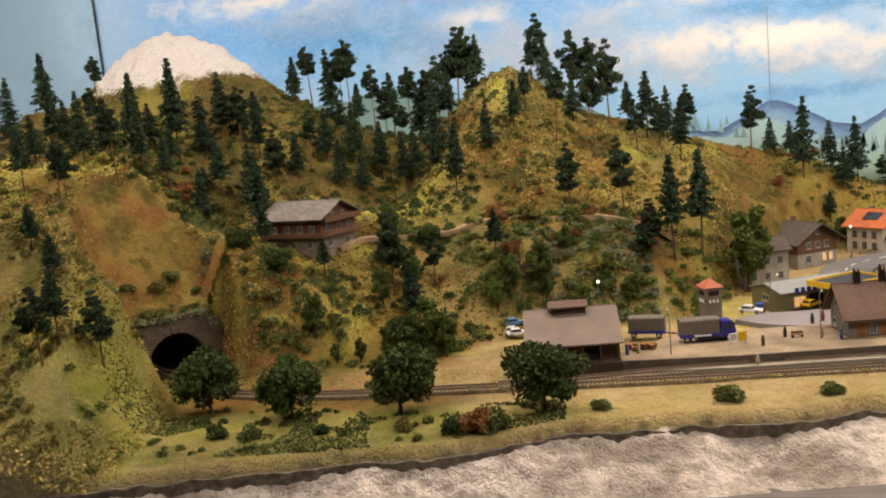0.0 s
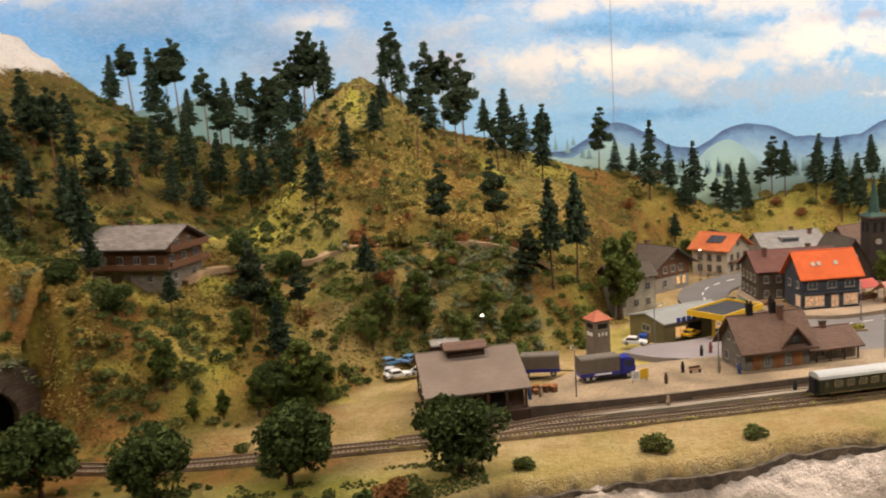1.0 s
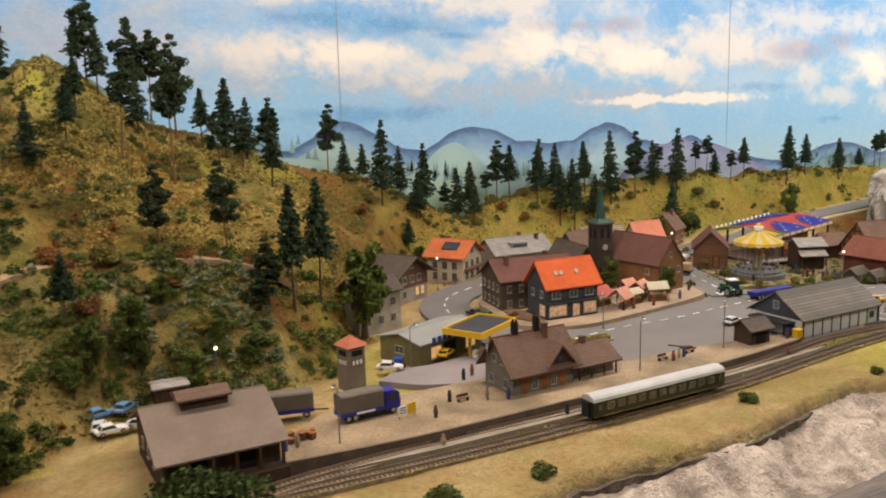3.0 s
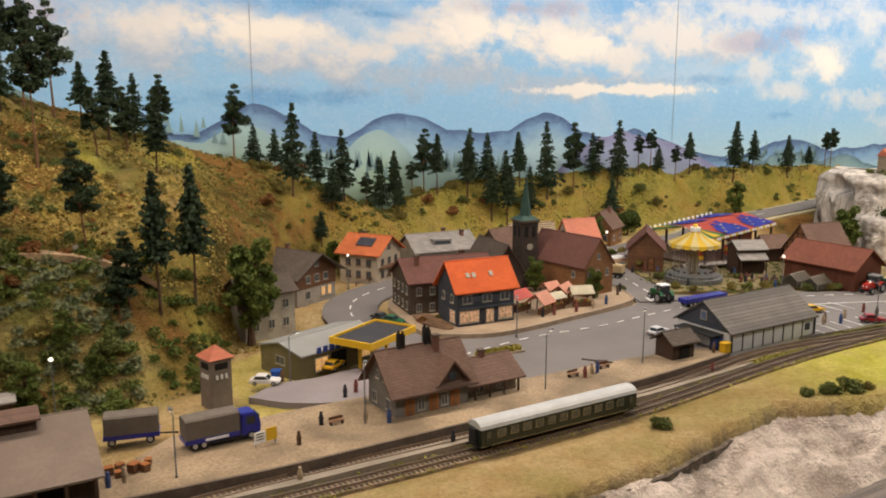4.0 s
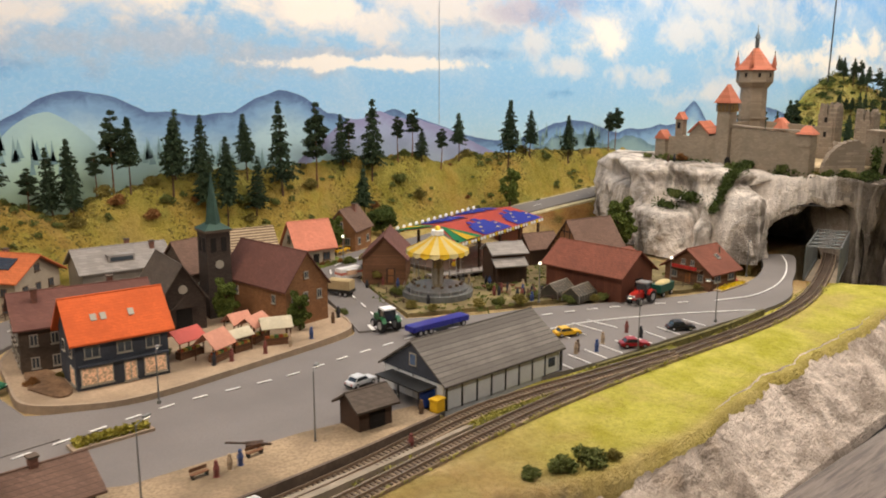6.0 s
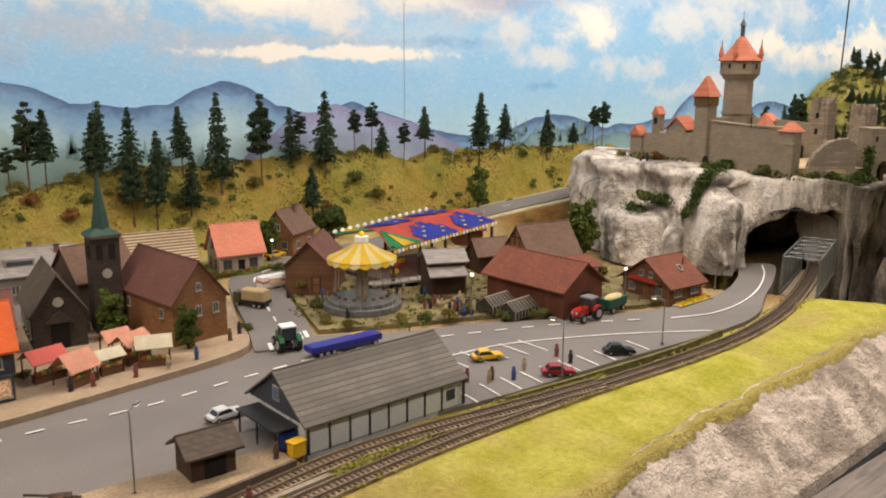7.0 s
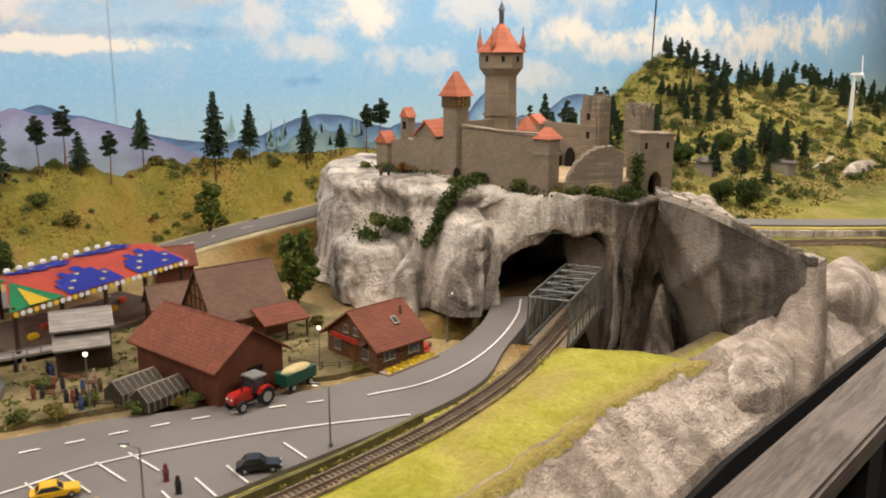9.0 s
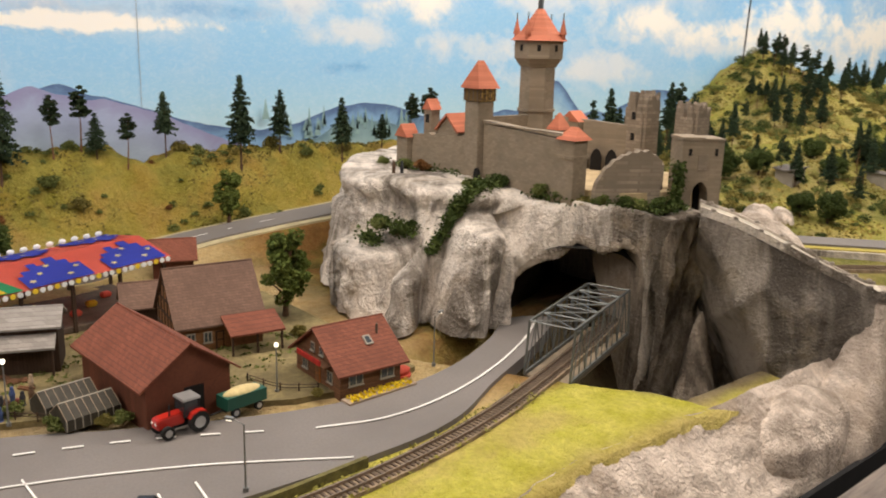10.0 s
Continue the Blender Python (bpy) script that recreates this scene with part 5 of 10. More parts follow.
def undergrowth(count, area, mat, label, seed, test, low, size=(0.005, 0.014)):
    r = np.random.default_rng(seed)
    pts = []
    made = tries = 0
    while made < count and tries < count * 40:
        tries += 1
        x, y = r.uniform(area[0], area[1]), r.uniform(area[2], area[3])
        if value_noise(x * 6, y * 6, seed) * 0.65 + value_noise(x * 17, y * 17, seed + 1) * 0.35 < low or not test(x, y):
            continue
        made += 1
        w = r.uniform(*size)
        z = ground_at(x, y)
        k = int(36 + 8600 * w)
        g = r.normal(size=(k, 3))
        g /= np.linalg.norm(g, axis=1)[:, None]
        g *= w * r.uniform(0.55, 1.1, (k, 1))
        g[:, 2] = np.abs(g[:, 2]) * r.uniform(0.7, 1.3)
        pts.append(g + np.array([x, y, z]))
    V, F = tufts(np.concatenate(pts), 0.0027, seed + 2)
    tagged(from_arrays("undergrowth", V, F, mat), label, "undergrowth", "", "stuff")


undergrowth(330, (-1.15, 0.72, 1.66, 2.70), M_fern, "green scrub covering parts of the hill slopes", 301, scrub_ok, 0.50)
undergrowth(90, (-1.15, 0.72, 1.66, 2.10), M_leaf, "dark green scrub between the hill trees", 311, scrub_ok, 0.50)
undergrowth(420, (-1.15, 0.15, 2.02, 2.72), M_leaf, "dark green undergrowth of the upper wood", 313, scrub_ok, 0.36, (0.006, 0.016))
undergrowth(300, (-1.15, 0.0, 2.05, 2.72), M_fern, "mossy undergrowth of the upper wood", 317, scrub_ok, 0.40, (0.006, 0.014))
undergrowth(150, (0.16, 0.50, 1.93, 2.12), M_dusty, "pale dusty green moss above the goods yard", 315, scrub_ok, 0.36, (0.006, 0.014))
undergrowth(300, (-1.15, 0.72, 1.66, 2.70), M_olive, "olive dry scrub on the hill slopes", 321, scrub_ok, 0.46)
undergrowth(110, (-1.15, 0.72, 1.66, 2.70), M_rust, "rusty brown scrub on the hill slopes", 331, scrub_ok, 0.56, (0.003, 0.009))
undergrowth(170, (0.06, 0.70, 1.74, 2.16), M_leaf2, "fresh green scrub above the goods yard", 341, scrub_ok, 0.40, (0.008, 0.018))
undergrowth(110, (-0.40, -0.17, 1.70, 1.93), M_fern, "dark green scrub beside the tunnel cutting", 343, scrub_ok, 0.40, (0.006, 0.014))
undergrowth(60, (-0.04, 0.07, 1.70, 1.80), M_leaf2, "thick leafy scrub above the line", 345, scrub_ok, 0.25, (0.009, 0.020))
undergrowth(120, (-0.95, -0.45, 1.20, 1.70), M_olive, "olive scrub on the slope beside the tunnel", 347, lambda x, y: dist_to(TRACK_W, np.array([x]), np.array([y]))[0] > 0.09, 0.46)
undergrowth(150, (0.9, 3.2, 2.66, 2.9), M_fern, "green scrub along the far bank", 351, scrub_ok, 0.45)
undergrowth(70, (-1.0, -0.42, 1.22, 1.70), M_fern, "green scrub on the slope beside the tunnel", 361, lambda x, y: dist_to(TRACK_W, np.array([x]), np.array([y]))[0] > 0.09, 0.46)
undergrowth(46, (-0.5, 0.35, 1.28, 1.50), M_fern, "low green scrub beside the line", 371, lambda x, y: y > np.interp(x, EDGE_X, EDGE_Y) + 0.02, 0.46, (0.004, 0.010))
undergrowth(420, (3.5, 6.6, 1.9, 2.88), M_leaf, "dark scrub on the eastern hills", 385, lambda x, y: True, 0.42, (0.010, 0.026))
undergrowth(420, (3.5, 6.6, 1.9, 2.88), M_fern, "green scrub on the eastern hills", 381, lambda x, y: True, 0.44, (0.010, 0.026))
undergrowth(320, (3.5, 6.6, 1.9, 2.88), M_olive, "olive scrub on the eastern hills", 391, lambda x, y: True, 0.48, (0.010, 0.022))
# far wood on the eastern hill
made = 0
while made < 165:
    x, y = r.uniform(3.7, 7.2), r.uniform(2.0, 2.88)
    if value_noise(x * 3, y * 3, 5) < 0.35 + 0.6 * max(0, 2.5 - y):
        continue
    pool = SPRUCES if r.uniform() < 0.55 else PINES
    s = r.uniform(0.45, 0.8)
    m = pose(x, y, ground_at(x, y) - 0.002, 0, 0, r.uniform(0, 360)) @ Matrix.Diagonal((s, s, s, 1))
    c = copy_thing(pool[int(r.integers(4))], m)
    c.matrix_basis = m
    made += 1


def flock(name, n, area, size, mat, label, seed, keep_fn):
    """Grass fibres glued over the slopes."""
    r = np.random.default_rng(seed)
    x, y = r.uniform(area[0], area[1], n), r.uniform(area[2], area[3], n)
    ok = keep_fn(x, y)
    x, y = x[ok], y[ok]
    z = height(x, y) + size * 0.35
    V, F = tufts(np.stack([x, y, z], 1), size, seed)
    ob = from_arrays(name, V, F, mat)
    return tagged(ob, label, "grass", "", "stuff")


def on_slope(x, y):
    return (y > np.interp(x, FOOT_X, FOOT_Y) + 0.02) & (fbm(x * 8, y * 8, 3, 51) > 0.47) & (height(x, y) < 1.68)


flock("grass", 42000, (-1.2, 1.0, 1.66, 2.85), 0.0042, M_olive, "olive flock grass on the hill slopes", 61, on_slope)
flock("grass", 26000, (-1.2, 1.0, 1.66, 2.85), 0.0042, M_fern, "dark green flock grass on the hill slopes", 62, lambda x, y: (y > np.interp(x, FOOT_X, FOOT_Y) + 0.02) & (fbm(x * 6, y * 6, 3, 52) > 0.54) & (height(x, y) < 1.66))
flock("grass", 14000, (-1.2, -0.4, 1.15, 1.75), 0.004, M_olive, "olive flock grass on the slope beside the tunnel", 63, lambda x, y: (x < -0.44) & (dist_to(TRACK_W, x, y) > 0.08) & (fbm(x * 9, y * 9, 3, 53) > 0.45))
M_straw = leafy("straw_flock", (0.27, 0.195, 0.050), (0.50, 0.375, 0.105))
flock("grass", 15000, (-1.2, -0.36, 1.15, 1.80), 0.0036, M_straw, "straw-yellow flock on the slope beside the tunnel", 65, lambda x, y: (x < -0.42) & (dist_to(TRACK_W, x, y) > 0.075) & (fbm(x * 7, y * 7, 3, 57) > 0.44))
flock("grass", 17000, (-0.75, -0.30, 1.72, 2.02), 0.0036, M_straw, "golden flock grass above the tunnel", 66, lambda x, y: (dist_to(TRACK_W, x, y) > 0.10) & (fbm(x * 9, y * 9, 3, 58) > 0.40))
flock("grass", 9000, (-0.35, 0.20, 1.72, 1.98), 0.0036, M_straw, "golden flock grass above the line", 67, lambda x, y: (y > np.interp(x, FOOT_X, FOOT_Y) + 0.02) & (fbm(x * 7, y * 7, 3, 59) > 0.52))
flock("grass", 12000, (0.20, 0.75, 2.12, 2.60), 0.0036, M_straw, "straw flock on the lookout hill", 68, lambda x, y: fbm(x * 7, y * 7, 3, 60) > 0.52)
flock("grass", 15000, (-0.5, 0.28, 1.27, 1.47), 0.0030, M_fern, "green grass under the trees by the line", 72, lambda x, y: (y > np.interp(x, EDGE_X, EDGE_Y) + 0.012) & (dist_to(TRACK_W, x, y) > 0.05) & (fbm(x * 9, y * 9, 3, 66) > 0.44))
flock("grass", 13000, (0.02, 0.55, 2.10, 2.42), 0.0036, M_straw, "golden flock grass on the middle slope", 71, lambda x, y: fbm(x * 6, y * 6, 3, 65) > 0.50)
flock("grass", 16000, (0.9, 3.3, 2.62, 2.9), 0.004, M_olive, "olive flock grass on the far bank", 64, lambda x, y: (y > np.interp(x, FOOT_X, FOOT_Y) + 0.05) & (fbm(x * 8, y * 8, 3, 54) > 0.45))

# ---------------------------------------------------------------- the castle rock
M_cliff = rock_material("castle_cliff_plaster", (0.80, 0.715, 0.625), (0.17, 0.145, 0.12), (0.36, 0.285, 0.205), 0.22)
# Darker copy of the cliff rock: brown wash plus the ravine's shade in colour.
M_ravine = rock_material("shaded_ravine_rock", (0.44, 0.37, 0.30), (0.095, 0.078, 0.062), (0.19, 0.14, 0.10), 0.30)
# Near-black rock colour carries the shade inside cave and tunnel.
M_cave = rock_material("cave_shade_rock", (0.06, 0.055, 0.05), (0.02, 0.018, 0.016), (0.03, 0.025, 0.02))
CLIFF = [  # foot x, y, z and rim x, y, z
    (2.99, 2.60, 1.03, 3.04, 2.60, 1.21), (2.755, 2.43, 1.02, 2.81, 2.46, 1.215), (2.64, 2.25, 1.00, 2.725, 2.30, 1.222), (2.60, 2.11, 1.00, 2.70, 2.18, 1.222),
    (2.605, 2.00, 1.00, 2.735, 2.09, 1.22), (2.665, 1.945, 1.00, 2.785, 2.025, 1.213), (2.735, 1.915, 0.99, 2.825, 1.965, 1.203), (2.79, 1.915, 0.98, 2.85, 1.91, 1.198),
    (2.85, 1.84, 0.83, 2.868, 1.85, 1.198), (2.915, 1.775, 0.80, 2.905, 1.782, 1.193), (2.985, 1.762, 0.80, 2.965, 1.735, 1.188), (3.06, 1.762, 0.80, 3.002, 1.692, 1.190),
    (3.13, 1.74, 0.82, 3.045, 1.646, 1.166),
]
CLIFF_2 = [(3.175, 1.685, 0.85, 3.094, 1.576, 1.121), (3.20, 1.60, 0.87, 3.140, 1.524, 1.086), (3.25, 1.53, 0.88, 3.205, 1.496, 1.068), (3.34, 1.52, 0.88, 3.27, 1.52, 1.066), (3.50, 1.70, 0.88, 3.36, 1.70, 1.07)]


BUTTRESS = [(0.4, 0.8, 0.02, 1.0), (1.55, 0.6, 0.014, 0.8), (3.05, 0.92, 0.034, 0.60), (2.3, 0.8, 0.0, 1.1), (4.22, 0.32, 0.036, 0.52), (5.45, 0.72, 0.036, 0.86), (6.5, 0.5, 0.008, 0.74), (4.5, 1.2, -0.03, 1.1), (8.4, 1.5, 0.012, 1.1), (9.9, 0.45, 0.012, 1.1)]


def cliff():
    line = smooth_line(CLIFF + CLIFF_2, 34)
    n = len(line)
    s = np.linspace(0, 1, n)
    seg = np.cumsum(np.r_[0, np.hypot(*np.diff(line[:, :2], axis=0).T)])
    nrm = -sides(line)
    centre = np.array([3.12, 2.15])
    V, rows_ = [], []
    up = 52
    for k in range(up):
        u = k / (up - 1)
        e = 0.40 * u + 0.60 * (1 - math.sqrt(max(0.0, 1 - u ** 2.4)))
        p = line[:, :2] * (1 - e) + line[:, 3:5] * e
        z = line[:, 2] * (1 - u) + line[:, 5] * u
        # rounded buttresses, each with its own top, with gullies between them
        c = np.arange(n) / 34
        gully = -0.075
        lobe = np.full(n, gully)
        for c0, w0, amp, top in BUTTRESS:
            q = np.clip(1 - ((c - c0 - 0.10 * math.sin(u * 4 + c0)) / w0) ** 2, 0, 1) ** 0.5
            fade = 1 - sstep(top - 0.16, top + 0.06, u)
            lobe = np.maximum(lobe, gully + (amp * 1.3 - gully) * q * fade)
        lobe = lobe + 0.055 * sstep(0.78, 1.0, u)
        flatten = np.maximum(sstep(6.6, 7.0, c) * sstep(10.9, 10.2, c), sstep(10.2, 10.8, c))
        lobe = lobe * (1 - flatten)
        # slanting pleats and a deep recess in the ravine wall under the ramp
        ridged = 0.5 - np.abs(fbm(c * 1.15 + u * 0.9, u * 1.6 - c * 0.35, 3, 96, 0.45) - 0.5) * 2
        ridged2 = 0.5 - np.abs(fbm(c * 3.1 - u * 1.3, u * 2.2 + c * 0.2, 3, 97) - 0.5) * 2
        pleat = ridged * 0.085 + ridged2 * 0.028 - 0.03 - 0.055 * np.exp(-((c - 10.75) / 0.5) ** 2 - ((u - 0.55) / 0.28) ** 2)
        lobe = lobe + pleat * sstep(10.1, 10.7, c) * sstep(16.5, 15.5, c) * (1 - 0.8 * u ** 6)
        fold = lobe + (fbm(seg * 11, u * 1.5 + 0 * seg, 3, 71, 0.5) - 0.5) * 0.045 + np.abs(fbm(seg * 30, u * 4.5 + 0 * seg, 4, 72) - 0.5) * -0.035 + (fbm(seg * 75, u * 18 + 0 * seg, 3, 73) - 0.5) * 0.009
        w = np.clip(1.25 - u ** 5, 0.25, 1)
        d = fold * w
        calm = np.exp(-((s - 0.5) / 0.06) ** 2) * 0.6
        p = p + nrm * (d * (1 - calm))[:, None]
        z = z + (fbm(seg * 12, 0 * seg + 2, 3, 74) - 0.5) * 0.03 * u ** 3
        rows_.append(np.c_[p, z])
    for k in range(1, 15):
        q = k / 14
        p = rows_[up - 1][:, :2] * (1 - q) + centre * q
        zz = rows_[up - 1][:, 2] * (1 - q) + 1.214 * q
        zz = np.where(line[:, 5] < 1.175, rows_[up - 1][:, 2] * (1 - q) + 0.95 * q, zz)
        rows_.append(np.c_[p, zz + (fbm(p[:, 0] * 22, p[:, 1] * 22, 3, 75) - 0.5) * 0.012 * np.sin(np.pi * min(1, q * 3) / 2)])
    # the cave's mouth: what lies below its brow runs inwards as the brow's underside
    i_a, i_b = int(6.9 * 34), int(9.45 * 34)
    t = (np.arange(n) - i_a) / (i_b - i_a)
    brow = 1.062 + 0.066 * np.clip(t / 0.42, 0, 1) ** 0.7 - 0.05 * np.clip((t - 0.9) / 0.1, 0, 1) ** 2 + 0.005 * np.sin(t * 17) + 0.010 * (fbm(t * 9, 0 * t, 3, 83) - 0.5)
    mouth = (t >= 0) & (t < 1)
    for k in range(up):
        q = rows_[k]
        low = mouth & (q[:, 2] < brow)
        deep = np.clip((brow - q[:, 2]) * 0.5, 0, 0.12)
        q[low, :2] -= (nrm * deep[:, None])[low]
        q[low, 2] = brow[low] + 0.02 * (1 - np.exp(-deep[low] * 40)) * np.sin(np.pi * np.clip(t[low], 0, 1))
    V = np.concatenate(rows_).tolist()
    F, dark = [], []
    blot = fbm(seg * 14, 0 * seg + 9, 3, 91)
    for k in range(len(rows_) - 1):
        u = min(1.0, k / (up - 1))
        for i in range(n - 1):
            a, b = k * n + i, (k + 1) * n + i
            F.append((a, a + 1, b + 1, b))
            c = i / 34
            # Slot 1 puts shade into the colour of the ravine wall and brow's underside.
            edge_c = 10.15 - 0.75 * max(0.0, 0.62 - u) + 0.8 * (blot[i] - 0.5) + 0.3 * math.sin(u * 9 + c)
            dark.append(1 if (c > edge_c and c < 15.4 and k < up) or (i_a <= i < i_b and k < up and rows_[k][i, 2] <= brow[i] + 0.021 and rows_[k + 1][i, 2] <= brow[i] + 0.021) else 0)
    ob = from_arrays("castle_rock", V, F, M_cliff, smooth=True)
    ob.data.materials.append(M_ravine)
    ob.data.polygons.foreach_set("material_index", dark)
    tagged(ob, "grey plaster cliff with a dark tunnel cave under the castle", "rock", "", "structure")
    # the cave behind the opening, with its shade in the lining's colour
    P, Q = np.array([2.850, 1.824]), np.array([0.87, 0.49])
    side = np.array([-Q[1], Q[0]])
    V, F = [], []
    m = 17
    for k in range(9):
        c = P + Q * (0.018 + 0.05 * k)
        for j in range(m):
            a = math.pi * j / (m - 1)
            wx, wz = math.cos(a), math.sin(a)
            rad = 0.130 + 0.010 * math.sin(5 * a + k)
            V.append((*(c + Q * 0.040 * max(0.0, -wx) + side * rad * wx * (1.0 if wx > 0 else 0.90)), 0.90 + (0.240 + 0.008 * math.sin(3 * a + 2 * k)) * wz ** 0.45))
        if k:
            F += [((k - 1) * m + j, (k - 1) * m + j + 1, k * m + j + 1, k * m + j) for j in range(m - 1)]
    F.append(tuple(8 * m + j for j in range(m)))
    tagged(from_arrays("cave_lining", V, F, M_cave, ob, smooth=True), "inside of the tunnel cave, its shade put into dark rock")
    return ob


cliff()


def boulder(x, y, z, rx, ry, rz, seed, turn=0):
    bm = bmesh.new()
    bmesh.ops.create_icosphere(bm, subdivisions=5, radius=1.0)
    for v in bm.verts:
        p = v.co.copy()
        f = 1 + 0.11 * noise.fractal(p * 1.1 + Vector((seed, 0, 0)), 0.9, 2.1, 3) + 0.006 * noise.fractal(p * 9, 0.8, 2.0, 3)
        v.co = Vector((p.x * rx * f, p.y * ry * f, p.z * rz * f))
    bmesh.ops.rotate(bm, matrix=Matrix.Rotation(radians(turn), 3, "Z"), verts=bm.verts)
    ob = part("boulder", bm, M_rock, scale=1, smooth=True)
    ob.location = (x, y, z)
    return tagged(ob, "pale grey plaster boulder at the layout's edge", "rock", "boulders", "structure")




def rock_spur():
    """The smooth plaster post under the ramp's end and the rounded nose at its foot."""
    axis = smooth_line([(3.205, 1.490, 1.080, 0.040, 0.028), (3.185, 1.484, 1.03, 0.050, 0.032), (3.15, 1.474, 0.985, 0.064, 0.038), (3.10, 1.466, 0.94, 0.088, 0.048), (3.04, 1.458, 0.89, 0.115, 0.058), (3.02, 1.452, 0.82, 0.12, 0.06), (3.02, 1.445, 0.72, 0.125, 0.065)], 9)
    m, V, F = 40, [], []
    for k, (x, y, z, rx, ry) in enumerate(axis):
        for j in range(m):
            a = 2 * math.pi * j / m
            f = 1 + 0.22 * (float(fbm(np.array([3 + 2.2 * math.cos(a)]), np.array([2.2 * math.sin(a) + k * 0.045]), 3, 81)[0]) - 0.5)
            V.append((x + rx * f * math.cos(a), y + ry * f * math.sin(a), z + 0.006 * math.sin(3 * a)))
        if k:
            F += [((k - 1) * m + j, (k - 1) * m + (j + 1) % m, k * m + (j + 1) % m, k * m + j) for j in range(m)]
    F.append(tuple(range(m)))
    tagged(from_arrays("rock_spur", V, [f[::-1] for f in F], M_rock, smooth=True), "smooth pale plaster rock post under the ramp's end", "rock", "", "structure")


rock_spur()


def rock_tooth(x, y, z, h, w, seed, turn=0.0):
    """A pointed, ribbed lump of plaster rock."""
    m, V, F = 36, [], []
    for k in range(16):
        s_ = k / 15
        for j in range(m):
            a = 2 * math.pi * j / m
            f = 1 + 0.5 * (float(fbm(np.array([4 + 2.5 * math.cos(a)]), np.array([2.5 * math.sin(a) + s_ * 0.8]), 4, seed)[0]) - 0.5)
            rr = w * f * (1 - s_) ** 0.8 + 0.004
            V.append((rr * math.cos(a), 0.75 * rr * math.sin(a), h * s_))
        if k:
            F += [((k - 1) * m + j, (k - 1) * m + (j + 1) % m, k * m + (j + 1) % m, k * m + j) for j in range(m)]
    F.append(tuple(15 * m + j for j in range(m)))
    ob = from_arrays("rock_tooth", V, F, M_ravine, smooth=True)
    ob.matrix_world = pose(x, y, z, 0, 0, turn)
    return tagged(ob, "pointed dark brown rock in the ravine", "rock", "ravine rocks", "structure")


rock_tooth(3.045, 1.715, 0.82, 0.20, 0.055, 5, 20)
boulder(2.95, 1.478, 0.900, 0.150, 0.064, 0.076, 4.0, 5)
boulder(3.47, 1.515, 0.925, 0.19, 0.075, 0.10, 7.0, 5)
boulder(3.30, 1.80, 0.95, 0.10, 0.2, 0.2, 12.0)

# the ramp road up to the gate
M_path = plain("pale_path", (0.46, 0.41, 0.33), 0.9, var=0.15, big=20, fine=200)
ramp_line = smooth_line([(3.022, 1.722, 1.203), (3.057, 1.674, 1.185), (3.100, 1.616, 1.153), (3.146, 1.558, 1.117), (3.192, 1.508, 1.086), (3.207, 1.491, 1.082)])


def ramp_bank():
    """The plaster wall that carries the ramp: a steep folded face that turns back into the ravine."""
    line = smooth_line([tuple(p) for p in ramp_line[::6]] + [tuple(ramp_line[-1])], 8)
    n = len(line)
    out = sides(line)
    out = out * np.where(out @ np.array([-0.78, -0.62]) > 0, 1, -1)[:, None]
    v = np.linspace(0, 1, n)
    ring, up = [], 34
    for k in range(up):
        u = 1 - k / (up - 1)
        depth = (line[:, 2] - 0.86) * u
        over = np.maximum(0, depth - 0.012 - 0.50 * v)
        fold = (0.5 - np.abs(fbm(v * 2.6 + u * 0.7, u * 1.5 + 0 * v, 3, 141, 0.5) - 0.5) * 2) * 0.042 * min(1, u * 4) + (fbm(v * 14, u * 9 + 0 * v, 3, 142) - 0.5) * 0.010 * min(1, u * 6)
        off = 0.0365 + 0.008 * u - 0.9 * over + fold
        ring.append(np.c_[line[:, :2] + out * off[:, None], line[:, 2] - 0.003 - depth])
    for k in range(8):
        u = k / 7
        ring.append(np.c_[line[:, :2] - out * (0.0365 + 0.03 * u), line[:, 2] - 0.003 - 0.16 * u])
    V = np.concatenate(ring).tolist()
    F = [(k * n + i, k * n + i + 1, (k + 1) * n + i + 1, (k + 1) * n + i) for k in range(len(ring) - 1) for i in range(n - 1)]
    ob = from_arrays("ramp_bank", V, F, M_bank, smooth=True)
    tagged(ob, "steep grey plaster rock wall carrying the castle ramp", "rock", "", "structure")


# Same rock recipe as the cliff, in darker colours.
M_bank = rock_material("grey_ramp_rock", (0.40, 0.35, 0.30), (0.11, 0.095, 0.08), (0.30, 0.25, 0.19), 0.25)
ramp_bank()
strip("ramp_road", ramp_line + np.array([0, 0, 0.004]), 0.034, 0, M_path, 0.03, label="pale stony ramp road to the castle gate", category="road")
for s in (-1, 1):
    strip("ramp_parapet", ramp_line + np.array([0, 0, 0.009]), 0.0025, 0, M_cliff, 0.014, off=s * 0.0355, label="low crumbling parapet of the ramp", category="parapet")
    for k in range(4, len(ramp_line) - 3, 7):
        q = ramp_line[k]
        d = ramp_line[k + 1] - ramp_line[k - 1]
        nn = np.array([-d[1], d[0]]) / math.hypot(d[0], d[1]) * s * 0.0355
        st_ = part("kerb_stone", box(-0.004, 0.004, -0.0027, 0.0027, -0.004, 0.0014, bev=0.0008), M_cliff, scale=1)
        st_.matrix_world = pose(q[0] + nn[0], q[1] + nn[1], q[2] + 0.011, 0, 0, math.degrees(math.atan2(d[1], d[0])))
        tagged(st_, "small pale stone on the ramp's parapet", "stone", "parapet stones")

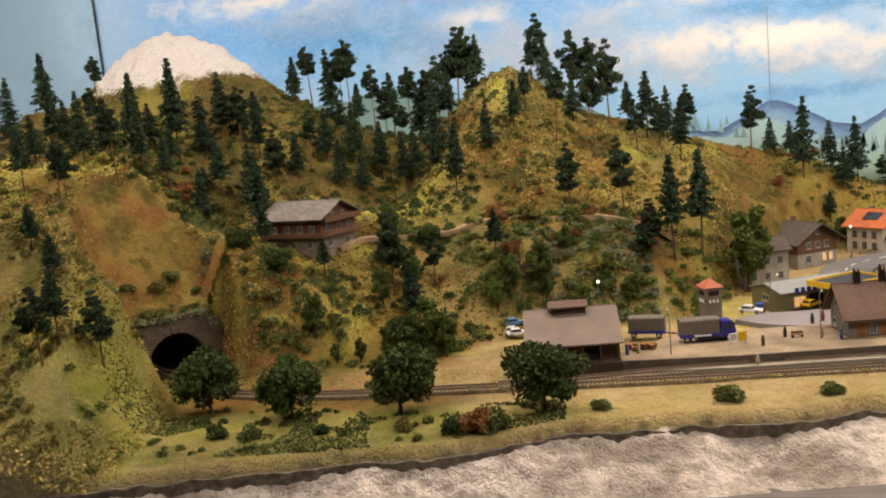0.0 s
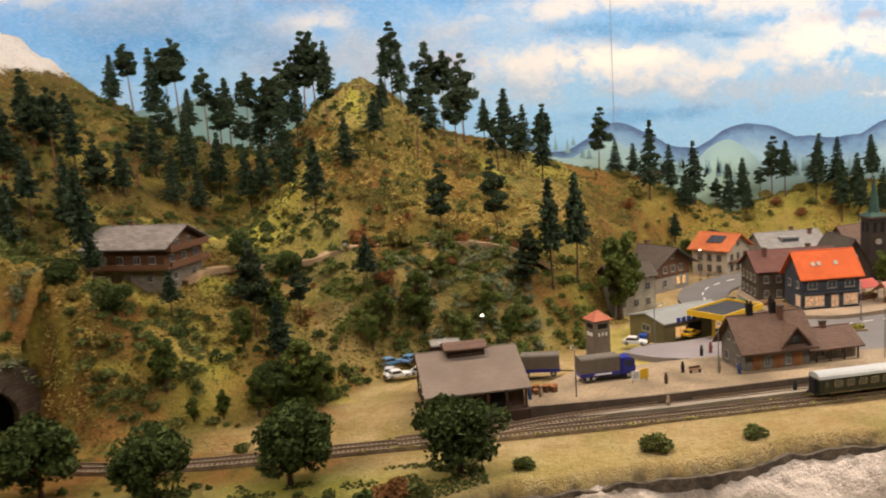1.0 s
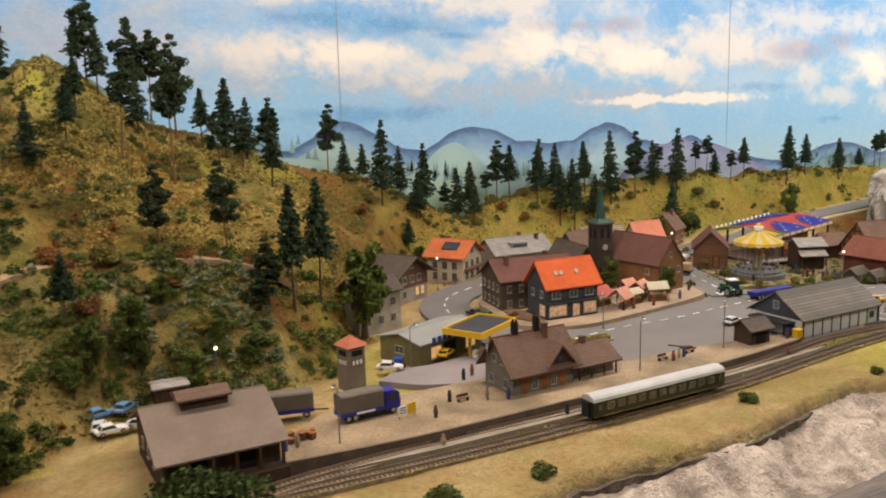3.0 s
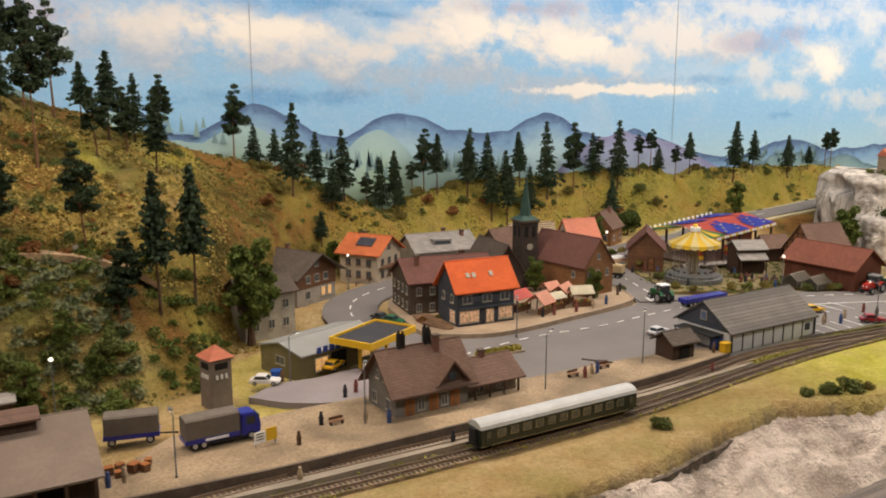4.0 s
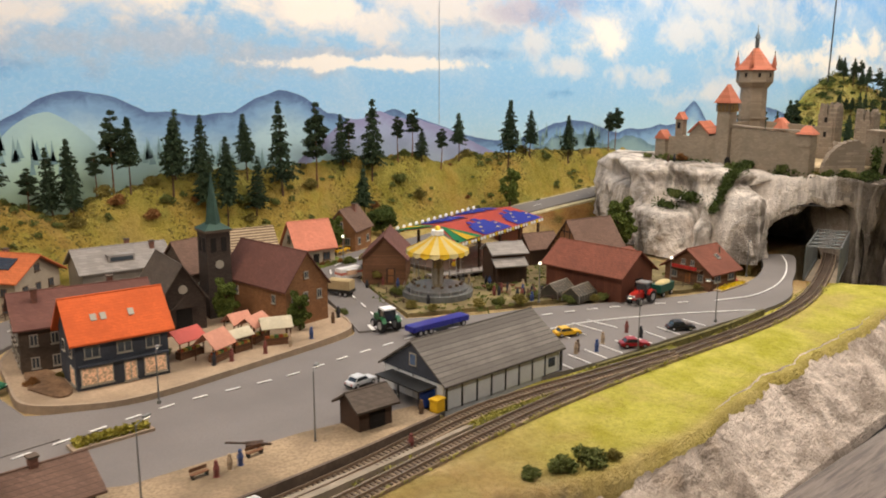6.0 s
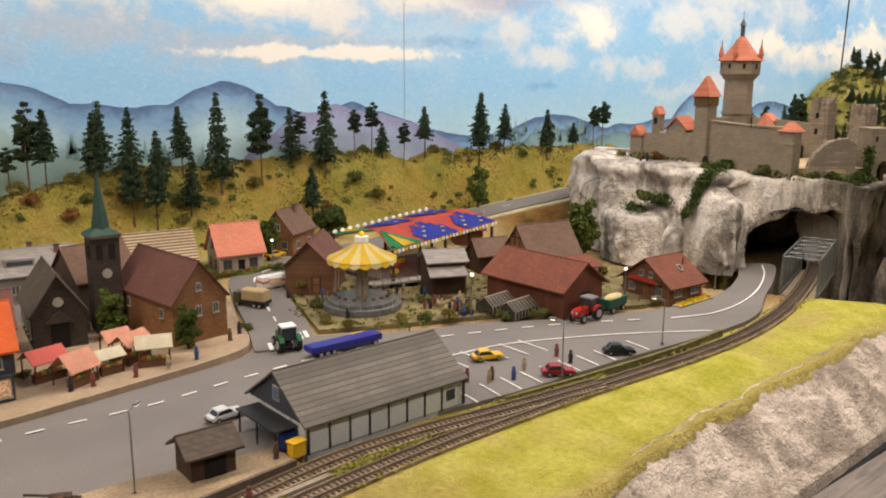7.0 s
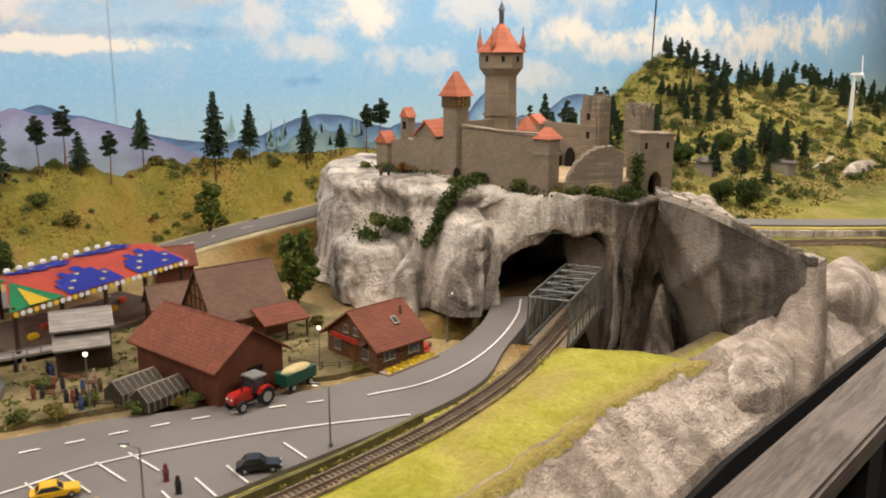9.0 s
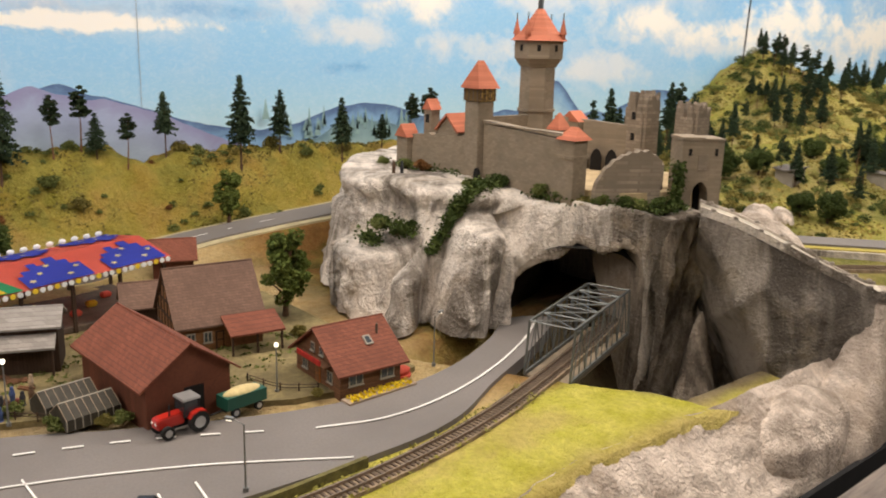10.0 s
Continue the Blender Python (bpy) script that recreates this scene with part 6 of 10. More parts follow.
# ---------------------------------------------------------------- the castle
M_stone = rows("castle_stone", (0.275, 0.222, 0.160), (0.215, 0.172, 0.125), 0.0042, "Z", across=0.008, relief=0.35, var=0.16, joint=0.10)
M_ruin = rows("ruin_stone", (0.30, 0.245, 0.185), (0.20, 0.16, 0.12), 0.0065, "Z", across=0.014, relief=0.9, var=0.3, joint=0.2)
M_redtile = rows("castle_red_tiles", (0.50, 0.165, 0.095), (0.34, 0.11, 0.06), 0.004, "Z", relief=0.5, var=0.2)
M_timber = rows("timbered_ochre", (0.52, 0.34, 0.10), (0.06, 0.035, 0.02), 0.011, "X", across=0.013, relief=0.3, joint=0.28)
M_hole = plain("dark_opening", (0.012, 0.010, 0.009), 0.9, var=0.1)
M_metal = plain("grey_iron", (0.13, 0.14, 0.14), 0.5, 0.6, var=0.2)

castle = thing("castle", 2.95, 2.0, 1.205, 0, "grey stone model castle with red tiled tower roofs", "castle")


def wall_run(name, a, b, z0, z1, thick=1.6, mat=None, crown=None, ruin=0.0, seed=0, steps=14, label=""):
    """A masonry wall between two plan points; crown: battlements; ruin: how broken its top is."""
    a, b = Vector(a), Vector(b)
    d = (b - a)
    L = d.length
    d.normalize()
    n = Vector((-d.y, d.x)) * thick / 2
    bm = bmesh.new()
    r = np.random.default_rng(seed)
    tops = [z1 if not isinstance(z1, tuple) else z1[0] + (z1[1] - z1[0]) * k / steps for k in range(steps + 1)]
    if ruin:
        tops = [t - ruin * r.uniform(0, 1) for t in tops]
    if callable(crown):
        tops = [crown(k / steps) for k in range(steps + 1)]
    cols = []
    for k in range(steps + 1):
        p = a + d * L * k / steps
        cols.append([bm.verts.new((p.x + s * n.x, p.y + s * n.y, z)) for s, z in ((-1, z0), (1, z0), (1, tops[k]), (-1, tops[k]))])
    for k in range(steps):
        for j in range(4):
            bm.faces.new((cols[k][j], cols[k][(j + 1) % 4], cols[k + 1][(j + 1) % 4], cols[k + 1][j]))
    bm.faces.new(cols[0][::-1])
    bm.faces.new(cols[-1])
    bmesh.ops.recalc_face_normals(bm, faces=bm.faces)
    return part(name, bm, mat or M_stone, castle, label)


def octagon(r, z0, z1, x, y, r2=None, seg=8, turn=22.5):
    return cyl(r, z0, z1, 0, 0, r2, seg, m=Matrix.Translation((x, y, 0)) @ Matrix.Rotation(radians(turn), 4, "Z"))


def hip_roof(x, y, wx, wy, z0, h, ridge=0.0, turn=0.0, over=0.5):
    bm = bmesh.new()
    ax, ay = wx / 2 + over, wy / 2 + over
    v = [bm.verts.new(p) for p in ((-ax, -ay, z0), (ax, -ay, z0), (ax, ay, z0), (-ax, ay, z0), (-ridge / 2, 0, z0 + h), (ridge / 2 + 0.01, 0, z0 + h))]
    for f in ((0, 1, 5, 4), (1, 2, 5), (2, 3, 4, 5), (3, 0, 4), (3, 2, 1, 0)):
        bm.faces.new([v[i] for i in f])
    bmesh.ops.transform(bm, matrix=Matrix.Translation((x, y, 0)) @ Matrix.Rotation(radians(turn), 4, "Z"), verts=bm.verts)
    return bm


kx, ky = 9.0, 13.0
part("keep_shaft", octagon(3.85, 0, 21.6, kx, ky, 3.6), M_stone, castle)
part("keep_band", octagon(4.0, 12.6, 13.1, kx, ky), M_stone, castle)
part("keep_collar", octagon(3.75, 21.2, 22.8, kx, ky, 4.95), M_stone, castle)
head = part("keep_head", octagon(5.05, 22.8, 26.4, kx, ky), M_stone, castle)
for k in range(8):
    a = radians(45 * k)
    m = Matrix.Translation((kx, ky, 24.8)) @ Matrix.Rotation(a, 4, "Z") @ Matrix.Translation((4.66, 0, 0))
    bm = box(-0.06, 0.10, -0.35, 0.35, -0.6, 0.6)
    bmesh.ops.transform(bm, matrix=m, verts=bm.verts)
    part("window", bm, M_hole, head)
part("keep_roof", octagon(3.9, 27.9, 32.2, kx, ky, 0.72), M_redtile, castle)
part("keep_eave", octagon(5.9, 26.2, 27.95, kx, ky, 3.95), M_redtile, castle)
for k in range(4):
    a = radians(90 * k + 18)
    cx, cy = kx + 5.0 * math.cos(a), ky + 5.0 * math.sin(a)
    q = part("corner_turret", cyl(0.5, 26.0, 27.6, cx, cy, 0.55), M_redtile, castle)
    part("turret_roof", cyl(0.75, 27.4, 30.6, cx, cy, 0.05), M_redtile, q)
    part("finial", cyl(0.13, 30.3, 31.4, cx, cy, 0.1, 6), M_metal, q)
lan = part("roof_lantern", octagon(0.55, 31.6, 35.0, kx, ky), M_metal, castle)
part("lantern_roof", octagon(0.85, 34.9, 36.8, kx, ky, 0.1), M_metal, lan)
part("flagpole", cyl(0.09, 36.6, 38.6, kx, ky, 0.06, 6), M_metal, lan)

# the half-timbered turret on the wall
tx, ty = -8.8, 10.0
part("wall_turret", box(tx - 1.9, tx + 1.9, ty - 1.9, ty + 1.9, 0.2, 15.2, bev=0.12), M_stone, castle)
up_ = part("timbered_storey", box(tx - 2.1, tx + 2.1, ty - 2.1, ty + 2.1, 15.2, 17.6), M_timber, castle, "half-timbered ochre storey")
for u in (-1.75, -0.6, 0.6, 1.75):
    part("beam", box(tx + u - 0.12, tx + u + 0.12, ty - 2.2, ty - 2.05, 15.3, 17.6), M_sleeper, up_)
    part("beam", box(tx - 2.2, tx - 2.05, ty + u - 0.12, ty + u + 0.12, 15.3, 17.6), M_sleeper, up_)
part("turret_roof", hip_roof(tx, ty, 4.2, 4.2, 17.5, 4.9, 1.5, 0), M_redtile, castle)
part("arched_door", extrude([(ty - 3.1, 0.6), (ty - 1.5, 0.6), (ty - 1.5, 2.4), (ty - 1.9, 3.1), (ty - 2.3, 3.3), (ty - 2.7, 3.1), (ty - 3.1, 2.4)], tx - 2.36, tx - 2.0, "X"), M_hole, castle)

wall_run("curtain_wall", (-8.6, 8.0), (-8.0, -10.8), -0.6, (11.3, 10.2), 1.5)
wall_run("wall_coping", (-8.6, 8.0), (-8.0, -10.8), 11.3, (11.9, 10.7), 1.9, M_ruin)
q = part("corner_tower", box(-9.0, -5.6, -13.8, -10.4, -1.5, 10.4, bev=0.1), M_stone, castle)
part("corbel_band", box(-9.2, -5.4, -14.0, -10.2, 7.2, 7.7), M_stone, q)
part("lean_roof", hip_roof(-7.3, -12.1, 3.4, 3.4, 10.3, 2.1, 1.6, 90), M_redtile, castle)
wall_run("curtain_wall", (-8.8, 11.5), (-11.2, 28.0), 0.2, (9.2, 8.0), 1.5, ruin=0.8, seed=3)
q = part("gable_hall", extrude([(14.5, 0), (20.5, 0), (20.5, 9.4), (17.5, 12.0), (14.5, 9.4)], -10.0, -5.0, "X"), M_stone, castle)
part("roof_slope", extrude([(14.0, 9.1), (17.5, 12.4), (17.5, 11.9), (14.3, 8.9)], -10.5, -4.6, "X"), M_redtile, q)
part("roof_slope", extrude([(21.0, 9.1), (17.5, 12.4), (17.5, 11.9), (20.7, 8.9)], -10.5, -4.6, "X"), M_redtile, q)
q = part("corner_house", box(-13.0, -10.4, 26.2, 29.6, 0.2, 7.2), M_stone, castle)
part("house_roof", extrude([(25.9, 7.1), (29.9, 7.1), (27.9, 9.6)], -13.4, -10.0, "X"), M_redtile, q)
q = part("watch_tower", box(-9.2, -7.0, 23.6, 25.8, 4.0, 12.6), M_stone, castle)
part("watch_roof", extrude([(23.3, 12.5), (26.1, 12.5), (24.7, 14.6)], -9.5, -6.7, "X"), M_redtile, q)
part("window", box(-9.3, -9.1, 24.2, 25.2, 10.0, 11.6), M_hole, q)
# inner buildings and rear wall
wall_run("rear_wall", (11.0, 9.5), (20.0, -3.5), 0, (12.0, 10.6), 1.4)
for k in range(4):
    u = 0.2 + k * 0.2
    cx, cy = 11 + 7 * u, 9.5 - 13 * u
    bm = extrude([(-1.1, 1.0), (1.1, 1.0), (1.1, 4.6), (0.6, 5.7), (0, 6.1), (-0.6, 5.7), (-1.1, 4.6)], -0.95, -0.75, "Y")
    bmesh.ops.transform(bm, matrix=Matrix.Translation((cx, cy, 0)) @ Matrix.Rotation(radians(-61.7), 4, "Z"), verts=bm.verts)
    part("blind_arch", bm, M_hole, castle)
wall_run("inner_wall", (-6.0, 12.0), (8.0, 12.5), 0, 12.0, 1.4)
part("inner_roof", hip_roof(2.4, 0.4, 2.6, 2.2, 10.4, 3.0, 0.6, 0), M_redtile, castle)
part("inner_house", box(1.1, 3.7, -0.7, 1.5, 0, 10.6), M_stone, castle)
part("chapel_roof", extrude([(4.2, 11.0), (9.2, 11.0), (6.7, 13.0)], 12.0, 15.4, "X"), M_redtile, castle)
part("chapel", box(12.2, 15.2, 4.4, 9.0, 0, 11.2), M_stone, castle)
# ruined towers and gatehouse
for x, y, w, h, sd in ((21.0, -4.0, 4.0, 17.6, 1), (25.6, -12.2, 3.9, 16.0, 2)):
    for k, (p, q_) in enumerate((((-1, -1), (1, -1)), ((1, -1), (1, 1)), ((1, 1), (-1, 1)), ((-1, 1), (-1, -1)))):
        wall_run("ruin_tower_wall", (x + p[0] * w / 2, y + p[1] * w / 2), (x + q_[0] * w / 2, y + q_[1] * w / 2), -2, h, 1.1, M_ruin, ruin=2.6 + k * 0.7, seed=sd * 10 + k, steps=9)
for z in (8.0, 12.0):
    part("window", box(18.3, 18.46, -4.4, -3.6, z, z + 1.4), M_hole, castle)
wall_run("ruin_wall", (-6.0, -15.8), (3.8, -21.6), -1.5, 8, 1.6, M_ruin, crown=lambda s: 0.6 + 8.2 * math.sqrt(max(0.0, 1 - (max(0.0, 0.74 - s) / 0.75) ** 2)) - 1.4 * max(0.0, s - 0.8) / 0.2 + 0.18 * math.sin(s * 50), steps=30)
wall_run("ruin_wall", (6.0, -20.0), (14.0, -8.0), -1.5, 7.4, 1.4, M_ruin, ruin=2.4, seed=6)
gx, gy = 11.6, -23.2
gt = Matrix.Translation((gx, gy, 0)) @ Matrix.Rotation(radians(-32), 4, "Z")
bm = extrude([(-3.6, -2.2), (-1.5, -2.2), (-1.5, 1.6), (-1.1, 2.7), (-0.5, 3.4), (0, 3.6), (0.5, 3.4), (1.1, 2.7), (1.5, 1.6), (1.5, -2.2), (3.6, -2.2), (3.6, 10.6), (-3.6, 10.6)], -2.6, 2.6, "Y")
bmesh.ops.transform(bm, matrix=gt, verts=bm.verts)
gate = part("gatehouse", bm, M_stone, castle)
bm = box(-1.5, 1.5, 0.8, 1.2, -2.2, 3.4)
bmesh.ops.transform(bm, matrix=gt, verts=bm.verts)
part("gate_door", bm, M_hole, gate)
for a_, b_, c_ in ((-3.8, 0.2, 11.1), (0.2, 3.8, 10.9)):
    bm = box(a_, b_, -2.8, 2.8, 10.5, c_, bev=0.08)
    bmesh.ops.transform(bm, matrix=gt, verts=bm.verts)
    part("wall_cap", bm, M_stone, gate)
bm = box(-0.8, 0.8, -2.75, -2.55, 5.6, 8.2)
bmesh.ops.transform(bm, matrix=gt, verts=bm.verts)
part("crest", bm, M_ruin, gate)
for x in (-2.3, 2.3):
    bm = box(x - 0.25, x + 0.25, -2.72, -2.5, 8.0, 9.2)
    bmesh.ops.transform(bm, matrix=gt, verts=bm.verts)
    part("window", bm, M_hole, gate)
slab("castle_yard", [(2.89, 2.1), (2.90, 1.86), (2.93, 1.80), (3.05, 1.76), (3.2, 1.85), (3.2, 2.15), (3.05, 2.3), (2.86, 2.28)], 1.19, 1.2235, plain("castle_yard_sand", (0.50, 0.38, 0.22), 0.9), "sandy courtyard of the castle", "yard")
for x, y, z, k, s in ((2.845, 2.02, 1.212, 3, 0.9), (2.82, 2.05, 1.205, 3, 0.8), (2.80, 2.02, 1.17, 3, 0.8), (2.79, 2.0, 1.135, 3, 0.7), (2.86, 1.93, 1.21, 0, 0.8), (2.87, 1.89, 1.205, 0, 0.7), (2.88, 1.85, 1.20, 1, 0.6), (2.66, 2.12, 1.145, 3, 0.8), (2.69, 2.08, 1.14, 3, 0.7), (2.92, 1.80, 1.205, 3, 0.7), (2.97, 1.765, 1.205, 3, 0.6), (3.005, 1.755, 1.24, 3, 0.3), (2.80, 2.24, 1.222, 0, 0.7), (2.81, 2.2, 1.222, 2, 0.7), (2.79, 2.3, 1.222, 0, 0.6), (3.12, 1.71, 1.02, 3, 0.7), (2.775, 2.045, 1.19, 3, 0.9), (2.76, 2.03, 1.16, 0, 0.8), (2.755, 2.02, 1.13, 3, 0.7), (2.75, 2.015, 1.10, 3, 0.55), (2.80, 2.04, 1.205, 0, 0.9), (2.63, 2.09, 1.15, 0, 0.7), (2.65, 2.065, 1.14, 3, 0.6), (3.02, 1.765, 1.20, 3, 0.4), (2.94, 1.785, 1.20, 0, 0.7), (2.90, 1.83, 1.205, 0, 0.7), (3.045, 1.672, 1.178, 0, 0.3), (3.07, 1.64, 1.165, 0, 0.22), (3.09, 1.61, 1.145, 0, 0.28), (3.115, 1.58, 1.125, 0, 0.24), (3.135, 1.555, 1.105, 0, 0.25), (3.165, 1.515, 1.085, 0, 0.42), (3.155, 1.525, 1.075, 0, 0.35)):
    plant(BUSHES[k], x, y, s, z)

# ivy along the foot of the walls and down the gullies
r = np.random.default_rng(77)
ivy = []
for a, b, n_, w in (((2.84, 2.03, 1.214), (2.80, 2.045, 1.20), 900, 0.012), ((2.825, 2.02, 1.216), (2.777, 2.008, 1.213), 900, 0.010), ((2.777, 2.008, 1.213), (2.740, 2.004, 1.197), 800, 0.008), ((2.740, 2.004, 1.197), (2.722, 2.012, 1.160), 800, 0.007), ((2.722, 2.012, 1.160), (2.684, 2.014, 1.112), 700, 0.006), ((2.640, 2.138, 1.124), (2.634, 2.098, 1.118), 700, 0.010), ((2.86, 1.95, 1.207), (2.885, 1.86, 1.203), 900, 0.010), ((2.885, 1.86, 1.203), (2.93, 1.79, 1.203), 700, 0.010), ((2.64, 2.10, 1.155), (2.70, 2.06, 1.135), 700, 0.011), ((3.008, 1.762, 1.20), (3.008, 1.760, 1.275), 700, 0.0055), ((2.95, 1.775, 1.202), (3.01, 1.748, 1.202), 600, 0.009), ((2.80, 2.30, 1.222), (2.84, 2.12, 1.218), 500, 0.008)):
    u = r.uniform(0, 1, (n_, 1))
    ivy.append(np.array(a) * (1 - u) + np.array(b) * u + r.normal(0, w, (n_, 3)) * np.array([1, 1, 0.6]))
V, F = tufts(np.concatenate(ivy), 0.0034, 78)
tagged(from_arrays("ivy", V, F, M_leaf), "dark green ivy creeping along the castle's foot", "ivy", "", "stuff")

# ---------------------------------------------------------------- truss bridge
M_steel = plain("grey_bridge_steel", (0.17, 0.18, 0.175), 0.45, 0.4, var=0.25)
bridge = thing("truss_bridge", 2.66, 1.710, 0.995, 20.5, "grey steel lattice truss bridge over the ravine", "bridge")
L, Wd, Hh, bays = 26.0, 3.55, 7.5, 5
for s in (-1, 1):
    y = s * Wd
    part("bottom_chord", box(0, L, y - 0.16, y + 0.16, -0.5, 0.0), M_steel, bridge)
    part("top_chord", box(0.9, L - 0.9, y - 0.15, y + 0.15, Hh - 0.18, Hh + 0.18), M_steel, bridge)
    part("end_post", rod((0, y, 0), (1.0, y, Hh), 0.19, 4), M_steel, bridge)
    part("end_post", rod((L, y, 0), (L - 1.0, y, Hh), 0.19, 4), M_steel, bridge)
    for k in range(2 * bays):
        x0, x1 = 1.0 + (L - 2.0) * k / (2 * bays), 1.0 + (L - 2.0) * (k + 1) / (2 * bays)
        if k:
            part("post", rod((x0, y, 0), (x0, y, Hh), 0.10, 4), M_steel, bridge)
        part("diagonal", rod((x0, y, Hh if k % 2 else 0), (x1, y, 0 if k % 2 else Hh), 0.10, 4), M_steel, bridge)
for k in range(bays + 1):
    x0 = 1.0 + (L - 2.0) * k / bays
    part("top_strut", rod((x0, -Wd, Hh), (x0, Wd, Hh), 0.12, 4), M_steel, bridge)
    if k < bays:
        x1 = 1.0 + (L - 2.0) * (k + 1) / bays
        part("top_brace", rod((x0, -Wd, Hh), (x1, Wd, Hh), 0.09, 4), M_steel, bridge)
        part("top_brace", rod((x0, Wd, Hh), (x1, -Wd, Hh), 0.09, 4), M_steel, bridge)
part("deck", box(0, L, -Wd + 0.3, Wd - 0.3, -1.6, -0.75), plain("bridge_deck", (0.16, 0.13, 0.10), 0.8, var=0.3), bridge)
for s in (-1, 1):
    part("walkway", box(0, L, s * 2.5 - 0.7, s * 2.5 + 0.7, -0.75, -0.4), plain("walkway_plank", (0.24, 0.19, 0.13), 0.8, var=0.3), bridge)

# ---------------------------------------------------------------- house kit (centimetres; ridge along the local x axis)
M_lit = glow("lit_window", (0.9, 0.50, 0.18), 0.7)
M_litwhite = glow("lit_shop_window", (0.80, 0.50, 0.30), 0.28)
M_pane = glassy("window_glass")
M_frame = plain("window_frame_white", (0.36, 0.33, 0.27), 0.6, var=0.15)
M_brownframe = plain("window_frame_brown", (0.10, 0.06, 0.035), 0.6, var=0.2)
M_chim = rows("chimney_brick", (0.22, 0.10, 0.07), (0.10, 0.07, 0.06), 0.003, "Z", across=0.005, relief=0.5)
T_brown = rows("brown_roof_tiles", (0.175, 0.105, 0.075), (0.08, 0.05, 0.04), 0.0036, "Z", across=0.006, relief=0.5, var=0.15)
T_red = rows("dark_red_roof_tiles", (0.145, 0.064, 0.050), (0.10, 0.048, 0.036), 0.0034, "Z", across=0.006, relief=0.5, var=0.15)
T_rust = rows("rust_red_roof_tiles", (0.225, 0.075, 0.045), (0.115, 0.045, 0.030), 0.0036, "Z", across=0.0055, relief=0.7, var=0.20, joint=0.18)
T_orange = rows("orange_roof_tiles", (0.62, 0.12, 0.03), (0.42, 0.075, 0.02), 0.0034, "Z", across=0.006, relief=0.4, var=0.1)
T_apricot = rows("apricot_roof_tiles", (0.56, 0.155, 0.055), (0.36, 0.10, 0.04), 0.0034, "Z", across=0.006, relief=0.5, var=0.15)
T_pink = rows("salmon_roof_tiles", (0.60, 0.22, 0.14), (0.40, 0.14, 0.09), 0.0034, "Z", across=0.006, relief=0.4, var=0.12)
T_grey = rows("grey_slate_roof", (0.17, 0.15, 0.135), (0.085, 0.075, 0.07), 0.004, "Z", across=0.007, relief=0.5, var=0.2)
T_umber = rows("dark_umber_roof", (0.105, 0.082, 0.064), (0.06, 0.046, 0.038), 0.004, "Z", across=0.007, relief=0.5, var=0.2)
T_chalet = rows("grey_shingle_roof", (0.205, 0.180, 0.160), (0.11, 0.095, 0.085), 0.004, "Z", across=0.012, relief=0.5, var=0.3)
T_light = rows("weathered_board_roof", (0.30, 0.275, 0.25), (0.17, 0.15, 0.14), 0.004, "Z", across=0.016, relief=0.5, var=0.2)
T_felt = plain("brown_felt_roof", (0.215, 0.165, 0.13), 0.9, var=0.15, big=18, fine=200)
W_dark = rows("dark_boards", (0.075, 0.045, 0.03), (0.03, 0.02, 0.014), 0.0042, "X", across=0.2, relief=0.5, var=0.25)
W_wood = rows("brown_log_boards", (0.17, 0.085, 0.045), (0.07, 0.035, 0.02), 0.004, "Z", relief=0.6, var=0.25)
W_red = rows("red_brown_boards", (0.155, 0.055, 0.032), (0.07, 0.028, 0.018), 0.0045, "X", across=0.3, relief=0.5, var=0.2)
W_grey = plain("grey_plaster_wall", (0.30, 0.265, 0.22), 0.9, var=0.2, big=25, fine=200)
W_stone = rows("rubble_stone_wall", (0.30, 0.255, 0.20), (0.15, 0.12, 0.10), 0.006, "Z", across=0.010, relief=0.7, var=0.3)
W_brick = rows("brown_brick_wall", (0.255, 0.122, 0.052), (0.165, 0.085, 0.045), 0.0028, "Z", across=0.0055, relief=0.4, var=0.25)
W_darkbrick = rows("dark_brick_wall", (0.105, 0.078, 0.058), (0.06, 0.045, 0.036), 0.0028, "Z", across=0.0055, relief=0.4, var=0.25)
W_blue = plain("slate_blue_wall", (0.055, 0.062, 0.078), 0.8, var=0.2, big=40)
W_cream = plain("cream_plaster_wall", (0.40, 0.335, 0.25), 0.9, var=0.2)
W_soot = rows("soot_dark_brick", (0.062, 0.047, 0.038), (0.036, 0.028, 0.024), 0.0028, "Z", across=0.0055, relief=0.4, var=0.25)
W_olive = plain("olive_plaster_wall", (0.17, 0.145, 0.065), 0.85, var=0.2, big=30)
W_stat = rows("station_boards", (0.20, 0.185, 0.16), (0.12, 0.11, 0.10), 0.003, "Z", relief=0.35, var=0.15)
M_yellow = plain("bright_yellow_paint", (0.70, 0.42, 0.02), 0.45, var=0.08)
M_doorwood = plain("orange_brown_door", (0.36, 0.13, 0.035), 0.6, var=0.25)


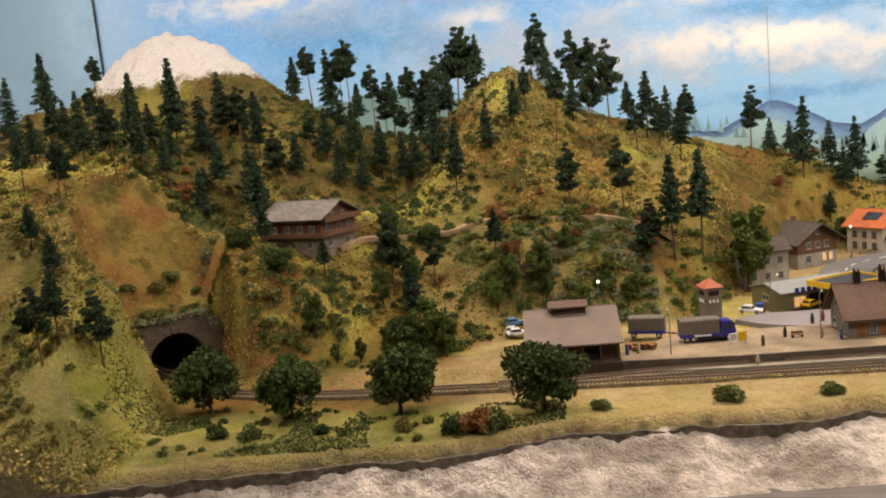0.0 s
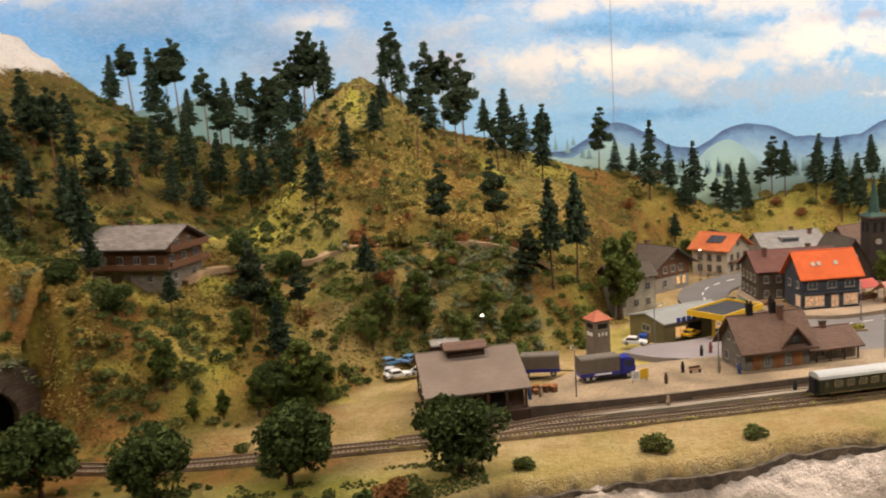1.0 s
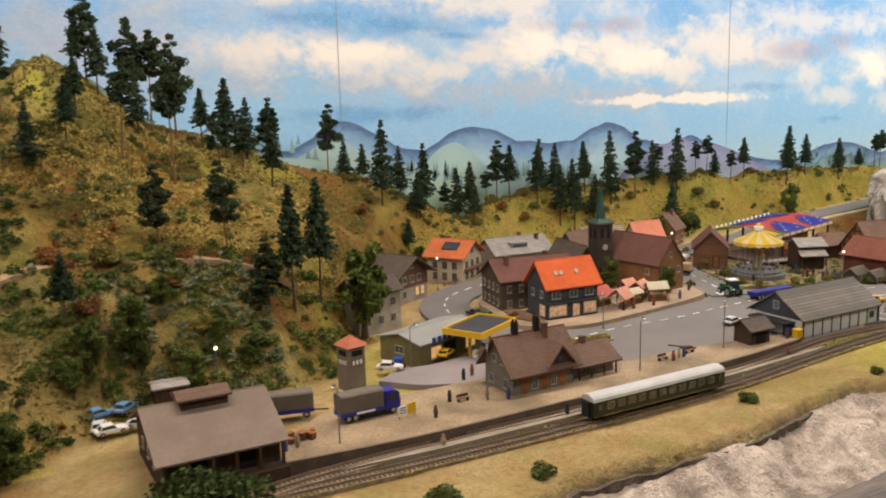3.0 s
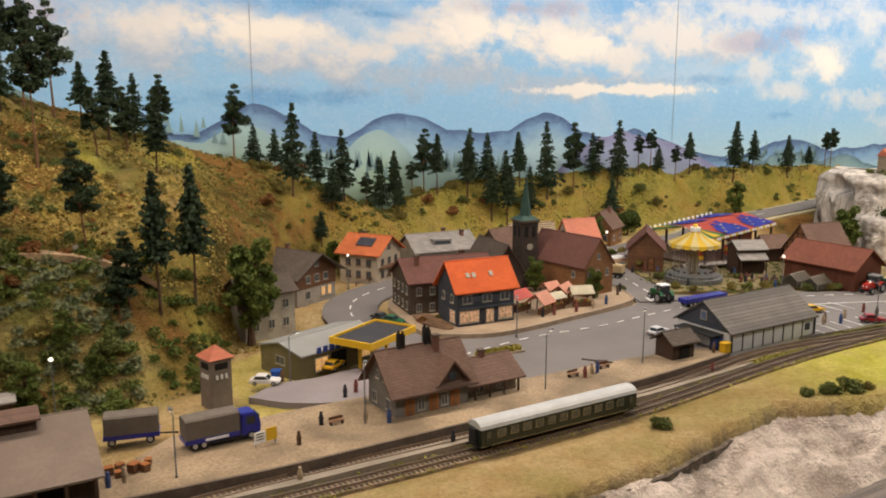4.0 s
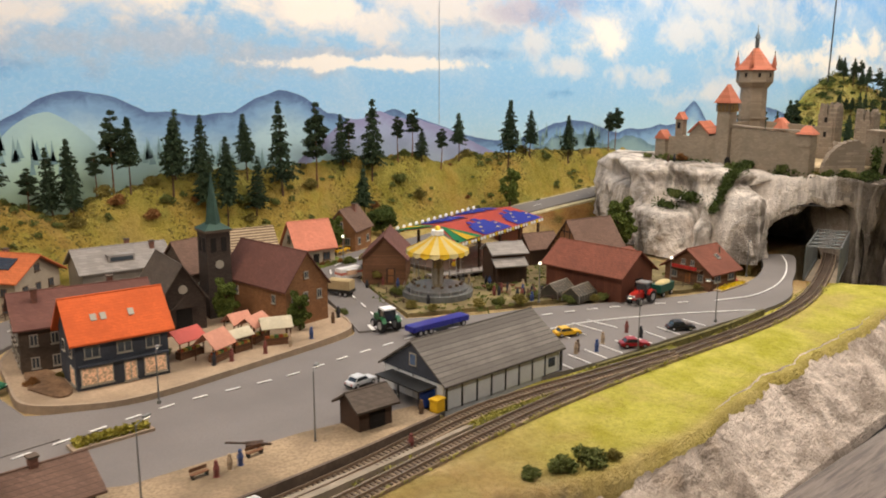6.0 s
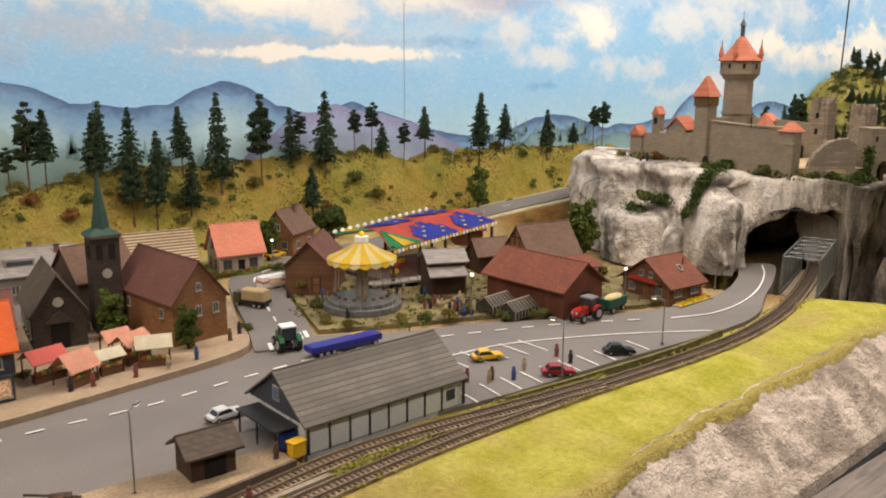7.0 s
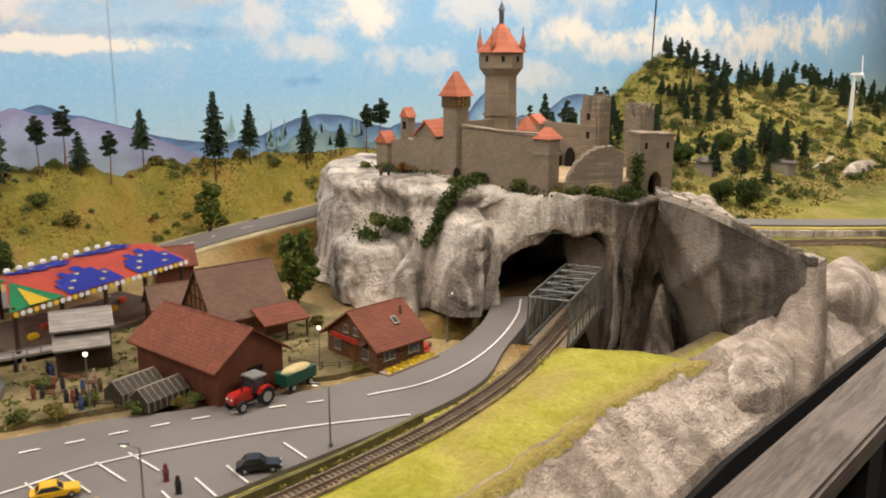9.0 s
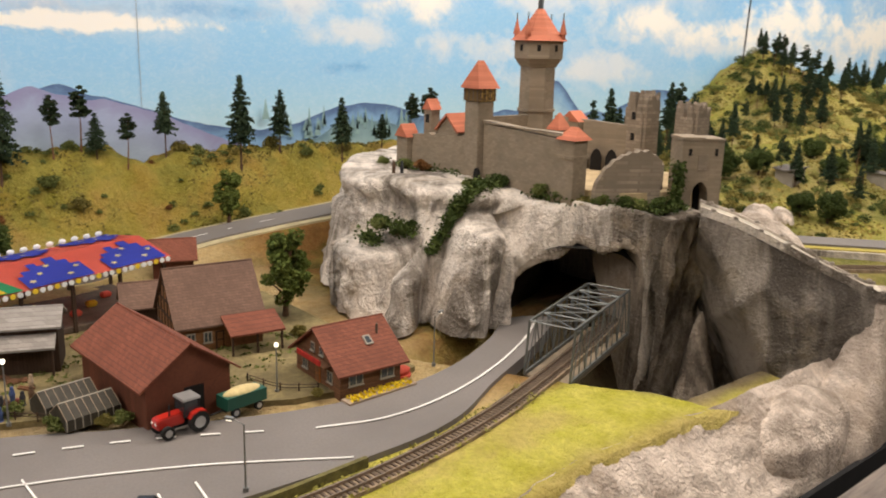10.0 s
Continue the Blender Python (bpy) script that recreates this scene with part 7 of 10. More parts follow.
def house(name, x, y, turn, L, W, H, R, wall, roof, label, z=1.0, over=(0.8, 0.6), upper=None, split=None, windows=(), doors=(), chimneys=(), category="house", thick=0.28, group="", frame_mat=None, base=-0.8):
    """A gabled building. windows: (side, along, sill height, width, height, lit); sides: S and N along the eaves, W and E the gables."""
    t = thing(name, x, y, z, turn, label, category, group)
    a, b = L / 2, W / 2
    prof = [(-b, base), (b, base), (b, H), (0, R), (-b, H)]
    if upper:
        s = split or H * 0.5
        part("wall", box(-a, a, -b, b, base, s), wall, t)
        k = 0.12
        part("upper_wall", extrude([(-b - k, s), (b + k, s), (b + k, H), (0, R), (-b - k, H)], -a - k, a + k, "X"), upper, t)
    else:
        part("wall", extrude(prof, -a, a, "X"), wall, t)
    og, oe = over
    sl = (R - H) / b
    for s in (-1, 1):
        p = [(s * (b + oe), H - oe * sl + 0.05), (0, R + 0.05), (0, R + 0.05 + thick), (s * (b + oe), H - oe * sl + 0.05 + thick)]
        part("roof_slope", extrude(p, -a - og, a + og, "X"), roof, t)
    part("ridge_cap", rod((-a - og, 0, R + thick), (a + og, 0, R + thick), 0.16, 6), roof, t)
    for side, u, z0, w, h, lit in windows:
        k = 0.14 if upper and z0 + h / 2 > (split or H * 0.5) else 0.02
        fm = frame_mat or M_frame

        def bx(d0, d1, u0, u1, za, zb):
            if side == "S":
                return box(u0, u1, -b - k - d1, -b - k - d0, za, zb)
            if side == "N":
                return box(u0, u1, b + k + d0, b + k + d1, za, zb)
            if side == "W":
                return box(-a - k - d1, -a - k - d0, u0, u1, za, zb)
            return box(a + k + d0, a + k + d1, u0, u1, za, zb)

        wn = part("window", bx(-0.05, 0.10, u - w / 2, u + w / 2, z0, z0 + h), fm, t)
        e = min(0.16, w * 0.14)
        half = (w - 3 * e) / 2
        glass = M_pane if not lit else (M_litwhite if lit == 2 else M_lit)
        for s in (-1, 1):
            c = u + s * (half / 2 + e / 2)
            part("pane", bx(0.02, 0.13, c - half / 2, c + half / 2, z0 + e, z0 + h - e), glass, wn)
        part("sill", bx(0.0, 0.24, u - w / 2 - 0.1, u + w / 2 + 0.1, z0 - 0.15, z0), fm, wn)
    for side, u, w, h, mt in doors:
        def bd(d0, d1, u0, u1, za, zb):
            return box(u0, u1, -b - d1, -b - d0, za, zb) if side == "S" else (box(-a - d1, -a - d0, u0, u1, za, zb) if side == "W" else box(a + d0, a + d1, u0, u1, za, zb))
        dr = part("door", bd(-0.05, 0.13, u - w / 2, u + w / 2, 0, h), mt, t)
        part("door_panel", bd(0.13, 0.18, u - w * 0.32, u + w * 0.32, 0.2, h * 0.48), shade_mat(mt), dr)
        part("door_panel", bd(0.13, 0.18, u - w * 0.32, u + w * 0.32, h * 0.55, h - 0.2), shade_mat(mt), dr)
    for cx, cy, ch in chimneys:
        zr = R - abs(cy) * sl
        c = part("chimney", box(cx - 0.45, cx + 0.45, cy - 0.45, cy + 0.45, zr - 0.6, zr + ch), M_chim, t)
        part("chimney_cap", box(cx - 0.58, cx + 0.58, cy - 0.58, cy + 0.58, zr + ch, zr + ch + 0.22), M_dark, c)
    return t


def shade_mat(m):
    return plain("panel_of_" + m.name, (0.22, 0.10, 0.04), 0.6) if m.name != "dark_opening" else m


def rowof(side, us, z0, w, h, lit=0):
    return [(side, u, z0, w, h, lit) for u in us]


# chalet on the hill
z0 = 1.207
chalet = house("chalet", -0.30, 2.02, -24, 17, 13, 8.2, 11.2, W_stone, T_chalet, "two-storey wooden chalet with grey shingle roof and balconies", z=z0, over=(1.8, 1.6), upper=W_wood, split=3.6, windows=rowof("S", (-5.5, -1.5, 2.5, 6), 4.6, 1.5, 1.6) + rowof("S", (-5, 0, 5), 1.0, 1.4, 1.5) + rowof("E", (-4, 0, 4), 4.5, 1.4, 1.6) + rowof("E", (-2, 2), 7.6, 1.3, 1.3) + rowof("E", (-3.5, 3), 1.0, 1.4, 1.5), chimneys=((-4, 1.6, 1.6),), category="chalet", frame_mat=M_frame, base=-5.0)
for zz in (3.6, 6.8):
    bal = part("balcony", box(8.6, 10.4, -6.6, 6.6, zz, zz + 0.25), W_wood, chalet)
    part("balustrade", box(10.2, 10.4, -6.6, 6.6, zz + 0.25, zz + 1.3), W_wood, bal)
bal = part("balcony", box(-8.4, 10.4, -8.0, -6.6, 3.6, 3.85), W_wood, chalet)
part("balustrade", box(-8.4, 10.4, -8.0, -7.8, 3.85, 4.7), W_wood, bal)

# goods shed
shed = house("goods_shed", 0.298, 1.685, 2, 16, 18, 5.0, 9.0, W_dark, T_felt, "brown wooden goods shed with a felt roof and roof lantern", over=(1.0, 1.6), doors=(("S", -3.5, 2.8, 3.8, M_hole), ("S", 3.2, 2.8, 3.8, M_hole)), windows=rowof("W", (-4, 0, 4), 2.0, 1.4, 1.6), category="shed")
lantern = part("roof_lantern", box(-3.6, 3.0, -2.0, 2.0, 7.6, 9.9), W_dark, shed)
part("lantern_roof", extrude([(-2.5, 9.7), (2.5, 9.7), (2.5, 10.0), (0, 10.8), (-2.5, 10.0)], -4.1, 3.5, "X"), T_brown, lantern)
part("loading_ramp", box(-8.5, 8.5, -11.6, -9.1, -1.8, 1.2), W_dark, shed)
for k in range(6):
    part("post", box(-8.2 + k * 3.2, -7.8 + k * 3.2, -10.6, -10.2, 1.2, 4.5), W_dark, shed)
hut = house("storage_hut", 0.285, 1.915, 0, 5.0, 4.0, 4.6, 5.0, W_dark, T_light, "small dark hut with a flat pale roof", over=(0.5, 0.5), category="hut")

# red-capped tower
tw = thing("transformer_tower", 0.594, 1.876, 1.0, 14, "slim grey tower with a red pyramid roof", "tower")
part("shaft", box(-1.75, 1.75, -1.9, 1.9, -1, 7.6, bev=0.08), plain("tower_plaster", (0.20, 0.165, 0.135), 0.9, var=0.2, big=30), tw)
part("roof", hip_roof(0, 0, 3.5, 3.8, 7.6, 1.9, 0, 0, 0.45), M_redtile, tw)
for s, u in (("S", 0), ("W", 0)):
    q = box(-1.1, 1.1, -1.98, -1.88, 5.9, 6.9) if s == "S" else box(-1.83, -1.73, -1.1, 1.1, 5.9, 6.9)
    part("window", q, M_hole, tw)
for k in range(3):
    part("insulator", box(-1.0 + k * 0.8, -0.7 + k * 0.8, -2.15, -1.88, 4.4, 5.1), M_white, tw)
    part("insulator", box(-2.0, -1.73, -1.0 + k * 0.8, -0.7 + k * 0.8, 4.4, 5.1), M_white, tw)

# filling station
gas = house("filling_station", 0.812, 1.995, 20, 18, 11, 4.0, 5.3, W_olive, plain("grey_sheet_roof", (0.27, 0.27, 0.25), 0.6, var=0.12, big=14), "olive filling station with a grey sheet roof and shop", over=(0.4, 0.6), windows=rowof("S", (-4.5, 5.6), 0.6, 3.0, 2.4, 1) + rowof("W", (0,), 1.6, 2.4, 1.5), doors=(("S", -0.5, 3.4, 3.2, M_hole),), category="filling station")
letters = plain("blue_letter_bar", (0.03, 0.05, 0.22), 0.5)
for k in range(8):
    part("letter_bar", box(-6.0 + k * 1.45 + (0.6 if k > 3 else 0), -5.1 + k * 1.45 + (0.6 if k > 3 else 0), -6.25, -6.05, 3.9, 5.0), letters, gas)
can = thing("filling_station_canopy", 0.887, 1.926, 1.0, 30, "yellow filling station canopy with a black roof", "canopy")
part("roof_plate", box(-6.6, 6.6, -4.2, 4.2, 5.3, 5.9), plain("tar_roof", (0.045, 0.045, 0.05), 0.8, var=0.2), can)
for x0, x1, y0, y1 in ((-6.9, 6.9, -4.5, -4.2), (-6.9, 6.9, 4.2, 4.5), (-6.9, -6.6, -4.2, 4.2), (6.6, 6.9, -4.2, 4.2)):
    part("fascia", box(x0, x1, y0, y1, 5.1, 6.3), M_yellow, can)
for x in (-4, 4):
    part("column", box(x - 0.25, x + 0.25, -0.25, 0.25, 0, 5.3), M_yellow, can)
    pump = part("fuel_pump", box(x - 0.5, x + 0.5, -1.5, -0.8, 0, 1.9, bev=0.08), M_white, can)
    part("pump_panel", box(x - 0.4, x + 0.4, -1.56, -1.5, 0.9, 1.6), M_yellow, pump)
part("pump_island", box(-5, 5, -1.8, 0.6, 0, 0.3), M_kerb, can)

# station building
st = house("station_building", 0.866, 1.714, 3, 12.8, 8.6, 4.9, 9.6, W_stat, T_brown, "grey-green weatherboarded station with a brown tiled roof", over=(1.3, 1.2), doors=(("S", -4.0, 1.6, 3.0, M_doorwood), ("S", 0.2, 1.6, 3.0, M_doorwood), ("S", 4.0, 1.6, 3.0, M_doorwood)), windows=rowof("S", (-2.0, 2.1), 1.0, 1.2, 1.8) + rowof("W", (-2.2, 2.2), 1.2, 1.4, 1.7) + rowof("W", (-1.2, 1.2), 5.2, 1.0, 1.4), chimneys=((2.6, -0.9, 2.4),), category="station")
part("gable_dormer", extrude([(0.6, 4.7), (5.8, 4.7), (3.2, 7.8)], -4.9, -0.6, "Y"), W_dark, st)
for s, pr in ((0, [(0.1, 4.5), (3.2, 8.2), (3.2, 7.8), (0.4, 4.4)]), (1, [(6.3, 4.5), (3.2, 8.2), (3.2, 7.8), (6.0, 4.4)])):
    part("dormer_roof", extrude(pr, -5.6, -0.4, "Y"), T_brown, st)
part("dormer_window", box(2.6, 3.8, -5.05, -4.9, 5.0, 6.2), M_pane, st)
an = house("station_annex", 0.985, 1.722, 3, 9.6, 6.4, 3.6, 5.6, W_stone, T_brown, "low station annex with a brown roof and freight porch", over=(0.8, 1.6), windows=rowof("S", (-2.5, 1.5), 1.1, 1.6, 1.5), chimneys=((0, 0, 1.2),), category="annex")
for k in range(4):
    part("porch_post", box(-4.2 + 2.8 * k, -3.95 + 2.8 * k, -4.6, -4.35, 0, 3.1), W_dark, an)

# houses behind the filling station
house("grey_house", 0.775, 2.232, 10, 11, 8.6, 8.8, 11.4, plain("pale_grey_plaster", (0.40, 0.365, 0.30), 0.9, var=0.3, big=20), T_umber, "pale grey plastered two-storey house with a dark brown roof", over=(0.8, 0.7), windows=rowof("S", (-3.2, 0.2, 3.4), 1.6, 1.4, 1.9) + rowof("S", (-3.2, 0.2, 3.4), 5.4, 1.4, 1.9) + rowof("W", (-2, 2), 5.2, 1.4, 1.8), chimneys=((2, 1, 1.6),))
house("wooden_house", 0.935, 2.49, -63, 14.5, 13, 7.2, 11.0, W_grey, T_umber, "brown wooden chalet with a lit window and wide dark roof", over=(2.2, 2.0), upper=W_wood, split=3.4, windows=rowof("E", (-3.0,), 0.8, 1.6, 2.0) + rowof("E", (2.2, 4.4), 0.8, 1.4, 2.2, 1) + rowof("E", (-3, 0, 3), 4.6, 1.5, 1.8) + rowof("S", (-4, 0, 4), 4.6, 1.4, 1.8) + rowof("E", (0,), 8.2, 1.4, 1.4), chimneys=((-3, 1.5, 1.8),))
oh = house("orange_roof_house", 1.185, 2.60, -54, 11, 12.5, 7.4, 11.0, W_cream, T_apricot, "cream house with an orange tiled roof and solar panel", over=(1.2, 1.0), windows=rowof("E", (-3.6, 0, 3.6), 1.0, 1.4, 1.8) + rowof("E", (-3.6, 0, 3.6), 4.2, 1.4, 1.6) + rowof("E", (0,), 8.0, 1.4, 1.4) + rowof("S", (-3, 0, 3), 1.0, 1.4, 1.8) + rowof("S", (-3, 0, 3), 4.2, 1.4, 1.6), chimneys=((-3, 2, 1.6),), frame_mat=M_brownframe)
bm = box(-2.4, 2.4, -1.6, 1.6, 0, 0.15)
bmesh.ops.transform(bm, matrix=Matrix.Translation((0.5, -3.0, 9.75)) @ Matrix.Rotation(math.atan2(3.6, 6.25), 4, "X"), verts=bm.verts)
part("solar_panel", bm, glassy("solar_cells", (0.02, 0.02, 0.03), 0.15), oh)
part("balcony", box(5.7, 6.9, -5.6, 5.6, 3.6, 3.85), W_wood, oh)
gr = house("grey_roof_house", 1.40, 2.625, -4, 18, 12, 5.8, 9.4, W_grey, T_light, "house with a weathered grey roof and dormer skylight", over=(0.9, 0.8), windows=rowof("S", (-6, -2, 2, 6), 2.0, 1.5, 1.8), chimneys=((2, 0.8, 1.6), (6.5, -1.6, 1.6)))
part("skylight_dormer", box(-3.4, 2.0, -4.6, -2.2, 7.0, 8.5), T_light, gr)
part("skylight_glass", box(-3.0, 1.6, -4.68, -4.58, 7.3, 8.1), M_pane, gr)
bh = house("brick_town_house", 1.195, 2.225, -8, 20, 12.5, 7.8, 11.6, W_darkbrick, T_red, "dark brick town house with a red-brown tiled roof", over=(0.8, 0.8), windows=rowof("W", (-4, -1.2, 1.6, 4.4), 1.4, 1.2, 1.8) + rowof("W", (-4, -1.2, 1.6, 4.4), 4.8, 1.2, 1.8) + rowof("S", (-8, -5, 8), 4.8, 1.2, 1.8) + rowof("S", (-8, -5), 1.2, 1.2, 1.8), chimneys=((-7, -2, 2.2), (5, 1.5, 1.8)))
shop = house("shop_house", 1.198, 2.088, -3, 13.4, 8.8, 7.8, 12.6, W_blue, T_orange, "slate-blue shop house with bright orange roof and lit windows", over=(0.9, 0.9), windows=rowof("S", (-4.4, 0.2, 4.4), 4.7, 2.2, 1.7) + [("S", -3.9, 0.6, 4.6, 2.7, 2), ("S", 0.9, 0.2, 1.9, 3.0, 2), ("S", 4.6, 0.6, 3.4, 2.7, 2)] + rowof("W", (-2.4,), 0.6, 2.4, 2.6, 2) + rowof("W", (-2.2, 1.8), 4.7, 1.3, 1.7), z=1.006)
for u in (-3.4, -2.0, 2.0):
    bm = box(-0.42, 0.42, -0.55, 0.55, 0, 0.2)
    bmesh.ops.transform(bm, matrix=Matrix.Translation((u, -2.55, 10.1)) @ Matrix.Rotation(math.atan2(4.8, 4.4), 4, "X"), verts=bm.verts)
    part("roof_window", bm, M_frame, shop)
part("shop_awning", box(-6.5, 6.5, -5.2, -4.4, 3.6, 3.85), W_blue, shop)

# church
church = house("church", 1.378, 2.305, 84, 15, 8.0, 6.0, 11.8, W_soot, T_umber, "dark brick church with a steep brown roof", over=(0.6, 0.5), windows=rowof("N", (-5, -2, 1, 4), 1.6, 1.0, 3.0), doors=(("W", 0.0, 2.8, 4.2, M_hole),), category="church", z=1.006)
part("rose_window", cyl(0.8, -0.12, 0.12, 0, 0, seg=14, m=Matrix.Translation((-7.55, 0, 7.6)) @ Matrix.Rotation(radians(90), 4, "Y")), M_frame, church)
part("portal_gable", extrude([(-2.2, 4.2), (2.2, 4.2), (0, 6.2)], -7.9, -7.4, "X"), W_soot, church)
ct = thing("church_tower", 1.462, 2.292, 1.006, -4, "dark brick church tower with a green copper spire", "church tower")
part("shaft", box(-2.3, 2.3, -2.3, 2.3, -0.8, 16.2, bev=0.06), W_soot, ct)
part("cornice", box(-2.6, 2.6, -2.6, 2.6, 16.2, 16.7), M_dark, ct)
cop = plain("green_copper", (0.028, 0.066, 0.050), 0.6, var=0.3, big=40)
part("spire_skirt", hip_roof(0, 0, 4.6, 4.6, 16.7, 1.8, 0, 0, 0.35), cop, ct)
part("spire", cyl(1.55, 17.2, 27.0, 0, 0, 0.08, 8), cop, ct)
part("clock_face", cyl(0.8, -0.1, 0.1, 0, 0, seg=16, m=Matrix.Translation((0, -2.36, 10.2)) @ Matrix.Rotation(radians(90), 4, "X")), M_frame, ct)
for u in (-1.0, 1.0):
    part("belfry_louvre", box(u - 0.5, u + 0.5, -2.4, -2.25, 12.6, 15.2), M_hole, ct)
    part("belfry_louvre", box(-2.4, -2.25, u - 0.5, u + 0.5, 12.6, 15.2), M_hole, ct)

# big brick house and its wing
house("brick_hall", 1.548, 2.225, 99, 19.0, 9.8, 7.2, 13.2, W_brick, T_red, "tall brown brick house with a steep red-brown roof", over=(0.4, 0.5), windows=rowof("W", (-2.8, 0.4, 3.2), 4.4, 1.1, 1.7) + rowof("W", (2.6,), 1.2, 1.1, 1.7) + rowof("W", (0.2,), 8.6, 1.0, 1.3) + rowof("N", (-6, 5), 4.2, 1.1, 1.6), doors=(("S", 5.2, 1.3, 2.6, plain("blue_door", (0.05, 0.12, 0.28), 0.6)),), z=1.006, category="house")
house("brick_wing", 1.475, 2.40, 12, 11, 9.5, 8.2, 13.4, W_darkbrick, T_brown, "dark brick wing with a brown hipped roof", over=(0.5, 0.5), windows=rowof("S", (-3, 0, 3), 4.4, 1.0, 1.6), z=1.0)

slab("flower_garden", loop([(1.075, 2.10), (1.10, 2.04), (1.125, 2.06), (1.125, 2.16), (1.095, 2.19)], 6), 1.004, 1.0085, plain("garden_soil", (0.22, 0.13, 0.07), 0.95, var=0.5, big=60, relief=0.8), "reddish garden soil beside the shop house", "garden")
# back street houses
house("unfinished_house", 1.635, 2.515, -8, 13, 9, 6.2, 11.4, W_brick, rows("bare_roof_battens", (0.50, 0.38, 0.24), (0.07, 0.045, 0.03), 0.0052, "Z", relief=0.9, var=0.15, joint=0.48), "brick house shell with bare pale roof battens", z=1.004, over=(0.5, 0.6), windows=rowof("S", (-3, 1, 4), 1.4, 1.3, 1.8))
house("pink_house", 1.80, 2.515, -6, 9.6, 8.0, 4.4, 9.6, W_cream, T_pink, "small white house with a salmon-red roof and garden", z=1.022, over=(0.6, 0.7), windows=rowof("S", (-3, 2.6), 1.0, 1.8, 1.8) + rowof("W", (-1.8, 1.8), 1.0, 1.5, 1.8) + rowof("W", (0,), 5.0, 1.6, 1.8), doors=(("S", 0, 1.4, 2.6, M_hole),), frame_mat=M_brownframe)
house("brown_house", 1.985, 2.62, 30, 9.4, 8.0, 5.0, 9.6, W_brick, T_brown, "small brown brick house with a brown roof and chimney", z=1.022, over=(0.7, 0.6), windows=rowof("W", (-1.8, 1.8), 1.0, 1.5, 1.8, 0) + rowof("W", (0,), 5.2, 1.4, 1.6) + rowof("S", (-2.5, 2.5), 1.0, 1.5, 1.8), chimneys=((1.5, -0.8, 1.8),))
house("old_barn", 1.895, 2.335, 47, 13, 9.4, 5.6, 10.2, W_wood, T_red, "old wooden barn with a dark red roof at the fairground", z=1.006, over=(0.7, 0.7), doors=(("W", -1.5, 2.0, 3.4, W_dark),), category="barn")
h2 = house("fair_hut", 2.085, 2.155, -22, 7.6, 6.4, 6.6, 8.2, W_dark, T_light, "dark wooden hut with two stepped grey roofs", z=1.004, over=(0.6, 0.7), category="hut")
part("lean_to_roof", extrude([(-5.6, 3.9), (-3.0, 5.4), (-3.0, 5.7), (-5.6, 4.2)], -4.2, 3.6, "X"), T_light, h2)
part("lean_to_post", box(-3.9, -3.6, -5.3, -5.0, 0, 4.0), W_dark, h2)
part("lean_to_post", box(3.0, 3.3, -5.3, -5.0, 0, 4.0), W_dark, h2)
house("red_barn", 2.186, 1.968, 94, 19.4, 11.2, 5.4, 9.3, W_red, T_rust, "red-brown board barn with a rust-red tiled roof", z=1.003, over=(0.9, 1.1), doors=(("W", -0.6, 2.6, 3.8, M_hole),), category="barn")
hf = house("half_timbered_house", 2.335, 2.125, -8, 13, 11.5, 4.6, 11.4, W_brick, T_brown, "half-timbered farmhouse with a steep brown roof", z=1.003, over=(0.5, 0.8), windows=rowof("S", (-4.5, -2), 1.2, 1.3, 1.7), doors=(("S", -0.2, 1.3, 2.8, W_dark),))
for u in np.linspace(-4.6, 4.6, 6):
    part("beam", box(-6.62, -6.48, u - 0.14, u + 0.14, 0, 4.6 + (5.75 - abs(u)) * 1.18), W_dark, hf)
for zz in (2.4, 4.6, 6.8, 9.0):
    wdt = 5.7 if zz <= 4.6 else (11.4 - zz) / 1.18
    part("beam", box(-6.64, -6.5, -wdt, wdt, zz - 0.14, zz + 0.14), W_dark, hf)
part("lean_to_roof", extrude([(-10.6, 3.0), (-5.8, 4.8), (-5.8, 5.1), (-10.6, 3.3)], 0.0, 8.4, "X"), T_rust, hf)
for u in (0.4, 4.2, 8.0):
    part("porch_post", box(u - 0.14, u + 0.14, -10.2, -9.9, 0, 3.1), W_dark, hf)
cb = house("cabin", 2.425, 1.872, -2, 9.6, 12.0, 3.4, 7.6, W_wood, T_rust, "brown log cabin with a red tiled roof and skylight", z=1.002, over=(0.9, 1.0), windows=rowof("S", (-2.4, 2.6), 1.0, 2.2, 1.6, 0) + rowof("W", (-3.4, 3.4), 1.0, 1.4, 1.6) + rowof("W", (-1.2, 1.2), 4.2, 1.0, 1.2), doors=(("W", -0.2, 1.2, 2.6, M_doorwood),), frame_mat=M_frame)
bm = box(-0.55, 0.55, -0.75, 0.75, 0, 0.22)
bmesh.ops.transform(bm, matrix=Matrix.Translation((1.2, -3.2, 5.75)) @ Matrix.Rotation(math.atan2(4.2, 6.0), 4, "X"), verts=bm.verts)
sk = part("skylight", bm, M_frame, cb)
bm = box(-0.36, 0.36, -0.55, 0.55, 0.15, 0.26)
bmesh.ops.transform(bm, matrix=Matrix.Translation((1.2, -3.2, 5.75)) @ Matrix.Rotation(math.atan2(4.2, 6.0), 4, "X"), verts=bm.verts)
part("pane", bm, M_pane, sk)
part("stove_pipe", cyl(0.18, 5.4, 7.6, 3.2, -2.4, seg=8), M_dark, cb)
part("balcony", box(-6.2, -4.8, -4.0, 4.0, 3.3, 3.55), W_wood, cb)
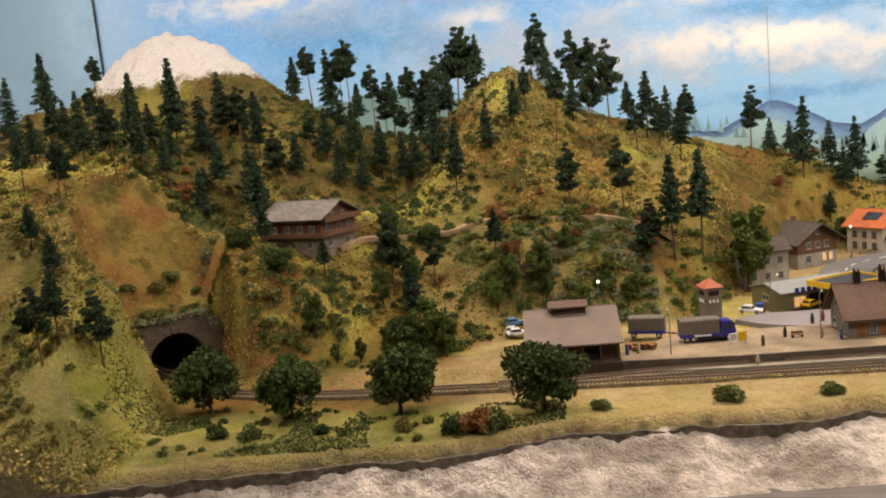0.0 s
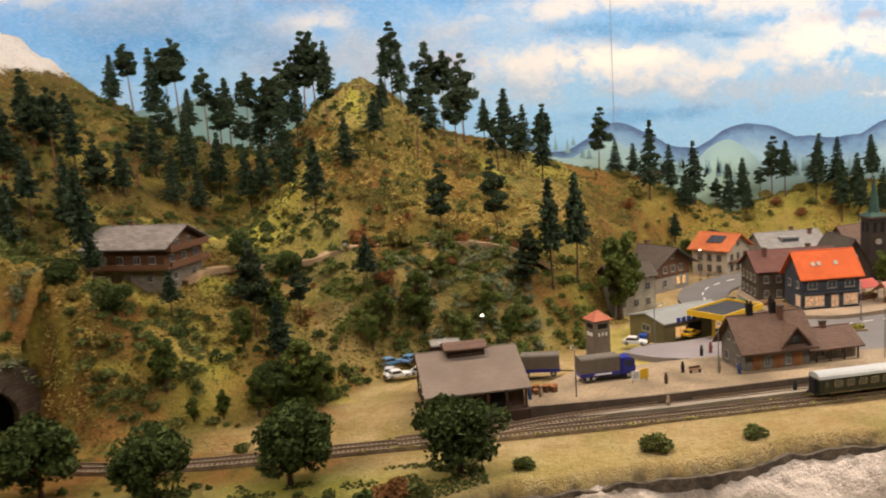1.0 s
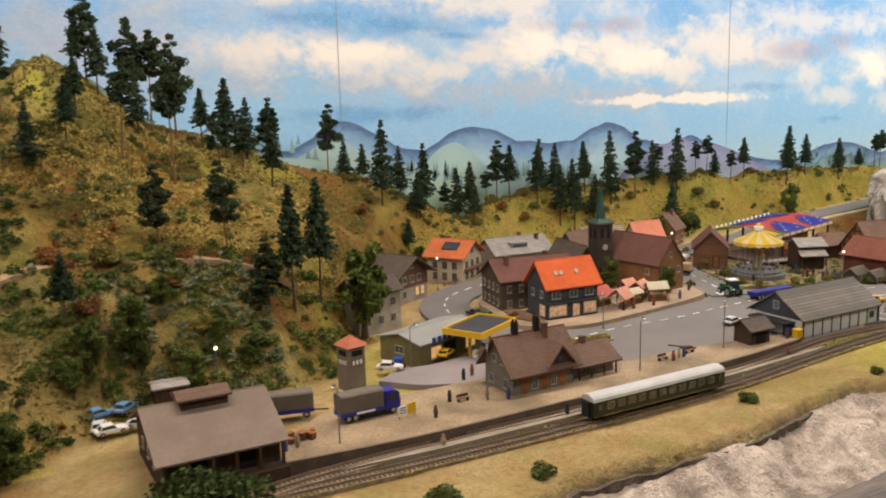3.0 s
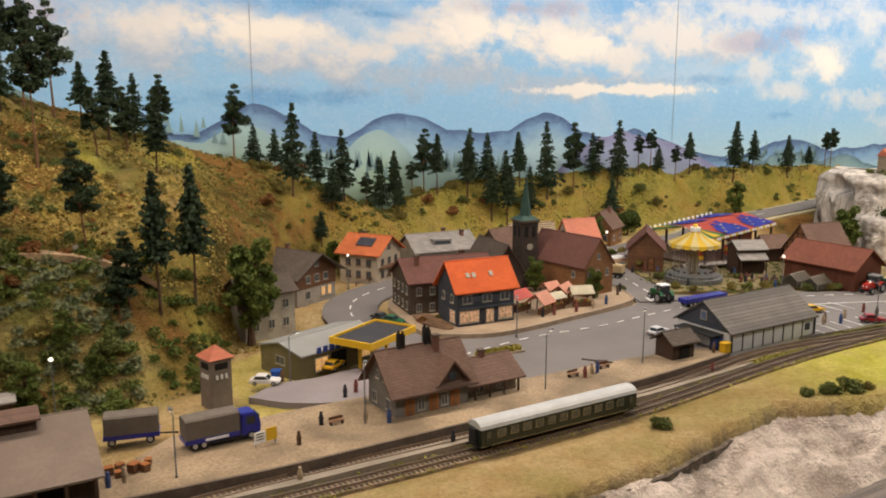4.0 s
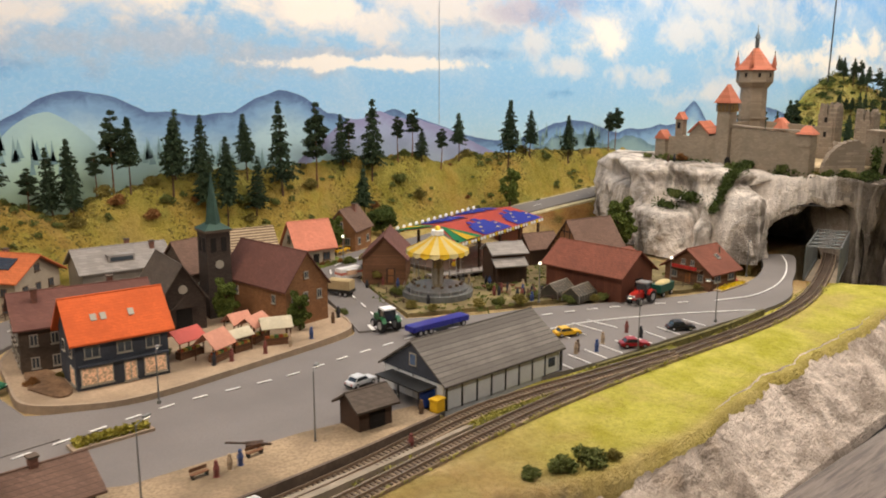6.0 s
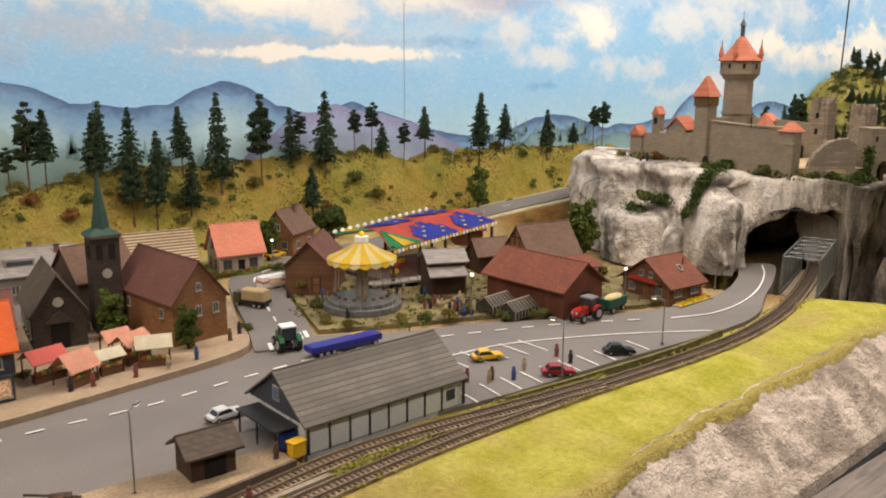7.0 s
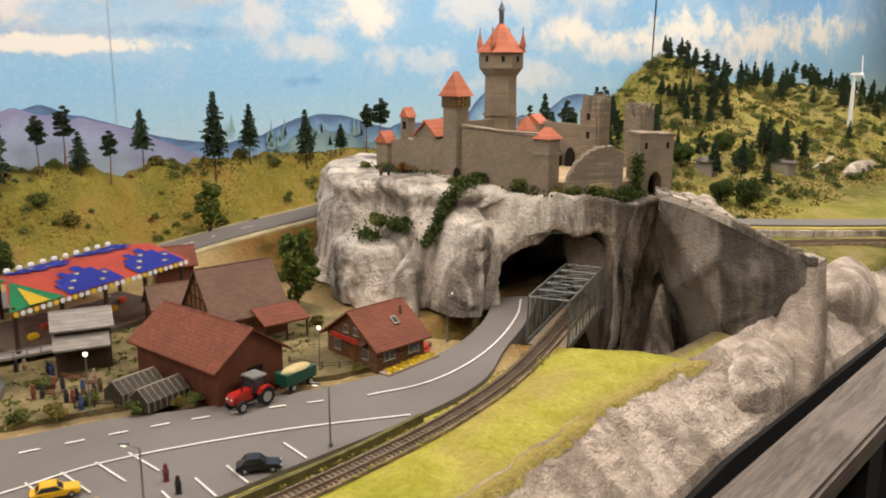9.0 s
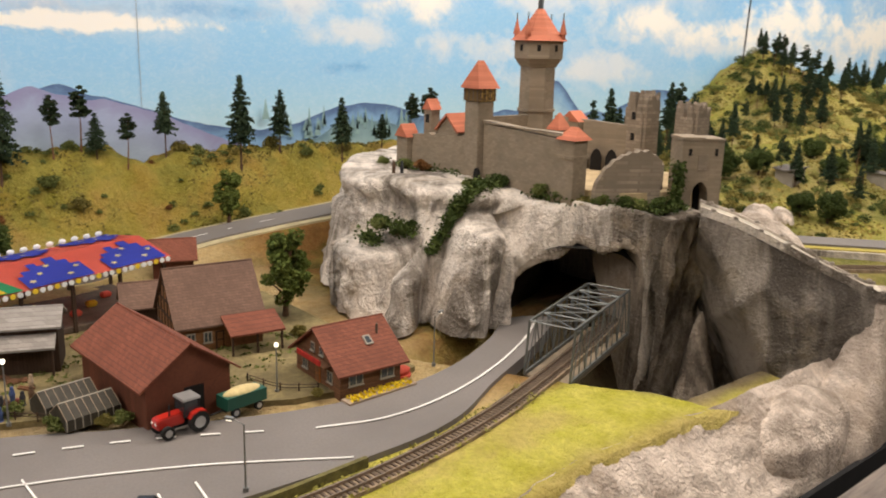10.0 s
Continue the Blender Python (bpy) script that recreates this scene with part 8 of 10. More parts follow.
part("flower_box", box(-6.3, -6.1, -3.2, 3.2, 3.5, 4.2), plain("red_blossom", (0.45, 0.03, 0.02), 0.8, var=0.4, big=200), cb)
house("roadside_hut", 2.43, 2.50, -20, 7.5, 6, 3.6, 6.4, W_red, T_rust, "small red-roofed hut beside the hill road", z=1.008, over=(0.8, 0.8), category="hut")
house("dark_outhouse", 2.28, 2.235, -15, 8, 6, 4.0, 7.0, W_dark, T_brown, "dark timber outhouse behind the farm", z=1.003, over=(0.5, 0.5), category="hut")

# supermarket
sm = house("supermarket", 1.617, 1.738, 2.5, 24.4, 13.2, 3.9, 8.4, plain("white_panel_core", (0.45, 0.46, 0.46), 0.7), rows("ribbed_grey_roof", (0.165, 0.148, 0.130), (0.085, 0.076, 0.068), 0.0046, "Z", relief=0.9, var=0.3, joint=0.2), "long white-panelled supermarket with a grey ribbed roof", over=(0.7, 0.7), category="supermarket")
M_panel = plain("white_wall_panel", (0.56, 0.57, 0.56), 0.55, var=0.08)
for k in range(8):
    part("wall_panel", box(-11.9 + k * 2.95, -9.25 + k * 2.95, -6.75, -6.6, 0.1, 3.7), M_panel, sm)
    part("panel_post", box(-12.2 + k * 2.95, -11.95 + k * 2.95, -6.85, -6.6, 0, 3.8), M_black, sm)
for k in range(4):
    part("wall_panel", box(-12.36, -12.2, -6.4 + k * 3.25, -3.4 + k * 3.25, 0.1, 3.6), M_panel, sm)
part("gable_cladding", extrude([(-6.7, 3.7), (6.7, 3.7), (0, 8.2)], -12.45, -12.2, "X"), W_blue, sm)
part("gable_window", box(-12.55, -12.4, -0.9, 0.6, 4.9, 6.8), M_frame, sm)
part("gable_pane", box(-12.6, -12.5, -0.7, 0.4, 5.1, 6.6), glassy("blue_glass", (0.08, 0.12, 0.2)), sm)
part("entrance_roof", box(-15.6, -12.3, -5.0, 4.6, 3.0, 3.2), M_black, sm)
for y in (-4.6, -0.2, 4.2):
    part("entrance_post", box(-15.4, -15.2, y - 0.1, y + 0.1, 0, 3.0), M_black, sm)
part("window", box(9.4, 10.8, -6.9, -6.75, 1.2, 2.6), M_pane, sm)
part("corner_post", box(12.3, 12.6, -6.9, -6.6, 0, 3.9), M_black, sm)
# platform kiosk
ks = house("platform_kiosk", 1.385, 1.695, 0, 5.2, 4.4, 3.2, 4.6, W_dark, T_umber, "small dark wooden waiting shelter with a brown roof", z=1.005, over=(0.8, 0.8), category="kiosk", doors=(("S", 0.2, 2.4, 2.2, M_hole),))

# ---------------------------------------------------------------- tunnel portal
M_portal = rows("portal_masonry", (0.135, 0.10, 0.075), (0.07, 0.05, 0.04), 0.008, "Z", across=0.014, relief=0.8, var=0.3, joint=0.14)
por = thing("tunnel_portal", PORTAL[0], PORTAL[1], 0.975, math.degrees(math.atan2(OUT.y, OUT.x)) + 90, "dark masonry tunnel portal with a round arch", "tunnel portal", "", "structure")
R0, HS = 6.4, 4.6
arch = [(-10.5, -1), (-R0, -1), (-R0, HS)] + [(-R0 * math.cos(math.pi * k / 14), HS + R0 * math.sin(math.pi * k / 14)) for k in range(1, 14)] + [(R0, HS), (R0, -1), (10.5, -1), (10.5, 12.2), (7.0, 14.0), (-7.0, 14.0), (-10.5, 12.2)]
part("portal_wall", extrude(arch, -1.2, 1.0, "Y"), M_portal, por)
for k in range(13):
    a0, a1 = math.pi * k / 13, math.pi * (k + 0.86) / 13
    R1 = R0 + 1.2
    pr = [(R0 * math.cos(a0), HS + R0 * math.sin(a0)), (R1 * math.cos(a0), HS + R1 * math.sin(a0)), (R1 * math.cos(a1), HS + R1 * math.sin(a1)), (R0 * math.cos(a1), HS + R0 * math.sin(a1))]
    part("arch_stone", extrude(pr, -1.45, -1.1, "Y"), M_portal, por)
R2 = R0 + 0.2
tube = [(-R2, -1), (-R2, HS)] + [(-R2 * math.cos(math.pi * k / 14), HS + R2 * math.sin(math.pi * k / 14)) for k in range(1, 14)] + [(R2, HS), (R2, -1)]
bm = bmesh.new()
ringv = [[bm.verts.new((p, y, q)) for p, q in tube] for y in (0.8, 16.0)]
for i in range(len(tube) - 1):
    bm.faces.new((ringv[0][i], ringv[0][i + 1], ringv[1][i + 1], ringv[1][i]))
bm.faces.new(ringv[1])
# The tunnel's shade is put into this lining's near-black colour.
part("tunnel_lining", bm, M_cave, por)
part("coping", box(-7.6, 7.6, -1.5, 1.2, 14.0, 14.6), M_portal, por)

# ---------------------------------------------------------------- wooden barrier beam in front of the layout
def beam_material():
    m, nt, b = tree_of("weathered_timber")
    v = coords(nt)
    mp = nt.nodes.new("ShaderNodeMapping")
    nt.links.new(v, mp.inputs[0])
    mp.inputs["Scale"].default_value = (0.09, 1.0, 1.0)
    n1, n2 = noise_of(nt, mp.outputs[0], 60, 6, 0.65, 1.2), noise_of(nt, mp.outputs[0], 260, 3, 0.6, 0.6)
    big = noise_of(nt, v, 5, 4)
    c = mixc(nt, ramp(nt, n1, 0.35, 0.65), (0.060, 0.045, 0.036), (0.185, 0.145, 0.118))
    c = mixc(nt, mth(nt, "MULTIPLY", ramp(nt, n2, 0.45, 0.7), 0.5), c, (0.06, 0.045, 0.035))
    c = mixc(nt, mth(nt, "MULTIPLY", ramp(nt, big, 0.45, 0.7), 0.4), c, (0.23, 0.19, 0.16))
    nt.links.new(c, b.inputs["Base Color"])
    b.inputs["Roughness"].default_value = 0.6
    bump(nt, mth(nt, "ADD", n1, n2), b, 0.5, 0.002)
    return m


beam = part("barrier_beam", box(-2.2, 3.4, -0.052, 0.052, -0.045, 0.0, bev=0.006), beam_material(), scale=1)
beam.matrix_world = pose(2.6, 1.306, 0.90, 0, 0, 1.4)
tagged(beam, "weathered grey-brown timber barrier beam before the layout", "barrier")
for x in (-1.6, 0.4, 2.4):
    p_ = thing("barrier_post", 2.6 + x * math.cos(radians(1.4)), 1.306 + x * math.sin(radians(1.4)), 0, 1.4, "dark timber post carrying the barrier beam", "post", "barrier posts")
    part("post", box(-4, 4, -3.5, 3.5, 0, 85.4), M_black, p_)
    part("foot", box(-7, 7, -6, 6, 0, 1.2), M_black, p_)
# Black sheet added behind the beam; it stands in for the gap's shade.
sx = np.arange(-1.74, 8.3, 0.04)
sy = np.minimum(np.minimum(1.19 + 0.083 * sx, 1.378 + 0.013 * sx), np.interp(sx, EDGE_X, EDGE_Y) - 0.06) - 0.016
skirt = strip("layout_skirt", np.c_[sx, sy], 0.004, 0.886, plain("gap_black", (0.012, 0.012, 0.013), 0.95, var=0.2), 0.886)
tagged(skirt, "black sheet added for the shade in the gap under the layout's front edge", "skirt", "", "structure")

# ---------------------------------------------------------------- vehicles
M_tyre = plain("black_rubber", (0.018, 0.018, 0.018), 0.8, var=0.2)
M_hub = plain("silver_hub", (0.45, 0.45, 0.45), 0.35, 0.6, var=0.1)
M_cargl = glassy("car_glass", (0.03, 0.035, 0.04))
M_head = plain("headlight_glass", (0.75, 0.75, 0.7), 0.2, var=0.05)


def wheel(parent, x, y, r, w=0.7, hub=None):
    m = Matrix.Translation((x, y, r)) @ Matrix.Rotation(radians(90), 4, "X")
    t = part("wheel", cyl(r, -w / 2, w / 2, seg=16, m=m), M_tyre, parent)
    part("rim", cyl(r * 0.58, -w / 2 - 0.04, w / 2 + 0.04, seg=12, m=m), hub or M_hub, t)


def paint(name, col, rough=0.3):
    return plain(name, col, rough, var=0.08, relief=0.0, spec=0.5)


def car(x, y, turn, mat, label, z=1.0, L=5.0, W=2.0, H=1.62, kind_="car", roof=None, group="cars"):
    t = thing(kind_, x, y, z + 0.0015, turn, label, "car", group)
    a, b = L / 2, W / 2
    lower = [(-a, 0.32), (a, 0.32), (a, 0.72), (a * 0.93, 0.86), (a * 0.42, 0.98), (-a * 0.72, 1.0), (-a, 0.86)]
    body = extrude(lower, -b, b, "Y")
    bmesh.ops.bevel(body, geom=body.edges[:], offset=0.10, segments=2, affect="EDGES")
    part("body", body, mat, t, smooth=False)
    cabin = [(-a * 0.78, 0.95), (a * 0.36, 0.95), (a * 0.08, H), (-a * 0.55, H)]
    part("window_band", extrude([(p * 0.99, q if q < 1 else q - 0.12) for p, q in cabin], -b * 0.86, b * 0.86, "Y"), M_cargl, t)
    rf = extrude([(-a * 0.60, H - 0.14), (a * 0.12, H - 0.14), (a * 0.06, H), (-a * 0.54, H)], -b * 0.84, b * 0.84, "Y")
    part("roof", rf, roof or mat, t)
    for s in (-1, 1):
        part("pillar", rod((a * 0.34, s * b * 0.87, 0.97), (a * 0.07, s * b * 0.84, H - 0.1), 0.06, 4), mat, t)
        part("pillar", rod((-a * 0.77, s * b * 0.87, 0.97), (-a * 0.56, s * b * 0.84, H - 0.1), 0.06, 4), mat, t)
        part("headlight", ball(0.14, a * 0.99, s * b * 0.68, 0.66, 0.5, 1.2, 0.8, 8), M_head, t)
        part("tail_light", box(-a - 0.03, -a + 0.06, s * b * 0.70 - 0.14, s * b * 0.70 + 0.14, 0.6, 0.78), paint("tail_red", (0.35, 0.01, 0.01)), t)
        for xx in (-a * 0.62, a * 0.62):
            wheel(t, xx, s * (b - 0.12), 0.36, 0.34)
    part("bumper", box(a - 0.02, a + 0.08, -b * 0.9, b * 0.9, 0.34, 0.5), M_tyre, t)
    part("bumper", box(-a - 0.08, -a + 0.02, -b * 0.9, b * 0.9, 0.34, 0.5), M_tyre, t)
    return t


C_yellow, C_red, C_black, C_silver, C_white, C_green, C_blue, C_sky = paint("yellow_car_paint", (0.72, 0.42, 0.01)), paint("red_car_paint", (0.30, 0.015, 0.02)), paint("black_car_paint", (0.012, 0.012, 0.014)), paint("silver_car_paint", (0.55, 0.56, 0.57)), paint("white_car_paint", (0.75, 0.73, 0.70)), paint("green_car_paint", (0.01, 0.12, 0.05)), paint("blue_lorry_paint", (0.015, 0.02, 0.24)), paint("light_blue_car_paint", (0.12, 0.26, 0.45))
car(0.812, 1.930, 40, C_yellow, "yellow hatchback at the filling station pumps", 1.004)
car(0.682, 1.908, -30, C_white, "white estate car parked beside the filling station", 1.004)
car(1.036, 2.155, -55, C_green, "dark green car waiting on the bending street", 1.0)
car(1.022, 2.195, 100, C_black, "black car on the bending street", 1.0, L=4.2)
car(1.465, 1.822, 8, C_silver, "silver saloon parked beside the supermarket", 1.0)
car(1.885, 1.788, -20, C_yellow, "yellow estate car in the supermarket car park", 1.0)
car(1.925, 1.672, -35, C_red, "dark red coupe in the supermarket car park", 1.0)
car(2.07, 1.680, -35, C_black, "black beetle-shaped car in the car park", 1.0, H=1.7)
car(1.915, 2.555, 15, C_yellow, "yellow car in front of the brown house", 1.022)
# scrap yard behind the goods shed
for x, y, a, mt, lb, zz in ((0.175, 1.905, 20, C_sky, "light blue scrap car stacked in the yard", 1.012), (0.215, 1.915, 50, C_sky, "faded blue scrap car beside the shed", 1.012), (0.185, 1.855, 10, C_white, "white scrap car lying in the yard", 1.0), (0.232, 1.86, -20, C_silver, "silver scrap car beside the goods shed", 1.0), (0.17, 1.88, 80, C_silver, "dented grey scrap car in the yard", 1.0)):
    car(x, y, a, mt, lb, zz, group="scrap cars")


def covered_load(t, x0, x1, z0, z1, w, mat):
    prof = [(-w, z0), (w, z0), (w, z1 - 0.25), (w - 0.25, z1), (-w + 0.25, z1), (-w, z1 - 0.25)]
    tp = part("tarpaulin", extrude(prof, x0, x1, "X"), mat, t)
    n = 5
    for k in range(n):
        x = x0 + (x1 - x0) * (k + 0.5) / n
        part("bow_seam", extrude([(-w - 0.03, z0), (w + 0.03, z0), (w + 0.03, z1 - 0.23), (w - 0.24, z1 + 0.03), (-w + 0.24, z1 + 0.03), (-w - 0.03, z1 - 0.23)], x - 0.05, x + 0.05, "X"), mat, tp)


M_tarp = plain("grey_tarpaulin", (0.155, 0.13, 0.105), 0.8, var=0.15, big=50)
lorry = thing("covered_lorry", 0.557, 1.708, 1.0065, 3, "blue lorry with a grey-brown tarpaulin load bed", "lorry", "lorries")
covered_load(lorry, -5.2, 2.2, 1.5, 4.4, 1.45, M_tarp)
part("load_bed", box(-5.3, 2.3, -1.5, 1.5, 0.95, 1.6), C_blue, lorry)
part("bed_sign", box(-2.6, 0.6, -1.56, -1.5, 1.1, 1.45), M_white, lorry)
cabp = [(2.5, 0.6), (5.1, 0.6), (5.3, 1.9), (4.7, 3.6), (4.3, 3.8), (2.5, 3.8)]
bm = extrude(cabp, -1.4, 1.4, "Y")
bmesh.ops.bevel(bm, geom=bm.edges[:], offset=0.12, segments=2, affect="EDGES")
cabo = part("cab", bm, C_blue, lorry)
part("windscreen", box(4.78, 5.16, -1.15, 1.15, 2.1, 3.2), M_cargl, cabo)
for s in (-1, 1):
    part("side_window", box(3.2, 4.4, s * 1.42 - 0.03, s * 1.42 + 0.03, 2.2, 3.3), M_cargl, cabo)
    for x in (-4.0, -2.8, 3.8):
        wheel(lorry, x, s * 1.2, 0.58, 0.5)
    part("side_guard", box(-2.0, 2.4, s * 1.35 - 0.08, s * 1.35 + 0.08, 0.5, 0.95), M_tyre, lorry)
trl = thing("covered_trailer", 0.452, 1.783, 1.0, -12, "blue lorry trailer with a grey-brown tarpaulin", "trailer", "lorries")
covered_load(trl, -3.6, 3.6, 1.5, 4.3, 1.45, M_tarp)
part("load_bed", box(-3.7, 3.7, -1.5, 1.5, 0.95, 1.6), C_blue, trl)
part("drawbar", rod((3.6, 0, 0.8), (6.2, 0, 0.6), 0.12), M_tyre, trl)
for s in (-1, 1):
    for x in (-2.6, 2.4):
        wheel(trl, x, s * 1.2, 0.58, 0.5)
long_t = thing("flatbed_trailer", 1.731, 1.962, 1.001, 0.5, "long dark blue trailer parked behind the supermarket", "trailer")
part("load_box", box(-6.6, 6.6, -1.3, 1.3, 0.9, 1.9, bev=0.08), C_blue, long_t)
for k in range(8):
    part("side_rib", box(-6.3 + k * 1.75, -6.1 + k * 1.75, -1.38, -1.28, 0.9, 1.9), C_blue, long_t)
for s in (-1, 1):
    for x in (-5, -3.8, -2.6, 5.2):
        wheel(long_t, x, s * 1.1, 0.55, 0.45)


def tractor(x, y, turn, mat, label, cabmat, z=1.0):
    t = thing("tractor", x, y, z + 0.001, turn, label, "tractor", "tractors")
    t.scale = (1.28, 1.28, 1.28)
    bm = extrude([(0.2, 0.9), (2.9, 0.9), (2.95, 1.7), (2.7, 1.95), (0.2, 2.05)], -0.6, 0.6, "Y")
    bmesh.ops.bevel(bm, geom=bm.edges[:], offset=0.1, segments=2, affect="EDGES")
    part("bonnet", bm, mat, t)
    part("chassis", box(-1.2, 2.6, -0.4, 0.4, 0.6, 1.1), M_tyre, t)
    c = part("cab", extrude([(-1.2, 1.5), (0.35, 1.5), (0.3, 3.1), (-1.1, 3.1)], -0.85, 0.85, "Y"), M_cargl, t)
    part("cab_roof", box(-1.35, 0.5, -0.98, 0.98, 3.1, 3.35, bev=0.06), cabmat, c)
    for sx in (-1.2, 0.35):
        for s in (-1, 1):
            part("cab_post", rod((sx, s * 0.87, 1.5), (sx * 0.93, s * 0.87, 3.1), 0.06, 4), M_tyre, c)
    for s in (-1, 1):
        wheel(t, -0.9, s * 1.15, 0.98, 0.62, M_hub)
        wheel(t, 2.1, s * 0.95, 0.62, 0.42, M_hub)
        part("mudguard", extrude([(-1.95, 1.5), (-1.5, 2.05), (-0.9, 2.2), (-0.2, 2.0), (0.1, 1.5), (-0.2, 1.8), (-0.9, 2.05), (-1.5, 1.9)], s * 1.15 - 0.32, s * 1.15 + 0.32, "Y"), mat, t)
        part("headlight", ball(0.16, 2.95, s * 0.35, 1.5, 0.5, 1, 1, 8), M_head, t)
    part("exhaust", cyl(0.08, 1.9, 3.0, 1.6, 0.4, seg=6), M_tyre, t)
    return t


tractor(2.172, 1.842, 186, paint("red_tractor_paint", (0.42, 0.02, 0.012)), "red farm tractor with large black tyres on the road", M_hub)
tractor(1.660, 2.022, 80, paint("green_tractor_paint", (0.01, 0.10, 0.03)), "dark green tractor at the zebra crossing", M_white)
ft = thing("farm_trailer", 2.252, 1.850, 1.001, 8, "green farm trailer heaped with straw-yellow grain", "trailer")
part("trailer_body", box(-2.9, 2.9, -1.25, 1.25, 1.1, 2.7), paint("trailer_green", (0.01, 0.075, 0.05), 0.5), ft)
gr_ = ball(1.0, 0, 0, 2.6, 2.75, 1.15, 0.75, 18)
part("grain_mound", gr_, plain("grain", (0.60, 0.48, 0.24), 0.9, var=0.2, big=120), ft, smooth=True)
part("drawbar", rod((-2.9, 0, 0.9), (-4.6, 0, 0.8), 0.12), M_tyre, ft)
for s in (-1, 1):
    wheel(ft, -1.7, s * 1.1, 0.6, 0.4)
    wheel(ft, 1.7, s * 1.1, 0.6, 0.4)
ml = thing("canvas_lorry", 1.722, 2.275, 1.004, 118, "dark lorry with a beige canvas cover in the side street", "lorry", "lorries")
covered_load(ml, -3.4, 1.6, 1.4, 3.5, 1.2, plain("beige_canvas", (0.42, 0.32, 0.17), 0.9, var=0.15))
part("load_bed", box(-3.5, 1.7, -1.25, 1.25, 0.9, 1.5), M_black, ml)
part("cab", box(1.9, 3.6, -1.15, 1.15, 0.7, 2.8, bev=0.12), paint("olive_cab", (0.06, 0.055, 0.03), 0.6), ml)
part("windscreen", box(3.5, 3.64, -0.95, 0.95, 1.8, 2.6), M_cargl, ml)
for s in (-1, 1):
    for x in (-2.4, -1.2, 2.7):
        wheel(ml, x, s * 1.0, 0.52, 0.42)
vn = thing("food_van", 1.81, 2.36, 1.006, 5, "white food van with salmon stripes and an open hatch", "van")
part("body", box(-3.2, 2.6, -1.2, 1.2, 0.6, 3.0, bev=0.15), C_white, vn)
part("stripe", box(-3.22, 2.62, -1.24, 1.24, 1.7, 2.2), paint("salmon_paint", (0.55, 0.16, 0.10), 0.6), vn)
part("hatch", box(-1.8, 1.0, -1.9, -1.2, 2.7, 2.8), M_white, vn)
part("counter", box(-1.8, 1.0, -1.28, -1.18, 1.4, 2.6), M_litwhite, vn)
for s in (-1, 1):
    for x in (-2.1, 1.8):
        wheel(vn, x, s * 1.05, 0.45, 0.35)

# ---------------------------------------------------------------- the passenger coach
M_coach = plain("dark_green_coach", (0.016, 0.022, 0.014), 0.35, var=0.15, relief=0.0, spec=0.5)
M_coachroof = plain("silver_grey_coach_roof", (0.52, 0.52, 0.50), 0.4, var=0.12, big=30)
co = thing("passenger_coach", 1.008, 1.5462, 0.9905, 2.3, "dark green railway coach with a silver-grey roof", "coach")
Lc = 28.8
part("body", box(-Lc / 2, Lc / 2, -1.62, 1.62, 0.9, 3.55, bev=0.06), M_coach, co)
rp = [(-1.66, 3.5), (-1.5, 3.95), (-1.05, 4.3), (-0.4, 4.48), (0.4, 4.48), (1.05, 4.3), (1.5, 3.95), (1.66, 3.5)]
part("roof", extrude(rp, -Lc / 2 - 0.05, Lc / 2 + 0.05, "X"), M_coachroof, co, smooth=False)
M_cwin = glassy("coach_window_glass", (0.10, 0.095, 0.075))
M_cfr = plain("brass_window_frame", (0.30, 0.26, 0.15), 0.4, 0.5, var=0.1)
for s in (-1, 1):
    for k in range(11):
        x = -11.0 + k * 2.2
        w = part("window", box(x - 0.72, x + 0.72, s * 1.63 - 0.05, s * 1.63 + 0.05, 2.0, 3.15), M_cfr, co)
        part("pane", box(x - 0.6, x + 0.6, s * 1.66 - 0.05, s * 1.66 + 0.05, 2.1, 3.05), M_cwin, w)
    for x in (-13.2, 13.2):
        d = part("door", box(x - 0.55, x + 0.55, s * 1.64 - 0.04, s * 1.64 + 0.04, 1.0, 3.4), M_coach, co)
        part("door_pane", box(x - 0.3, x + 0.3, s * 1.68 - 0.04, s * 1.68 + 0.04, 2.2, 3.1), M_cwin, d)
    part("sill_line", box(-Lc / 2, Lc / 2, s * 1.63 - 0.03, s * 1.63 + 0.03, 1.05, 1.15), M_cfr, co)
for x in (-10.5, 10.5):
    bg = part("bogie", box(x - 1.9, x + 1.9, -1.1, 1.1, 0.35, 0.85), M_tyre, co)
    for dx in (-1.2, 1.2):
        for s in (-1, 1):
            part("wheel", cyl(0.5, -0.1, 0.1, seg=14, m=Matrix.Translation((x + dx, s * 0.85, 0.5)) @ Matrix.Rotation(radians(90), 4, "X")), M_dark, bg)
part("underframe", box(-6, 6, -1.0, 1.0, 0.45, 0.9), M_tyre, co)
for e in (-1, 1):
    part("gangway", box(e * (Lc / 2 + 0.25) - 0.25, e * (Lc / 2 + 0.25) + 0.25, -0.7, 0.7, 1.0, 3.4), M_tyre, co)
    for s in (-1, 1):
        part("buffer", rod((e * Lc / 2, s * 1.0, 0.95), (e * (Lc / 2 + 0.6), s * 1.0, 0.95), 0.2, 8), M_tyre, co)

